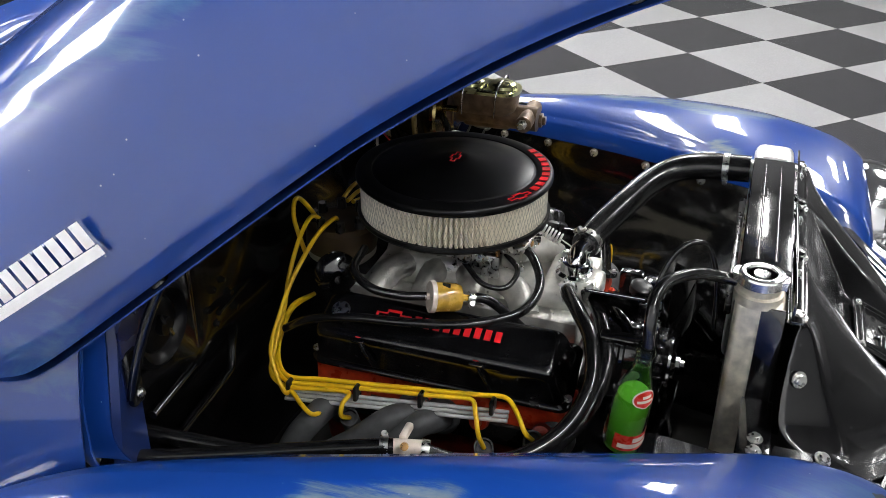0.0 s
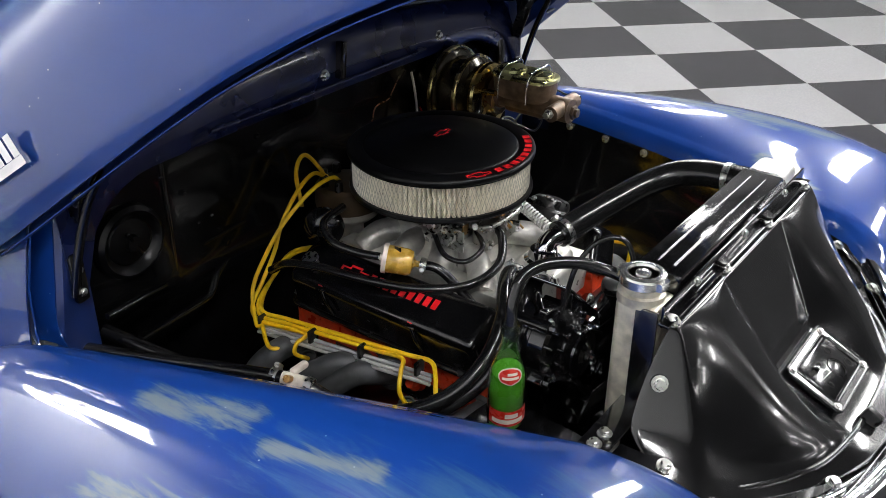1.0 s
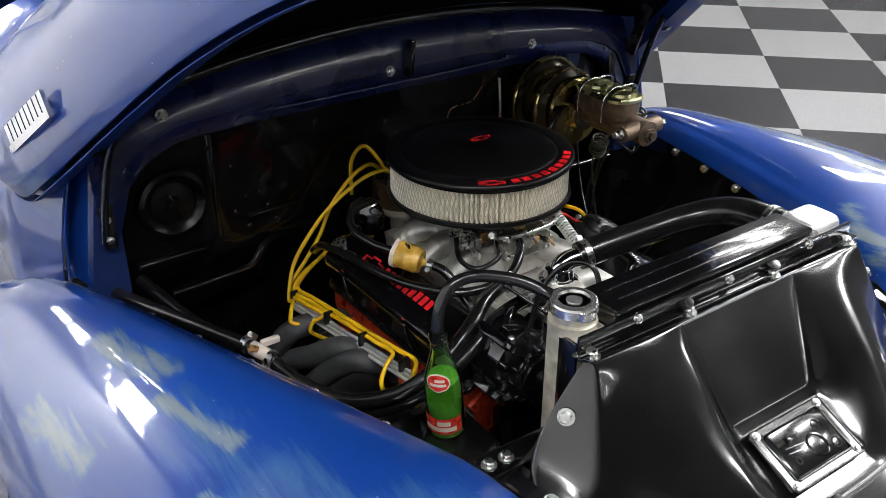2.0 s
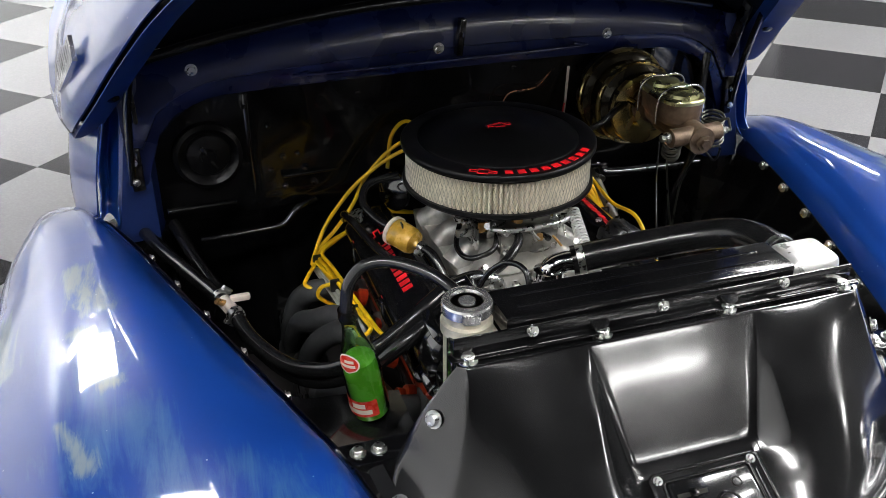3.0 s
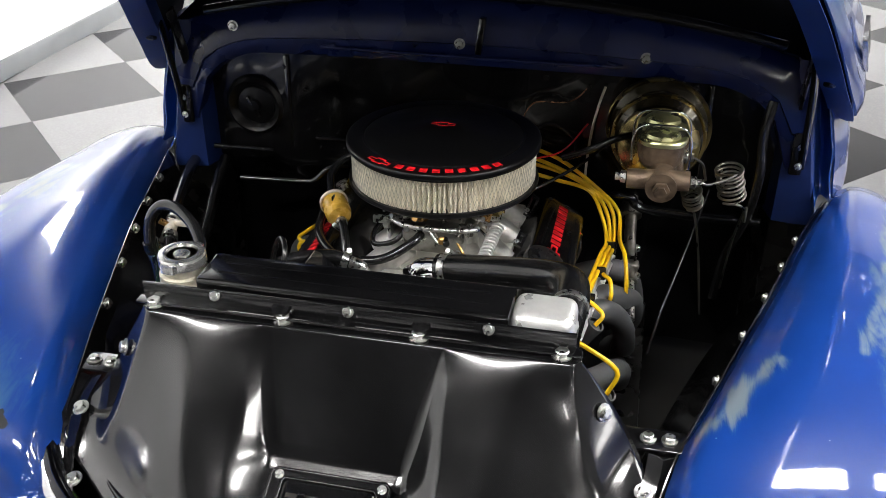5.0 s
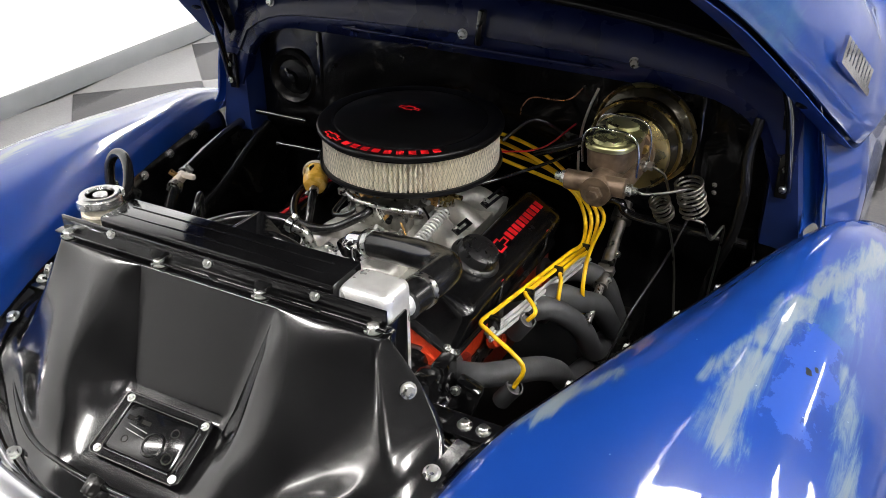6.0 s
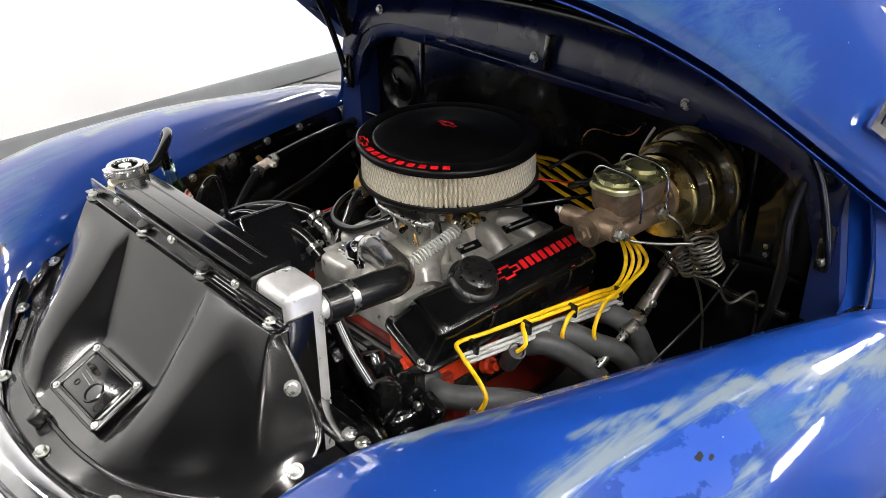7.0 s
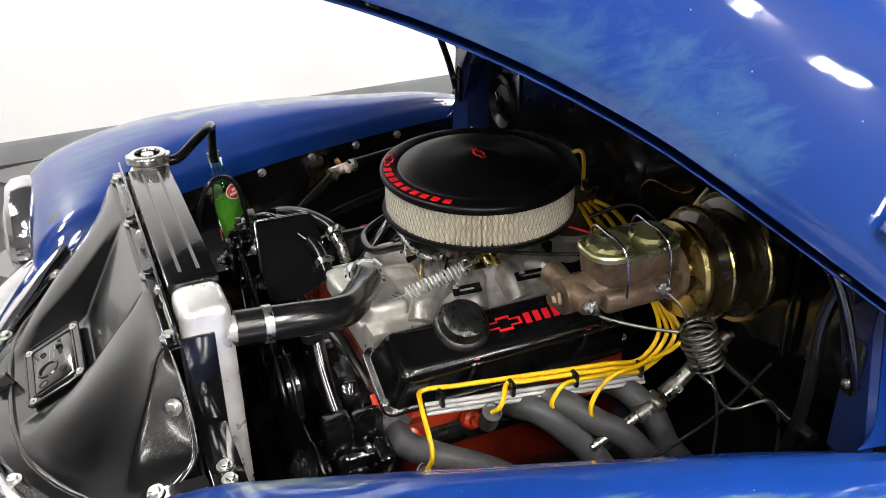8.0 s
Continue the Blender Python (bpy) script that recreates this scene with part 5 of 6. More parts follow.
def air_cleaner():
    c = (-0.01, 0, 0)
    ac = thing("air_cleaner", (-0.01, 0, 0.905), "round black air cleaner with pleated white filter and red marks", "air cleaner")
    at = lambda z: (-0.01, 0, z)
    lid = part("lid", lathe([(0.172, -0.003), (0.1768, -0.003), (0.178, -0.001), (0.1782, 0.004), (0.1772, 0.0072), (0.1750, 0.0086), (0.1725, 0.0090), (0.1495, 0.0098), (0.1485, 0.0094), (0.1470, 0.0078), (0.1458, 0.0078), (0.1440, 0.0098), (0.1425, 0.0106), (0.11, 0.0148), (0.07, 0.0200), (0.04, 0.0242), (0.030, 0.0275), (0.020, 0.0290), (0.0, 0.0292)], 96, at(0.975)), SATIN, ac, "satin black lid with a domed middle", 50)
    # pleated paper: broad folds with narrow valleys between
    bm = bmesh.new()
    n = 112
    cols = []
    rnd = random.Random(2)
    for k in range(n):
        a0 = 2 * math.pi * (k + rnd.uniform(-0.10, 0.10)) / n
        sway = rnd.uniform(0.2, 1.0)
        turn = rnd.uniform(0, 6.3)
        for da, r in ((-0.42, 0.1555), (-0.20, 0.1660), (0.0, 0.1678), (0.20, 0.1660), (0.42, 0.1555), (0.5, 0.1430)):
            col = []
            for j in range(6):
                aa = a0 + 2 * math.pi / n * (da + 0.16 * sway * math.sin(j * 1.9 + turn))
                col.append(bm.verts.new((r * math.cos(aa) - 0.01, r * math.sin(aa), 0.905 + j * 0.0131)))
            cols.append(col)
    for k in range(len(cols)):
        a, b = cols[k], cols[(k + 1) % len(cols)]
        for j in range(5):
            bm.faces.new((a[j], b[j], b[j + 1], a[j + 1]))
    part("filter", bm, PAPER, ac, "cream pleated paper filter", 60)
    # expanded wire mesh round the paper
    wires = bmesh.new()
    for s in (-1, 1):
        for k in range(130):
            a0 = 2 * math.pi * k / 130
            prev = None
            for j in range(7):
                a = a0 + s * j * 0.022
                z = 0.909 + j * 0.0105
                ring = [wires.verts.new(((0.1692 + dr) * math.cos(a + da) - 0.01, (0.1692 + dr) * math.sin(a + da), z + dz)) for dr, da, dz in ((0.0006, 0, 0), (-0.0004, 0.0030, 0), (-0.0004, -0.0030, 0))]
                if prev:
                    for q in range(3):
                        wires.faces.new((prev[q], prev[(q + 1) % 3], ring[(q + 1) % 3], ring[q]))
                prev = ring
    part("wire_screen", wires, WIRE, ac, "fine galvanised wire screen")
    part("base_pan", lathe([(0.06, -0.022), (0.10, -0.016), (0.165, -0.002), (0.174, 0.0), (0.1765, 0.004), (0.1755, 0.010), (0.170, 0.010), (0.168, 0.004), (0.06, -0.018)], 72, at(0.8995)), SATIN, ac, "black base pan")
    part("seal", lathe([(0.160, 0.0), (0.172, 0.0), (0.172, 0.004), (0.160, 0.004)], 72, at(0.9675)), RUBBER, ac)
    # nine plain red marks round the front rim, and two outlined emblems
    R = 0.1640
    spots, ups, fw = [], [], []
    for k in range(9):
        a = radians(-105 + k * 7.6)
        spots.append((-0.01 + R * math.cos(a), R * math.sin(a), 0.98485))
        ups.append((-math.cos(a), -math.sin(a), 0))
        fw.append((-math.sin(a), math.cos(a), 0))
    bars(lid, "red_mark", spots, 0.0135, 0.0135, ups, fw, RED_INK, 0.0012)
    a = radians(-120)
    m = Matrix.Translation((-0.01 + R * math.cos(a), R * math.sin(a), 0.98485)) @ Matrix((Vector((-math.sin(a), math.cos(a), 0)), Vector((-math.cos(a), -math.sin(a), 0)), Vector((0, 0, 1)))).transposed().to_4x4()
    part("red_emblem", bowtie(0.048, 0.019, m), RED_INK, lid, "red outlined emblem")
    part("centre_emblem", bowtie(0.044, 0.018, Matrix.Translation((-0.01, -0.002, 1.0042))), RED_INK, lid, "red outlined emblem")
    return ac


air_cleaner()


def distributor():
    d = thing("distributor", (-0.03, 0.215, 0.78), "dark brown distributor with yellow ignition leads", "distributor")
    part("body", lathe([(0.03, 0.0), (0.03, 0.05), (0.055, 0.055), (0.065, 0.065), (0.065, 0.078)], 32, (-0.045, 0.212, 0.73)), ALU, d)
    cap = part("cap", lathe([(0.066, 0.0), (0.068, 0.01), (0.066, 0.045), (0.058, 0.052), (0.02, 0.054), (0.0, 0.054)], 36, (-0.045, 0.212, 0.808)), CAPBROWN, d, "brown plastic distributor cap")
    for k in range(8):
        a = 2 * math.pi * (k + 0.5) / 8
        part("tower", lathe([(0.010, 0.0), (0.008, 0.022), (0, 0.022)], 12, (-0.045 + 0.05 * math.cos(a), 0.212 + 0.05 * math.sin(a), 0.858)), PLASTIC, cap)
    part("vacuum_can", lathe([(0.0, 0.0), (0.034, 0.0), (0.040, 0.006), (0.040, 0.012), (0.028, 0.022), (0.010, 0.026), (0.008, 0.045), (0.0, 0.045)], 28, (-0.155, 0.175, 0.815), (-0.8, -0.5, 0.1)), BLACK, d, "black vacuum advance can")
    return d


CAPBROWN = surface("cap_brown", (0.05, 0.032, 0.016), 0.45, 0, 0, 0.3, 30, 200, 0.1)
distributor()


def leads(sx):
    """Four ignition leads clipped to a rail over the header."""
    rail_a, rail_b = (Vector((-0.322, 0.200, 0.662)), Vector((-0.290, -0.190, 0.690))) if sx < 0 else (Vector((0.306, 0.160, 0.690)), Vector((0.262, -0.226, 0.715)))
    t = thing("ignition_leads", rail_a, "yellow ignition leads clipped along a grey rail", "ignition leads", "ignition leads")
    for dz, dx in ((0.0, 0.0), (-0.0065, 0.004), (-0.013, 0.008)):
        o = Vector((sx * dx, 0, dz))
        part("rail", tube([rail_a + o, rail_b + o], 0.0036, 6, 2), GREY_LOOM, t, "light grey clip rail")
    if sx < 0:
        ports = [(0.185, (-0.305, 0.115, 0.640)), (0.085, (-0.312, 0.088, 0.622)), (-0.125, (-0.322, -0.158, 0.632)), (-0.180, (-0.316, -0.238, 0.664))]
    else:
        ports = [(0.13, (0.335, 0.080, 0.600)), (0.035, (0.300, 0.0, 0.656)), (-0.085, (0.296, -0.122, 0.690)), (-0.225, (0.330, -0.252, 0.640))]
    for k, (y, plug) in enumerate(ports):
        plug = Vector(plug)
        lane = Vector((sx * (0.011 - 0.007 * k), 0, 0.005 + 0.0055 * k))
        if sx < 0:
            # two arch over from the cap, two come up from under it
            if k == 0:
                start = [(-0.075, 0.205, 0.872), (-0.105, 0.198, 0.892), (-0.150, 0.212, 0.876), (-0.215, 0.228, 0.826), (-0.262, 0.236, 0.772), (-0.300, 0.238, 0.715)]
            elif k == 1:
                start = [(-0.080, 0.235, 0.872), (-0.112, 0.240, 0.892), (-0.158, 0.243, 0.868), (-0.205, 0.243, 0.818), (-0.232, 0.243, 0.765), (-0.270, 0.245, 0.712), (-0.308, 0.236, 0.680)]
            else:
                start = [(-0.10, 0.25, 0.72), (-0.17, 0.262, 0.712 + 0.006 * k), (-0.235, 0.255, 0.700), (-0.290 + 0.010 * (k - 2), 0.235, 0.686)]
        else:
            start = [(0.01, 0.235 - 0.012 * k, 0.872), (0.08, 0.235 - 0.012 * k, 0.878 - 0.012 * k), (0.18, 0.225 - 0.014 * (k % 2), 0.856 - 0.014 * k), (0.250 + 0.006 * (3 - k), 0.215 - 0.004 * k, 0.80), (0.280 + 0.011 * (3 - k), 0.230 - 0.008 * k, 0.745)]
        run = []
        for s in range(8):
            p = rail_a.lerp(rail_b, s / 7) + lane
            if p.y > y + 0.02 or not run:
                run.append(p)
        end = rail_a.lerp(rail_b, (rail_a.y - y) / (rail_a.y - rail_b.y)) + lane
        dy = plug.y - y
        out = [end, Vector((end.x + sx * 0.022, y + dy * 0.45, end.z - 0.008)), Vector((max(abs(end.x) + 0.028, abs(plug.x) + 0.012) * sx, y + dy * 0.8, (end.z + plug.z) / 2)), plug]
        if sx > 0 and k == 0:
            # slack loop that leaves the bundle ahead of the rail
            run, out = [], [(0.322, 0.150, 0.724), (0.336, 0.075, 0.728), (0.344, 0.036, 0.692), (0.344, 0.046, 0.645), plug]
        elif sx > 0 and k == 1:
            out = [(0.298, 0.036, 0.708), (0.313, -0.004, 0.716), (0.318, -0.024, 0.695), (0.312, -0.014, 0.670), plug]
        part("lead", tube([*start, *run, *out], 0.0041, 8, 5), YELLOW, t)
        d = Vector((-sx * 0.5, 0.1, -0.8)).normalized()
        part("plug_boot", lathe([(0.0135, -0.004), (0.0165, -0.004), (0.0165, 0.05), (0.012, 0.055), (0.0, 0.055), (0.0, 0.004), (0.0125, 0.002)], 16, plug, d, False), HEADER, t, "grey spark plug boot")
    for s in (0.02, 0.33, 0.62, 0.93):
        p = rail_a.lerp(rail_b, s)
        part("clip", box(p + Vector((0, 0, 0.010)), (0.024, 0.008, 0.027), 0.003), PLASTIC, t, "black plastic clip")
    return t


leads(-1)
leads(1)


def front_drive():
    """Fan, pulleys, belts, alternator and pump ahead of the engine."""
    part("timing_cover", merge(box((0, -0.280, 0.575), (0.36, 0.055, 0.22), 0.02), box((0, -0.305, 0.55), (0.22, 0.03, 0.26), 0.02), lathe([(0.075, 0), (0.07, 0.05), (0.04, 0.06), (0.03, 0.085), (0, 0.085)], 28, (0, -0.30, 0.62), (0, -1, 0))), BLACK, ENGINE, "gloss black front cover and water pump")
    for sx in (-1, 1):
        part("pump_arm", box((sx * 0.10, -0.31, 0.655), (0.10, 0.035, 0.05), 0.012, Matrix.Rotation(-sx * 0.5, 3, "Y")), BLACK, ENGINE)
    part("pulley", lathe([(0.02, 0), (0.075, 0.0), (0.075, 0.006), (0.062, 0.011), (0.075, 0.016), (0.075, 0.022), (0.03, 0.022), (0, 0.024)], 36, (0, -0.378, 0.62), (0, -1, 0)), BLACK, ENGINE)
    part("crank_pulley", lathe([(0.02, 0), (0.085, 0.0), (0.085, 0.006), (0.072, 0.011), (0.085, 0.016), (0.085, 0.022), (0.03, 0.022), (0, 0.024)], 36, (0, -0.378, 0.43), (0, -1, 0)), BLACK, ENGINE)
    fan = thing("fan", (0, -0.42, 0.62), "gloss black six-blade engine fan", "fan")
    part("hub", lathe([(0, 0), (0.05, 0), (0.05, 0.01), (0.03, 0.014), (0, 0.014)], 24, (0, -0.418, 0.62), (0, -1, 0)), BLACK, fan)
    for k in range(6):
        a = radians(113 + k * 60)
        rot = Matrix.Rotation(-(a - math.pi / 2), 4, "Y")
        rows = []
        for i in range(6):
            r = 0.05 + 0.152 * i / 5
            w = 0.022 + 0.045 * min(1, i / 3)
            rows.append([(u * w, -0.020 * u * min(1, i / 2) + 0.004 * u * u, r) for u in (-1, -0.5, 0, 0.5, 1)])
        part("blade", moved(sheet(rows, 0.002), Matrix.Translation((0, -0.428, 0.62)) @ rot), BLACK, fan)
    # belts
    def belt(c1, r1, c2, r2, y):
        (x1, z1), (x2, z2) = c1, c2
        dx, dz = x2 - x1, z2 - z1
        L = math.hypot(dx, dz)
        base = math.atan2(dz, dx)
        off = math.acos((r1 - r2) / L)
        pts = []
        for k in range(13):
            a = base + off + (2 * math.pi - 2 * off) * k / 12
            pts.append((x1 + r1 * math.cos(a), y, z1 + r1 * math.sin(a)))
        for k in range(13):
            a = base - off + 2 * off * k / 12
            pts.append((x2 + r2 * math.cos(a), y, z2 + r2 * math.sin(a)))
        return tube(pts + pts[:2], 0.0058, 6, 1, False)
    part("belt", belt((0, 0.62), 0.072, (-0.207, 0.790), 0.036, -0.409), RUBBER, ENGINE, "black rubber drive belt")
    part("belt", belt((0, 0.62), 0.072, (0, 0.43), 0.08, -0.389), RUBBER, ENGINE, "black rubber drive belt")
    part("belt", belt((0, 0.43), 0.08, (0.20, 0.585), 0.05, -0.395), RUBBER, ENGINE, "black rubber drive belt")
    alt = thing("alternator", (-0.21, -0.36, 0.77), "gloss black alternator with finned case and pulley", "alternator")
    ac = (-0.210, -0.310, 0.792)
    body = part("case", lathe([(0.03, 0), (0.054, 0.004), (0.062, 0.016), (0.062, 0.040), (0.058, 0.043), (0.058, 0.048), (0.062, 0.051), (0.060, 0.076), (0.04, 0.090), (0.018, 0.094)], 40, ac, (0, -1, 0)), BLACK, alt)
    for k in range(14):
        a = 2 * math.pi * k / 14
        part("fin", box((ac[0] + 0.050 * math.cos(a), ac[1] - 0.086, ac[2] + 0.050 * math.sin(a)), (0.022, 0.016, 0.005), 0.001, Matrix.Rotation(-a, 3, "Y")), BLACK, body)
    for a in (0.5, 2.2, 3.9, 5.4):
        part("ear", merge(box((ac[0] + 0.064 * math.cos(a), ac[1] - 0.045, ac[2] + 0.064 * math.sin(a)), (0.022, 0.070, 0.018), 0.004, Matrix.Rotation(-a, 3, "Y")), lathe([(0.006, 0), (0.006, 0.01), (0, 0.01)], 6, (ac[0] + 0.066 * math.cos(a), ac[1] - 0.08, ac[2] + 0.066 * math.sin(a)), (0, -1, 0))), BLACK, body)
    part("fan_disc", lathe([(0.02, 0), (0.052, 0), (0.055, 0.003), (0.02, 0.006)], 36, (-0.207, -0.404, 0.790), (0, -1, 0)), BLACK, alt)
    for k in range(14):
        a = 2 * math.pi * k / 14
        part("fan_blade", box((-0.207 + 0.046 * math.cos(a), -0.412, 0.790 + 0.046 * math.sin(a)), (0.016, 0.012, 0.0025), 0.0008, Matrix.Rotation(0.5 - a, 3, "Y")), BLACK, alt)
    part("pulley", lathe([(0.012, 0), (0.040, 0.0), (0.041, 0.004), (0.033, 0.009), (0.041, 0.015), (0.040, 0.019), (0.020, 0.020), (0.014, 0.026), (0, 0.026)], 36, (-0.207, -0.411, 0.790), (0, -1, 0)), BLACK, alt)
    part("pulley_nut", lathe([(0.010, 0), (0.010, 0.007), (0.006, 0.008), (0.006, 0.014), (0, 0.014)], 6, (-0.207, -0.436, 0.790), (0, -1, 0)), BLACK, alt, "black pulley nut")
    part("foot", box((-0.165, -0.345, 0.735), (0.10, 0.05, 0.022), 0.006, Matrix.Rotation(0.55, 3, "Y")), BLACK, alt)
    # slanted bracket plate over the case, gloss black with worn bright edges
    ea, eb = Vector((0.7205, 0, -0.6934)), Vector((0, 1, 0))
    m = Matrix.Translation((-0.174, -0.378, 0.872)) @ Matrix((ea, eb, ea.cross(eb))).transposed().to_4x4()
    plate = [(0.0, 0.004), (0.004, 0.0), (0.060, -0.006), (0.110, -0.012), (0.150, -0.010), (0.158, -0.002), (0.160, 0.030), (0.140, 0.088), (0.118, 0.102), (0.070, 0.110), (0.012, 0.108), (0.0, 0.100)]
    part("top_plate", slab(plate, 0.005, m), GLOSSY, alt, "gloss black bracket plate")
    part("plate_edge", tube([m @ Vector(q) for q in ((0.002, 0.100, 0.004), (-0.001, 0.004, 0.004), (0.006, -0.002, 0.004), (0.10, -0.012, 0.003))], 0.0020, 12, 1, False), CHROME, alt, "bright worn edge")
    part("plate_leg", merge(box((-0.178, -0.377, 0.842), (0.005, 0.020, 0.060), 0.0015), box((-0.215, -0.372, 0.858), (0.060, 0.014, 0.005), 0.0015, Matrix.Rotation(0.25, 3, "Y"))), BLACK, alt)
    part("strut", tube([(-0.240, -0.372, 0.848), (-0.205, -0.34, 0.862), (-0.13, -0.295, 0.838)], 0.007, 12, 4), BLACK, alt)
    for p in ((-0.240, -0.383, 0.846), (-0.128, -0.392, 0.842), (-0.255, -0.40, 0.760), (-0.165, -0.40, 0.742)):
        bolt(alt, p, (0, -1, 0.1), 0.9)
    pump = thing("steering_pump", (0.2, -0.37, 0.55), "gloss black power steering pump with pulley", "pump")
    part("case", merge(box((0.205, -0.325, 0.585), (0.10, 0.10, 0.12), 0.025, None, 3), box((0.215, -0.36, 0.665), (0.045, 0.05, 0.07), 0.01)), BLACK, pump)
    part("pulley", lathe([(0.02, 0), (0.055, 0.0), (0.056, 0.005), (0.045, 0.010), (0.056, 0.016), (0.02, 0.018), (0, 0.02)], 32, (0.20, -0.382, 0.585), (0, -1, 0)), BLACK, pump)
    part("pump_bracket", merge(box((0.165, -0.300, 0.635), (0.15, 0.030, 0.060), 0.010), box((0.225, -0.312, 0.655), (0.03, 0.05, 0.10), 0.008)), BLACK, pump, "gloss black pump bracket")
    part("filler_cap", lathe([(0.020, 0.0), (0.021, 0.004), (0.021, 0.016), (0.016, 0.019), (0, 0.019)], 20, (0.06, -0.345, 0.752), (-0.15, -0.2, 1)), PLASTIC, pump, "ribbed black filler cap")
    part("filler_neck", tube([(0.16, -0.34, 0.64), (0.10, -0.345, 0.70), (0.06, -0.345, 0.752)], 0.016, 12, 4), BLACK, pump)
    part("bracket", merge(box((0.255, -0.30, 0.61), (0.05, 0.03, 0.11), 0.008, Matrix.Rotation(0.3, 3, "Y")), box((0.275, -0.345, 0.56), (0.035, 0.05, 0.10), 0.008)), BLACK, pump)
    for p in ((0.25, -0.318, 0.65), (0.275, -0.372, 0.585), (0.275, -0.372, 0.53)):
        bolt(pump, p, (0.2, -1, 0.1), 0.9)


front_drive()


def radiator():
    r = thing("radiator", (0, -0.545, 0.55), "black radiator with bare aluminium end tanks and chrome cap", "radiator")
    part("core", box((0, -0.543, 0.72), (0.40, 0.055, 0.48), 0.004), BLACK_OLD, r)
    top = part("top_cover", box((-0.012, -0.543, 0.978), (0.425, 0.072, 0.030), 0.004), BLACK, r, "black top channel with pressed ribs")
    for y in (-0.556, -0.530):
        part("rib", tube([(-0.20, y, 0.9897), (0.170, y, 0.9897)], 0.0042, 8, 3), BLACK, top)
    part("tank", box((0.242, -0.543, 0.77), (0.083, 0.07, 0.445), 0.016, None, 4), ALU_POL, r, "bare aluminium end tank")
    part("tank_plate", box((0.2865, -0.5575, 0.80), (0.005, 0.044, 0.315), 0.002), BLACK, r)
    part("tank", box((-0.256, -0.543, 0.755), (0.063, 0.07, 0.425), 0.012, None, 4), CAKED, r, "stained aluminium end tank")
    part("tank_plate", box((-0.2895, -0.5605, 0.80), (0.005, 0.034, 0.33), 0.002), BLACK, r)
    part("filler_neck", lathe([(0.034, 0), (0.034, 0.014), (0.029, 0.016), (0.029, 0.030), (0.031, 0.031), (0.031, 0.033)], 32, (-0.262, -0.537, 0.962)), CAKED, r)
    out = [(0.033 * math.cos(2 * math.pi * k / 48) * (1.17 if k % 24 in (22, 23, 0, 1, 2) else 1), 0.033 * math.sin(2 * math.pi * k / 48) * (1.17 if k % 24 in (22, 23, 0, 1, 2) else 1)) for k in range(48)]
    part("radiator_cap", merge(slab(out, 0.012, Matrix.Translation((-0.262, -0.537, 0.990)) @ Matrix.Rotation(1.42, 4, "Z")), lathe([(0.0325, 0.0), (0.0315, 0.003), (0.028, 0.0045), (0.0225, 0.0040), (0.0205, -0.0015), (0.0125, -0.0015), (0.0110, 0.0022), (0.0060, 0.0026), (0, 0.0028)], 40, (-0.262, -0.537, 1.002))), CAP, r, "chrome pressure cap")
    part("overflow_nipple", tube([(-0.260, -0.515, 0.985), (-0.258, -0.492, 0.986)], 0.005, 8, 2), BRASS, r)
    fl = part("mounting_flange", box((-0.005, -0.586, 0.966), (0.585, 0.004, 0.034), 0.001), BLACK, r, "black mounting flange with bright screws")
    part("flange_lip", box((-0.005, -0.592, 0.958), (0.60, 0.016, 0.004), 0.001), BLACK, r)
    for x in (-0.193, -0.008, 0.177):
        bolt(fl, (x, -0.589, 0.976), (0, -1, 0.6), 0.75)
    for x in (-0.10, 0.09):
        part("grommet", lathe([(0.0, 0), (0.012, 0), (0.012, 0.006), (0, 0.007)], 14, (x, -0.589, 0.966), (0, -0.4, 1)), RUBBER, r)
    part("outlet", tube([(0.262, -0.52, 0.94), (0.268, -0.495, 0.941)], 0.019, 16, 2), ALU_POL, r)
    part("shroud", merge(box((0, -0.50, 0.90), (0.40, 0.01, 0.02), 0.003)), BLACK_OLD, r)
    return r


radiator()


# ---- hoses ----
def hose(name, pts, r, label, clamps=(), material=None):
    h = thing(name, pts[0], label, "hose")
    part("tube", tube(pts, r, 16, 8), material or RUBBER, h)
    for k in clamps:
        line = spline(pts, 8)
        i = min(len(line) - 2, max(1, int(k * (len(line) - 1))))
        clamp(h, line[i], line[i + 1] - line[i - 1], r)
    return h


hose("radiator_hose", [(0.035, -0.238, 0.843), (0.09, -0.255, 0.857), (0.16, -0.29, 0.882), (0.222, -0.325, 0.904), (0.258, -0.365, 0.922), (0.268, -0.42, 0.934), (0.266, -0.505, 0.941)], 0.0255, "thick black upper radiator hose with steel clamps", (0.05, 0.93))
hose("heater_hose", [(-0.655, 0.275, 0.758), (-0.625, 0.17, 0.768), (-0.585, 0.05, 0.778), (-0.545, -0.06, 0.784), (-0.536, -0.085, 0.784)], 0.0125, "black heater hose leading to the firewall", ())
hose("heater_hose", [(-0.524, -0.115, 0.78), (-0.50, -0.17, 0.752), (-0.452, -0.235, 0.735), (-0.394, -0.295, 0.757), (-0.332, -0.322, 0.800), (-0.262, -0.308, 0.838), (-0.205, -0.275, 0.852), (-0.15, -0.247, 0.848), (-0.12, -0.243, 0.84)], 0.0125, "black heater hose looped round the engine", (0.02, 0.97))
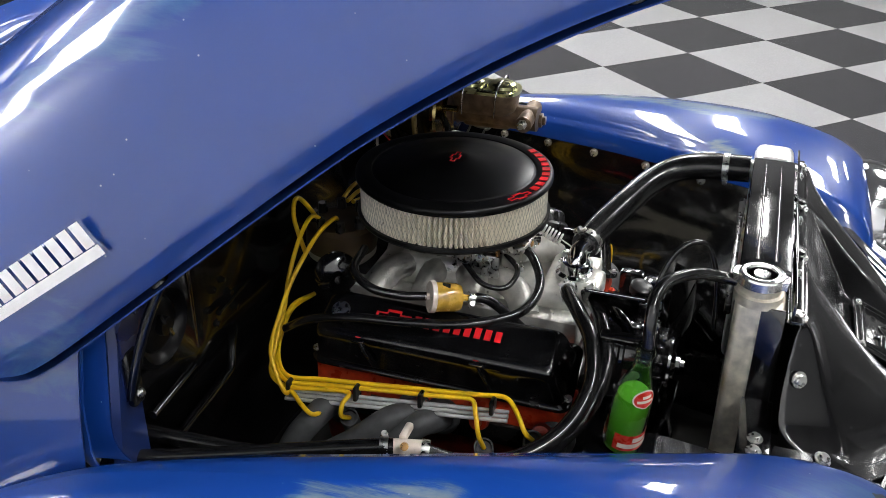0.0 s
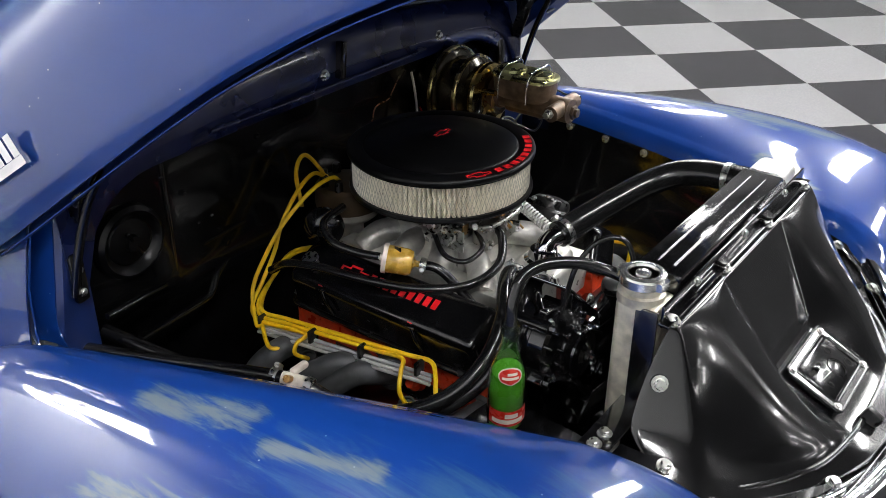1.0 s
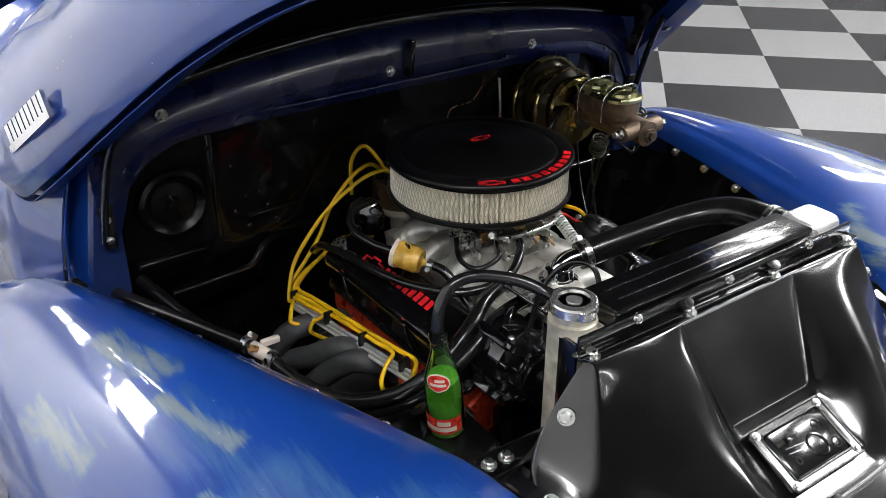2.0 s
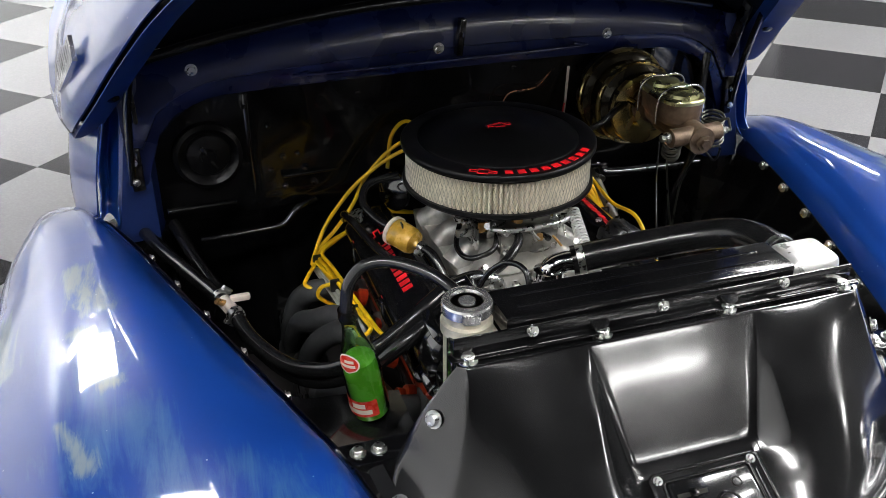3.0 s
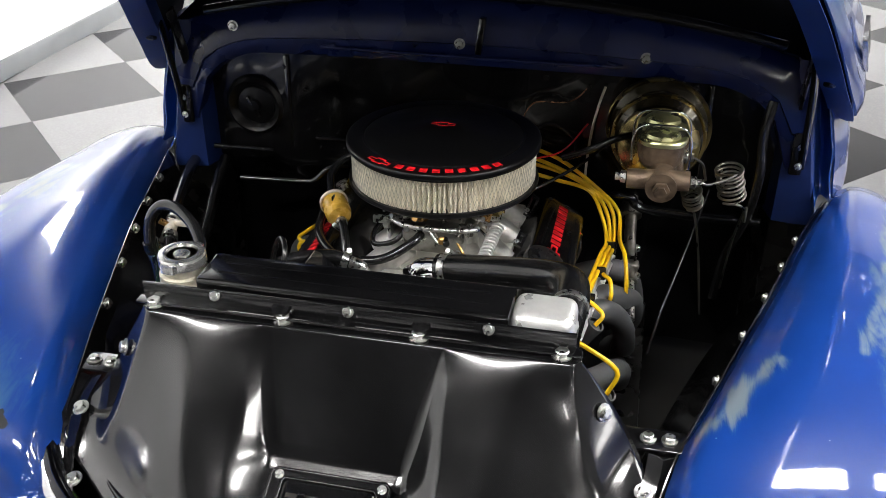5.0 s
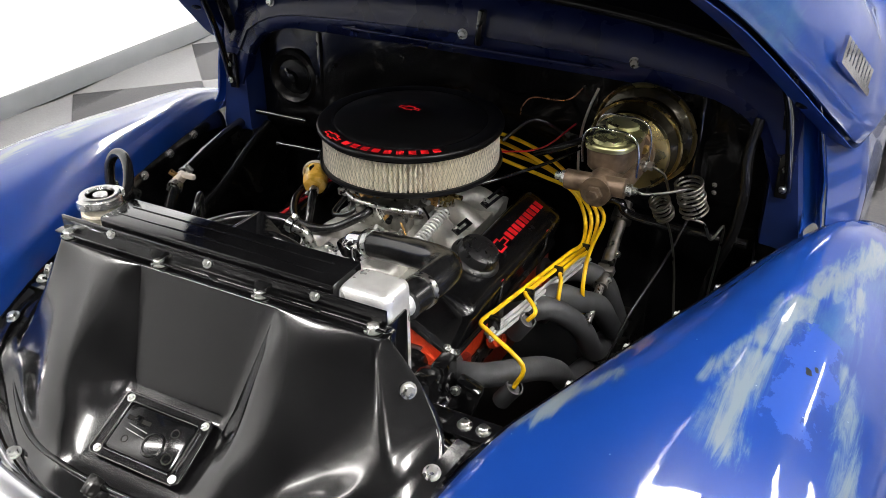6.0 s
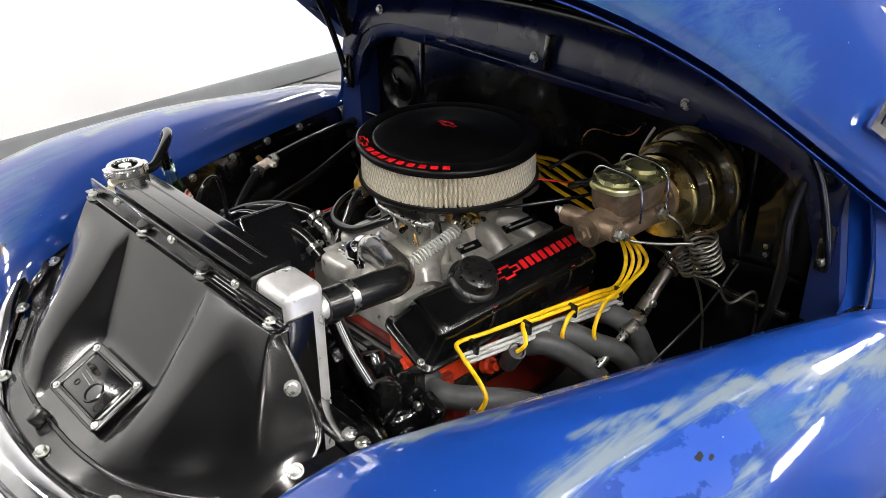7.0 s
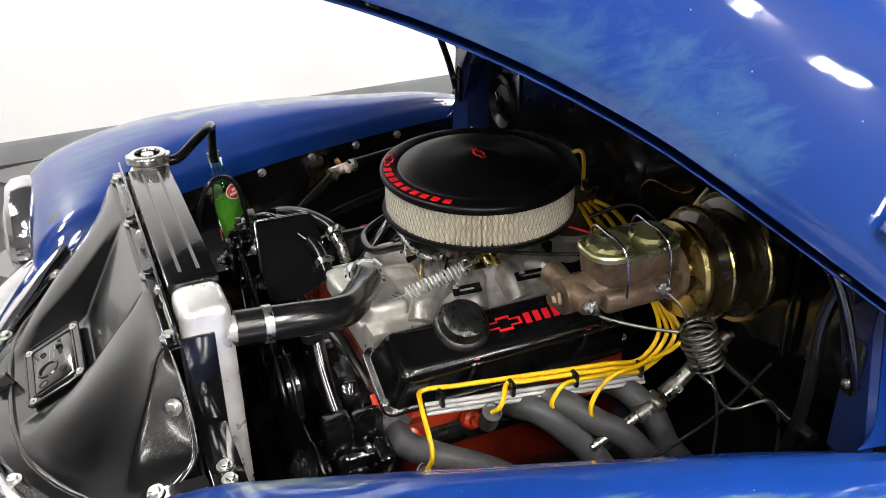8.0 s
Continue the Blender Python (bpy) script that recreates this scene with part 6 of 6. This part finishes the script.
hose("heater_hose", [(-0.592, 0.29, 0.753), (-0.565, 0.17, 0.735), (-0.53, 0.04, 0.715), (-0.49, -0.12, 0.70), (-0.43, -0.24, 0.705), (-0.36, -0.315, 0.755), (-0.29, -0.338, 0.812), (-0.215, -0.318, 0.842), (-0.12, -0.285, 0.83), (-0.06, -0.28, 0.80)], 0.0125, "black heater hose beside another along the fender", (0.97,))
hv = thing("heater_valve", (-0.53, -0.1, 0.78), "small brass and plastic heater valve with steel clamps", "valve")
part("body", tube([(-0.537, -0.078, 0.784), (-0.523, -0.122, 0.782)], 0.012, 12, 2), LABEL_WHITE, hv)
part("stem", tube([(-0.53, -0.1, 0.786), (-0.548, -0.106, 0.80)], 0.006, 10, 2), BRASS, hv)
part("lever", box((-0.508, -0.094, 0.792), (0.034, 0.012, 0.012), 0.004), LABEL_WHITE, hv)
clamp(hv, (-0.538, -0.072, 0.784), (-0.3, 1, 0), 0.0128)
clamp(hv, (-0.521, -0.126, 0.779), (0.3, -1, -0.2), 0.0128)
hose("fuel_hose", [(-0.018, -0.118, 0.854), (-0.03, -0.155, 0.842), (-0.085, -0.185, 0.815), (-0.165, -0.172, 0.805), (-0.225, -0.10, 0.803), (-0.252, 0.0, 0.800), (-0.262, 0.09, 0.797), (-0.266, 0.17, 0.780), (-0.255, 0.23, 0.74)], 0.0082, "black fuel hose looped over the valve cover", ())
hose("fuel_hose", [(-0.222, -0.022, 0.839), (-0.240, 0.018, 0.843), (-0.252, 0.065, 0.855), (-0.230, 0.105, 0.872), (-0.17, 0.110, 0.880)], 0.0075, "short black fuel hose to the filter", ())
hose("fuel_hose", [(-0.186, -0.086, 0.829), (-0.172, -0.115, 0.822), (-0.160, -0.15, 0.79), (-0.15, -0.20, 0.74)], 0.0085, "black fuel hose below the filter", (0.06,))
hose("vacuum_hose", [(-0.05, -0.11, 0.85), (-0.07, -0.14, 0.83), (-0.11, -0.13, 0.815), (-0.12, -0.09, 0.82), (-0.10, -0.05, 0.845)], 0.005, "thin black vacuum hose at the carburettor", ())
hose("vacuum_hose", [(0.20, 0.12, 0.905), (0.25, 0.10, 0.935), (0.29, 0.12, 0.95), (0.335, 0.15, 0.955)], 0.007, "black vacuum hose to the brake booster", ())
hose("lower_radiator_hose", [(0.09, -0.34, 0.56), (0.17, -0.40, 0.60), (0.25, -0.43, 0.63), (0.31, -0.44, 0.60), (0.30, -0.50, 0.54)], 0.022, "thick black lower radiator hose", ())

ff = thing("fuel_filter", (-0.2, -0.06, 0.81), "amber plastic fuel filter with a pale end cap", "fuel filter")
ax = Vector((0.040, -0.066, -0.012)).normalized()
part("bowl", lathe([(0.0, 0.0), (0.024, 0.001), (0.0255, 0.004), (0.0245, 0.044), (0.021, 0.052), (0.008, 0.055), (0.0055, 0.06), (0.0055, 0.075), (0, 0.075)], 28, (-0.220, -0.028, 0.838), ax), AMBER, ff)
part("end_cap", lathe([(0.0, -0.008), (0.006, -0.008), (0.006, 0.0), (0.027, 0.0), (0.0275, 0.008), (0.025, 0.008)], 28, (-0.2205, -0.027, 0.8385), ax), LABEL_WHITE, ff)
part("mark", box(Vector((-0.220, -0.028, 0.838)) + ax * 0.026 + Vector((-0.004, -0.004, 0.0235)), (0.003, 0.014, 0.012), 0.001), PLASTIC, ff)

# ---- brakes ----
bb = thing("brake_booster", (0.377, 0.25, 0.83), "gold zinc-plated round brake booster on the firewall", "brake booster")
ax = Vector((0.01, -1, 0.035)).normalized()
BC = (0.374, 0.248, 0.932)
# shell colour holds the shadow of the gaps between the gold rims
part("shell", lathe([(0.06, -0.05), (0.088, -0.045), (0.095, -0.02), (0.099, -0.004), (0.099, 0.004), (0.090, 0.010), (0.080, 0.014), (0.078, 0.048), (0.085, 0.056), (0.085, 0.064), (0.076, 0.070), (0.070, 0.074), (0.070, 0.088), (0.072, 0.092), (0.0, 0.094)], 64, BC, ax), ZINC_SHADED, bb, "stepped shell darkened for its shadowed gaps", 30)
for r, z, w in ((0.1005, 0.002, 0.0060), (0.0880, 0.060, 0.0055)):
    part("rim", lathe([(r - 0.004, z - w), (r + 0.001, z - w), (r + 0.003, z - w * 0.5), (r + 0.003, z + w * 0.5), (r + 0.001, z + w), (r - 0.004, z + w * 0.9), (r - 0.008, z + w * 0.4)], 72, BC, ax, False), ZINC, bb, "bright gold rolled rim")
part("front_cover", lathe([(0.070, 0.086), (0.076, 0.090), (0.078, 0.097), (0.075, 0.103), (0.060, 0.108), (0.046, 0.111), (0.040, 0.112), (0.036, 0.13), (0.0, 0.132)], 64, BC, ax, False), ZINC, bb, "gold front cover")
for a in (0.6, 2.5):
    part("stud", tube([Vector((0.374 + 0.05 * math.cos(a), 0.142, 0.932 + 0.05 * math.sin(a))), Vector((0.374 + 0.05 * math.cos(a), 0.105, 0.933 + 0.05 * math.sin(a)))], 0.007, 8, 2), ZINC, bb)
mc = thing("master_cylinder", (0.38, 0.02, 0.93), "rusty brown cast master cylinder with gold lid and wire bails", "master cylinder")
oval = lambda w, l, n=28: [((w / 2) * math.copysign(abs(math.cos(t)) ** 0.7, math.cos(t)), (l / 2) * math.copysign(abs(math.sin(t)) ** 0.55, math.sin(t))) for t in (2 * math.pi * k / n for k in range(n))]


def stack(levels, c, n=28):
    bm = bmesh.new()
    rings = [[bm.verts.new((c[0] + x, c[1] + y, z)) for x, y in oval(w, l, n)] for z, w, l in levels]
    for a, b in zip(rings, rings[1:]):
        for k in range(n):
            bm.faces.new((a[k], a[(k + 1) % n], b[(k + 1) % n], b[k]))
    bm.faces.new(rings[0][::-1])
    bm.faces.new(rings[-1])
    return bm


C = (0.378, 0.056)
part("reservoir", stack([(0.952, 0.066, 0.120), (0.962, 0.078, 0.140), (0.985, 0.082, 0.146), (0.999, 0.084, 0.148)], C), IRON, mc, "rust-brown cast reservoir")
lid = part("lid", stack([(0.9995, 0.090, 0.154), (1.006, 0.090, 0.154), (1.009, 0.086, 0.150), (1.0095, 0.078, 0.142)], C), LID_ZINC, mc, "gold zinc-plated lid")
for y in (0.020, 0.092):
    part("dome", lathe([(0.033, 0.0), (0.031, 0.006), (0.024, 0.010), (0.0, 0.012)], 28, (C[0], y, 1.0095)), LID_ZINC, lid)
part("bore", merge(tube([(0.383, 0.125, 0.945), (0.383, -0.06, 0.943)], 0.027, 20, 2), lathe([(0.047, 0), (0.047, 0.012), (0.03, 0.016), (0, 0.016)], 28, (0.383, 0.132, 0.945), (0, -1, 0)), tube([(0.324, -0.042, 0.949), (0.430, -0.040, 0.952)], 0.0175, 16, 2), box((0.392, 0.05, 0.932), (0.06, 0.11, 0.035), 0.012, None, 3)), IRON, mc, "rust-brown cast bore", 45)
part("front_plug", lathe([(0.016, 0), (0.016, 0.006), (0.010, 0.007), (0.010, 0.013), (0, 0.013)], 6, (0.383, -0.064, 0.942), (0, -1, 0)), IRON, mc)
for x in (0.322, 0.432):
    part("fitting", lathe([(0.011, 0), (0.011, 0.008), (0.007, 0.010), (0.007, 0.018), (0, 0.018)], 6, (x, -0.041, 0.951), (1 if x > 0.4 else -1, 0, 0)), STEEL, mc)
part("fitting", lathe([(0.013, 0), (0.013, 0.010), (0.008, 0.012), (0.008, 0.022), (0, 0.022)], 6, (0.418, 0.09, 0.942), (1, -0.1, 0)), STEEL, mc)
for y in (0.020, 0.092):
    part("bail", tube([(0.329, y + 0.004, 0.955), (0.327, y + 0.002, 0.99), (0.333, y, 1.014), (0.350, y - 0.003, 1.0265), (0.378, y - 0.004, 1.0268), (0.405, y - 0.003, 1.0265), (0.423, y, 1.014), (0.429, y + 0.002, 0.99), (0.428, y + 0.004, 0.945)], 0.0022, 12, 5), CHROME, mc, "bright wire bail")


def brake_line(pts, turns=None, rest=()):
    b = thing("brake_line", pts[0], "coiled steel brake line from the master cylinder", "brake line", "brake lines")
    line = spline(pts, 8)
    if turns:
        a, e, r, n = turns
        a, e = Vector(a), Vector(e)
        d = (e - a).normalized()
        s = d.orthogonal().normalized()
        u = d.cross(s)
        k = n * 20
        coil = [a.lerp(e, i / k) + r * (1 + 0.05 * math.sin(i * 0.11)) * (s * math.cos(2 * math.pi * i / 20) + u * math.sin(2 * math.pi * i / 20)) for i in range(k + 1)]
        part("pipe", tube(line + coil[:1], 0.0024, 12, 1, False), BRIGHT, b)
        part("coil", tube(coil, 0.0024, 12, 1, False), BRIGHT, b, "bright wound coil")
        line = spline([coil[-1], *rest], 8)
    part("pipe", tube(line, 0.0024, 12, 1, False), BRIGHT, b)


BRIGHT = surface("steel_pipe", (0.20, 0.20, 0.175), 0.36, 1.0, 0, 0.15, 40, 200, 0.0)
brake_line([(0.448, -0.040, 0.952), (0.462, -0.034, 0.946), (0.490, 0.01, 0.936), (0.515, 0.05, 0.932)], ((0.505, 0.092, 0.924), (0.520, 0.106, 0.862), 0.0235, 7), [(0.54, 0.10, 0.845), (0.552, 0.13, 0.80), (0.56, 0.2, 0.795), (0.55, 0.24, 0.70), (0.54, 0.24, 0.58)])
brake_line([(0.438, 0.088, 0.942), (0.458, 0.10, 0.925), (0.468, 0.11, 0.89)], ((0.446, 0.135, 0.856), (0.456, 0.156, 0.814), 0.018, 5), [(0.46, 0.17, 0.79), (0.48, 0.18, 0.70), (0.50, 0.16, 0.56)])

DARK_STEEL = surface("oily_steel", (0.22, 0.21, 0.19), 0.35, 0.9, 0, 0.4, 50, 200, 0.2)
st = thing("steering_shaft", (0.34, 0.15, 0.62), "bare steel steering shaft with universal joint", "steering shaft")
part("shaft", tube([(0.360, 0.030, 0.612), (0.352, 0.125, 0.643)], 0.0085, 12, 2), STEEL, st)
part("joint", merge(tube([(0.352, 0.122, 0.642), (0.349, 0.150, 0.652)], 0.0150, 14, 2), tube([(0.346, 0.178, 0.664), (0.344, 0.207, 0.680)], 0.0150, 14, 2), box((0.348, 0.164, 0.658), (0.036, 0.020, 0.022), 0.005, Matrix.Rotation(0.45, 3, "X")), tube([(0.330, 0.164, 0.664), (0.366, 0.164, 0.654)], 0.007, 8, 2)), DARK_STEEL, st, "dark steel universal joint")
part("column", merge(tube([(0.344, 0.205, 0.679), (0.342, 0.232, 0.700), (0.338, 0.31, 0.75)], 0.0125, 16, 3), lathe([(0.022, 0), (0.022, 0.03), (0.014, 0.034)], 20, (0.340, 0.262, 0.722), (0, 0.8, 0.55))), DARK_STEEL, st)
for p in ((0.364, 0.135, 0.652), (0.360, 0.196, 0.682)):
    bolt(st, p, (0.9, -0.3, 0.4), 0.75)

# ---- overflow bottle ----
BT, BB = Vector((-0.390, -0.403, 0.934)), Vector((-0.356, -0.380, 0.730))


def bottle():
    d = (BT - BB).normalized()
    L = (BT - BB).length
    k = L / 0.205
    out = [(0.0, 0.0), (0.026, 0.0), (0.0285, 0.004), (0.0292, 0.02), (0.0285, 0.06), (0.0292, 0.085), (0.0285, 0.10), (0.025, 0.12), (0.0195, 0.14), (0.0145, 0.158), (0.0125, 0.172), (0.0122, 0.186), (0.0140, 0.189), (0.0140, 0.195), (0.0125, 0.198), (0.0130, 0.205)]
    inn = [(0.0105, 0.205), (0.0100, 0.186), (0.0102, 0.172), (0.0122, 0.158), (0.0172, 0.14), (0.0226, 0.12), (0.0262, 0.10), (0.0268, 0.085), (0.0262, 0.06), (0.0268, 0.02), (0.025, 0.006), (0.0, 0.004)]
    b = thing("glass_bottle", BB, "green glass soda bottle half full of bright green coolant", "bottle")
    part("glass", lathe([(r, z * k) for r, z in out + inn], 40, BB, d, False), GREEN_GLASS, b, "clear green glass", 60)
    liq = [(0.0, 0.0045), (0.0245, 0.0065), (0.0263, 0.02), (0.0257, 0.06), (0.0263, 0.085), (0.0257, 0.10), (0.0235, 0.113), (0.0, 0.113)]
    part("coolant", lathe([(r, z * k) for r, z in liq], 36, BB, d), GREEN_LIQ, b, "bright green coolant", 60)
    rot = aim(d)

    def patch(name, z0, z1, a0, a1, mat, off, r_of, parent, lab=""):
        rows = []
        for i in range(9):
            z = z0 + (z1 - z0) * i / 8
            rows.append([Matrix.Translation(BB) @ rot @ Vector(((r_of(z) + off) * math.cos(a), (r_of(z) + off) * math.sin(a), z * k)) for a in (a0 + (a1 - a0) * j / 12 for j in range(13))])
        return part(name, sheet(rows), mat, parent, lab)

    rad = lambda z: at_y([(z_, r_) for r_, z_ in out[2:]], z)[0]

    def oval_patch(name, zc, h, ac, wa, mat, off, parent):
        rows = []
        for i in range(9):
            f = -1 + 2 * i / 8
            s = math.sqrt(max(0.02, 1 - f * f))
            z = zc + f * h
            rows.append([Matrix.Translation(BB) @ rot @ Vector(((rad(z) + off) * math.cos(a), (rad(z) + off) * math.sin(a), z * k)) for a in (ac + wa * s * (-1 + 2 * j / 10) for j in range(11))])
        return part(name, sheet(rows), mat, parent)
    inv = rot.to_3x3().inverted()

    def ang(v):
        w = inv @ Vector(v)
        return math.atan2(w.y, w.x)
    for v in ((-0.75, -0.65, 0), (0.75, 0.65, 0)):
        a = ang(v)
        lb = oval_patch("neck_label", 0.122, 0.015, a, 0.75, LABEL_WHITE, 0.0006, b)
        oval_patch("label_field", 0.122, 0.013, a, 0.66, LABEL_RED, 0.0010, lb)
        for dz, da, wa in ((0.004, 0.12, 0.3), (-0.003, 0.0, 0.48)):
            patch("label_bar", 0.122 + dz - 0.0022, 0.122 + dz + 0.0022, a + da - wa, a + da + wa, LABEL_WHITE, 0.0014, rad, lb)
    for v in ((-0.75, -0.65, 0), (0.75, 0.65, 0)):
        a = ang(v)
        lb = patch("body_label", 0.018, 0.050, a - 1.15, a + 1.15, LABEL_RED, 0.0006, rad, b)
        for dz, da, wa in ((0.041, 0.15, 0.35), (0.029, -0.05, 0.85)):
            patch("label_bar", dz - 0.005, dz + 0.004, a + da - wa, a + da + wa, LABEL_WHITE, 0.0010, rad, lb)
    return b


bottle()
hose("overflow_hose", [BT - Vector((0, 0, 0.02)), BT + Vector((0.0, 0.0, 0.008)), (-0.383, -0.402, 0.975), (-0.362, -0.404, 0.999), (-0.328, -0.418, 1.006), (-0.288, -0.450, 1.001), (-0.262, -0.482, 0.988), (-0.258, -0.505, 0.984)], 0.0088, "black overflow hose from the radiator neck into the bottle")
tray = part("bottle_shelf", sheet([[(-0.30, -0.56, 0.70), (-0.36, -0.56, 0.712), (-0.43, -0.56, 0.74), (-0.455, -0.56, 0.79)], [(-0.30, -0.45, 0.712), (-0.36, -0.45, 0.722), (-0.44, -0.45, 0.742), (-0.48, -0.45, 0.79)], [(-0.30, -0.33, 0.716), (-0.36, -0.33, 0.726), (-0.45, -0.33, 0.735), (-0.51, -0.33, 0.77)]], 0.003), BLACK, TRUCK, "gloss black front shelf of the inner fender")

# ---- small wiring ----
wr = thing("wiring", (0.24, 0.25, 0.9), "thin loose wires along the firewall", "wiring")
part("white_cable", tube([(0.262, 0.285, 0.995), (0.252, 0.268, 0.96), (0.243, 0.255, 0.91), (0.238, 0.26, 0.85), (0.235, 0.28, 0.78)], 0.0028, 8, 6), LABEL_WHITE, wr, "white cable")
part("copper_wire", tube([(0.10, 0.27, 0.915), (0.105, 0.268, 0.935), (0.125, 0.275, 0.955), (0.18, 0.285, 0.955), (0.205, 0.295, 0.962), (0.225, 0.295, 0.985)], 0.0014, 6, 6), COPPER, wr, "bare copper wire")
part("red_wire", tube([(0.12, 0.10, 0.90), (0.19, 0.17, 0.895), (0.235, 0.24, 0.93)], 0.0018, 6, 6), RED_INK, wr, "red wire")
part("harness", tube([(0.585, 0.262, 1.0), (0.575, 0.25, 0.93), (0.58, 0.245, 0.85), (0.57, 0.25, 0.75), (0.54, 0.26, 0.65), (0.53, 0.25, 0.55)], 0.011, 10, 6), RUBBER, wr, "black taped harness")
part("wire", tube([(0.49, 0.26, 0.80), (0.46, 0.2, 0.70), (0.42, 0.1, 0.60), (0.40, 0.05, 0.52)], 0.003, 6, 6), RUBBER, wr)
part("wire", tube([(0.11, 0.16, 0.90), (0.15, 0.22, 0.93), (0.20, 0.25, 0.90), (0.22, 0.26, 0.84)], 0.004, 6, 6), RUBBER, wr)
part("yellow_wire", tube([(-0.06, 0.25, 0.86), (-0.10, 0.27, 0.92), (-0.14, 0.26, 0.90), (-0.16, 0.23, 0.84)], 0.0042, 8, 6), YELLOW, wr)
part("yellow_wire", tube([(0.42, -0.28, 0.52), (0.45, -0.22, 0.54), (0.47, -0.16, 0.56)], 0.004, 6, 6), YELLOW, wr)
part("conduit", tube([(-0.205, -0.385, 0.85), (-0.19, -0.395, 0.93), (-0.165, -0.42, 0.975), (-0.145, -0.455, 0.975), (-0.150, -0.478, 0.92), (-0.165, -0.485, 0.84)], 0.0042, 12, 6), RUBBER, wr, "ribbed black conduit loop behind the radiator")


# ---- floor tiles ----
def tiles():
    """Chequered tiles laid on the slant to the truck: the nearest are pieces of their own."""
    e = 0.6175
    h = e / 2 - 0.0008
    th = radians(45.75)
    ca, sa = math.cos(th), math.sin(th)

    def tile_mesh(name, mat):
        bm = bmesh.new()
        bmesh.ops.create_cube(bm, size=1, matrix=Matrix.Translation((0, 0, 0.004)) @ Matrix.Rotation(th, 4, "Z") @ Matrix.Diagonal((2 * h, 2 * h, 0.012, 1)))
        return mesh_of(name, bm, mat)
    md, ml = tile_mesh("dark_tile", VINYL_DARK), tile_mesh("light_tile", VINYL_LIGHT)
    rest = {0: bmesh.new(), 1: bmesh.new()}
    cells = []
    for i in range(-36, 26):
        for j in range(-36, 26):
            # vertices of the grid stand at whole steps along the two slanted axes
            u, v = (i + 0.5 - 0.378) * e, (j + 0.5 + 0.022) * e
            x, y = ca * u - sa * v, sa * u + ca * v
            if XL + 0.05 < x + 0.42 and x - 0.42 < XR and YF < y + 0.42 and y - 0.42 < YB:
                cells.append(((x - 1.6) ** 2 + (y - 1.6) ** 2, x, y, (i + j + 1) % 2))
    cells.sort()
    z = FLOOR_Z - 0.0085
    for n, (_, x, y, c) in enumerate(cells):
        clipped = x - 0.43 < XL or x + 0.43 > XR or y - 0.43 < YF or y + 0.43 > YB
        if n < 300 and not clipped:
            ob = new("dark_tile" if c == 0 else "light_tile", md if c == 0 else ml)
            ob.parent = FLOOR
            ob.matrix_basis = Matrix.Translation((x, y, z))
        else:
            bm = rest[c]
            r = h * math.sqrt(2)
            pts = [(max(XL, min(XR, x + dx * r)), max(YF, min(YB, y + dy * r))) for dx, dy in ((math.cos(th + a), math.sin(th + a)) for a in (math.pi / 4, 3 * math.pi / 4, 5 * math.pi / 4, 7 * math.pi / 4))]
            bm.faces.new([bm.verts.new((px_, py_, FLOOR_Z + 0.0015)) for px_, py_ in pts])
    for c, name in ((0, "dark_tiles"), (1, "light_tiles")):
        ob = new(name, mesh_of(name, rest[c], VINYL_DARK if c == 0 else VINYL_LIGHT))
        ob.parent = FLOOR
        tagged(ob, kind="stuff")


tiles()
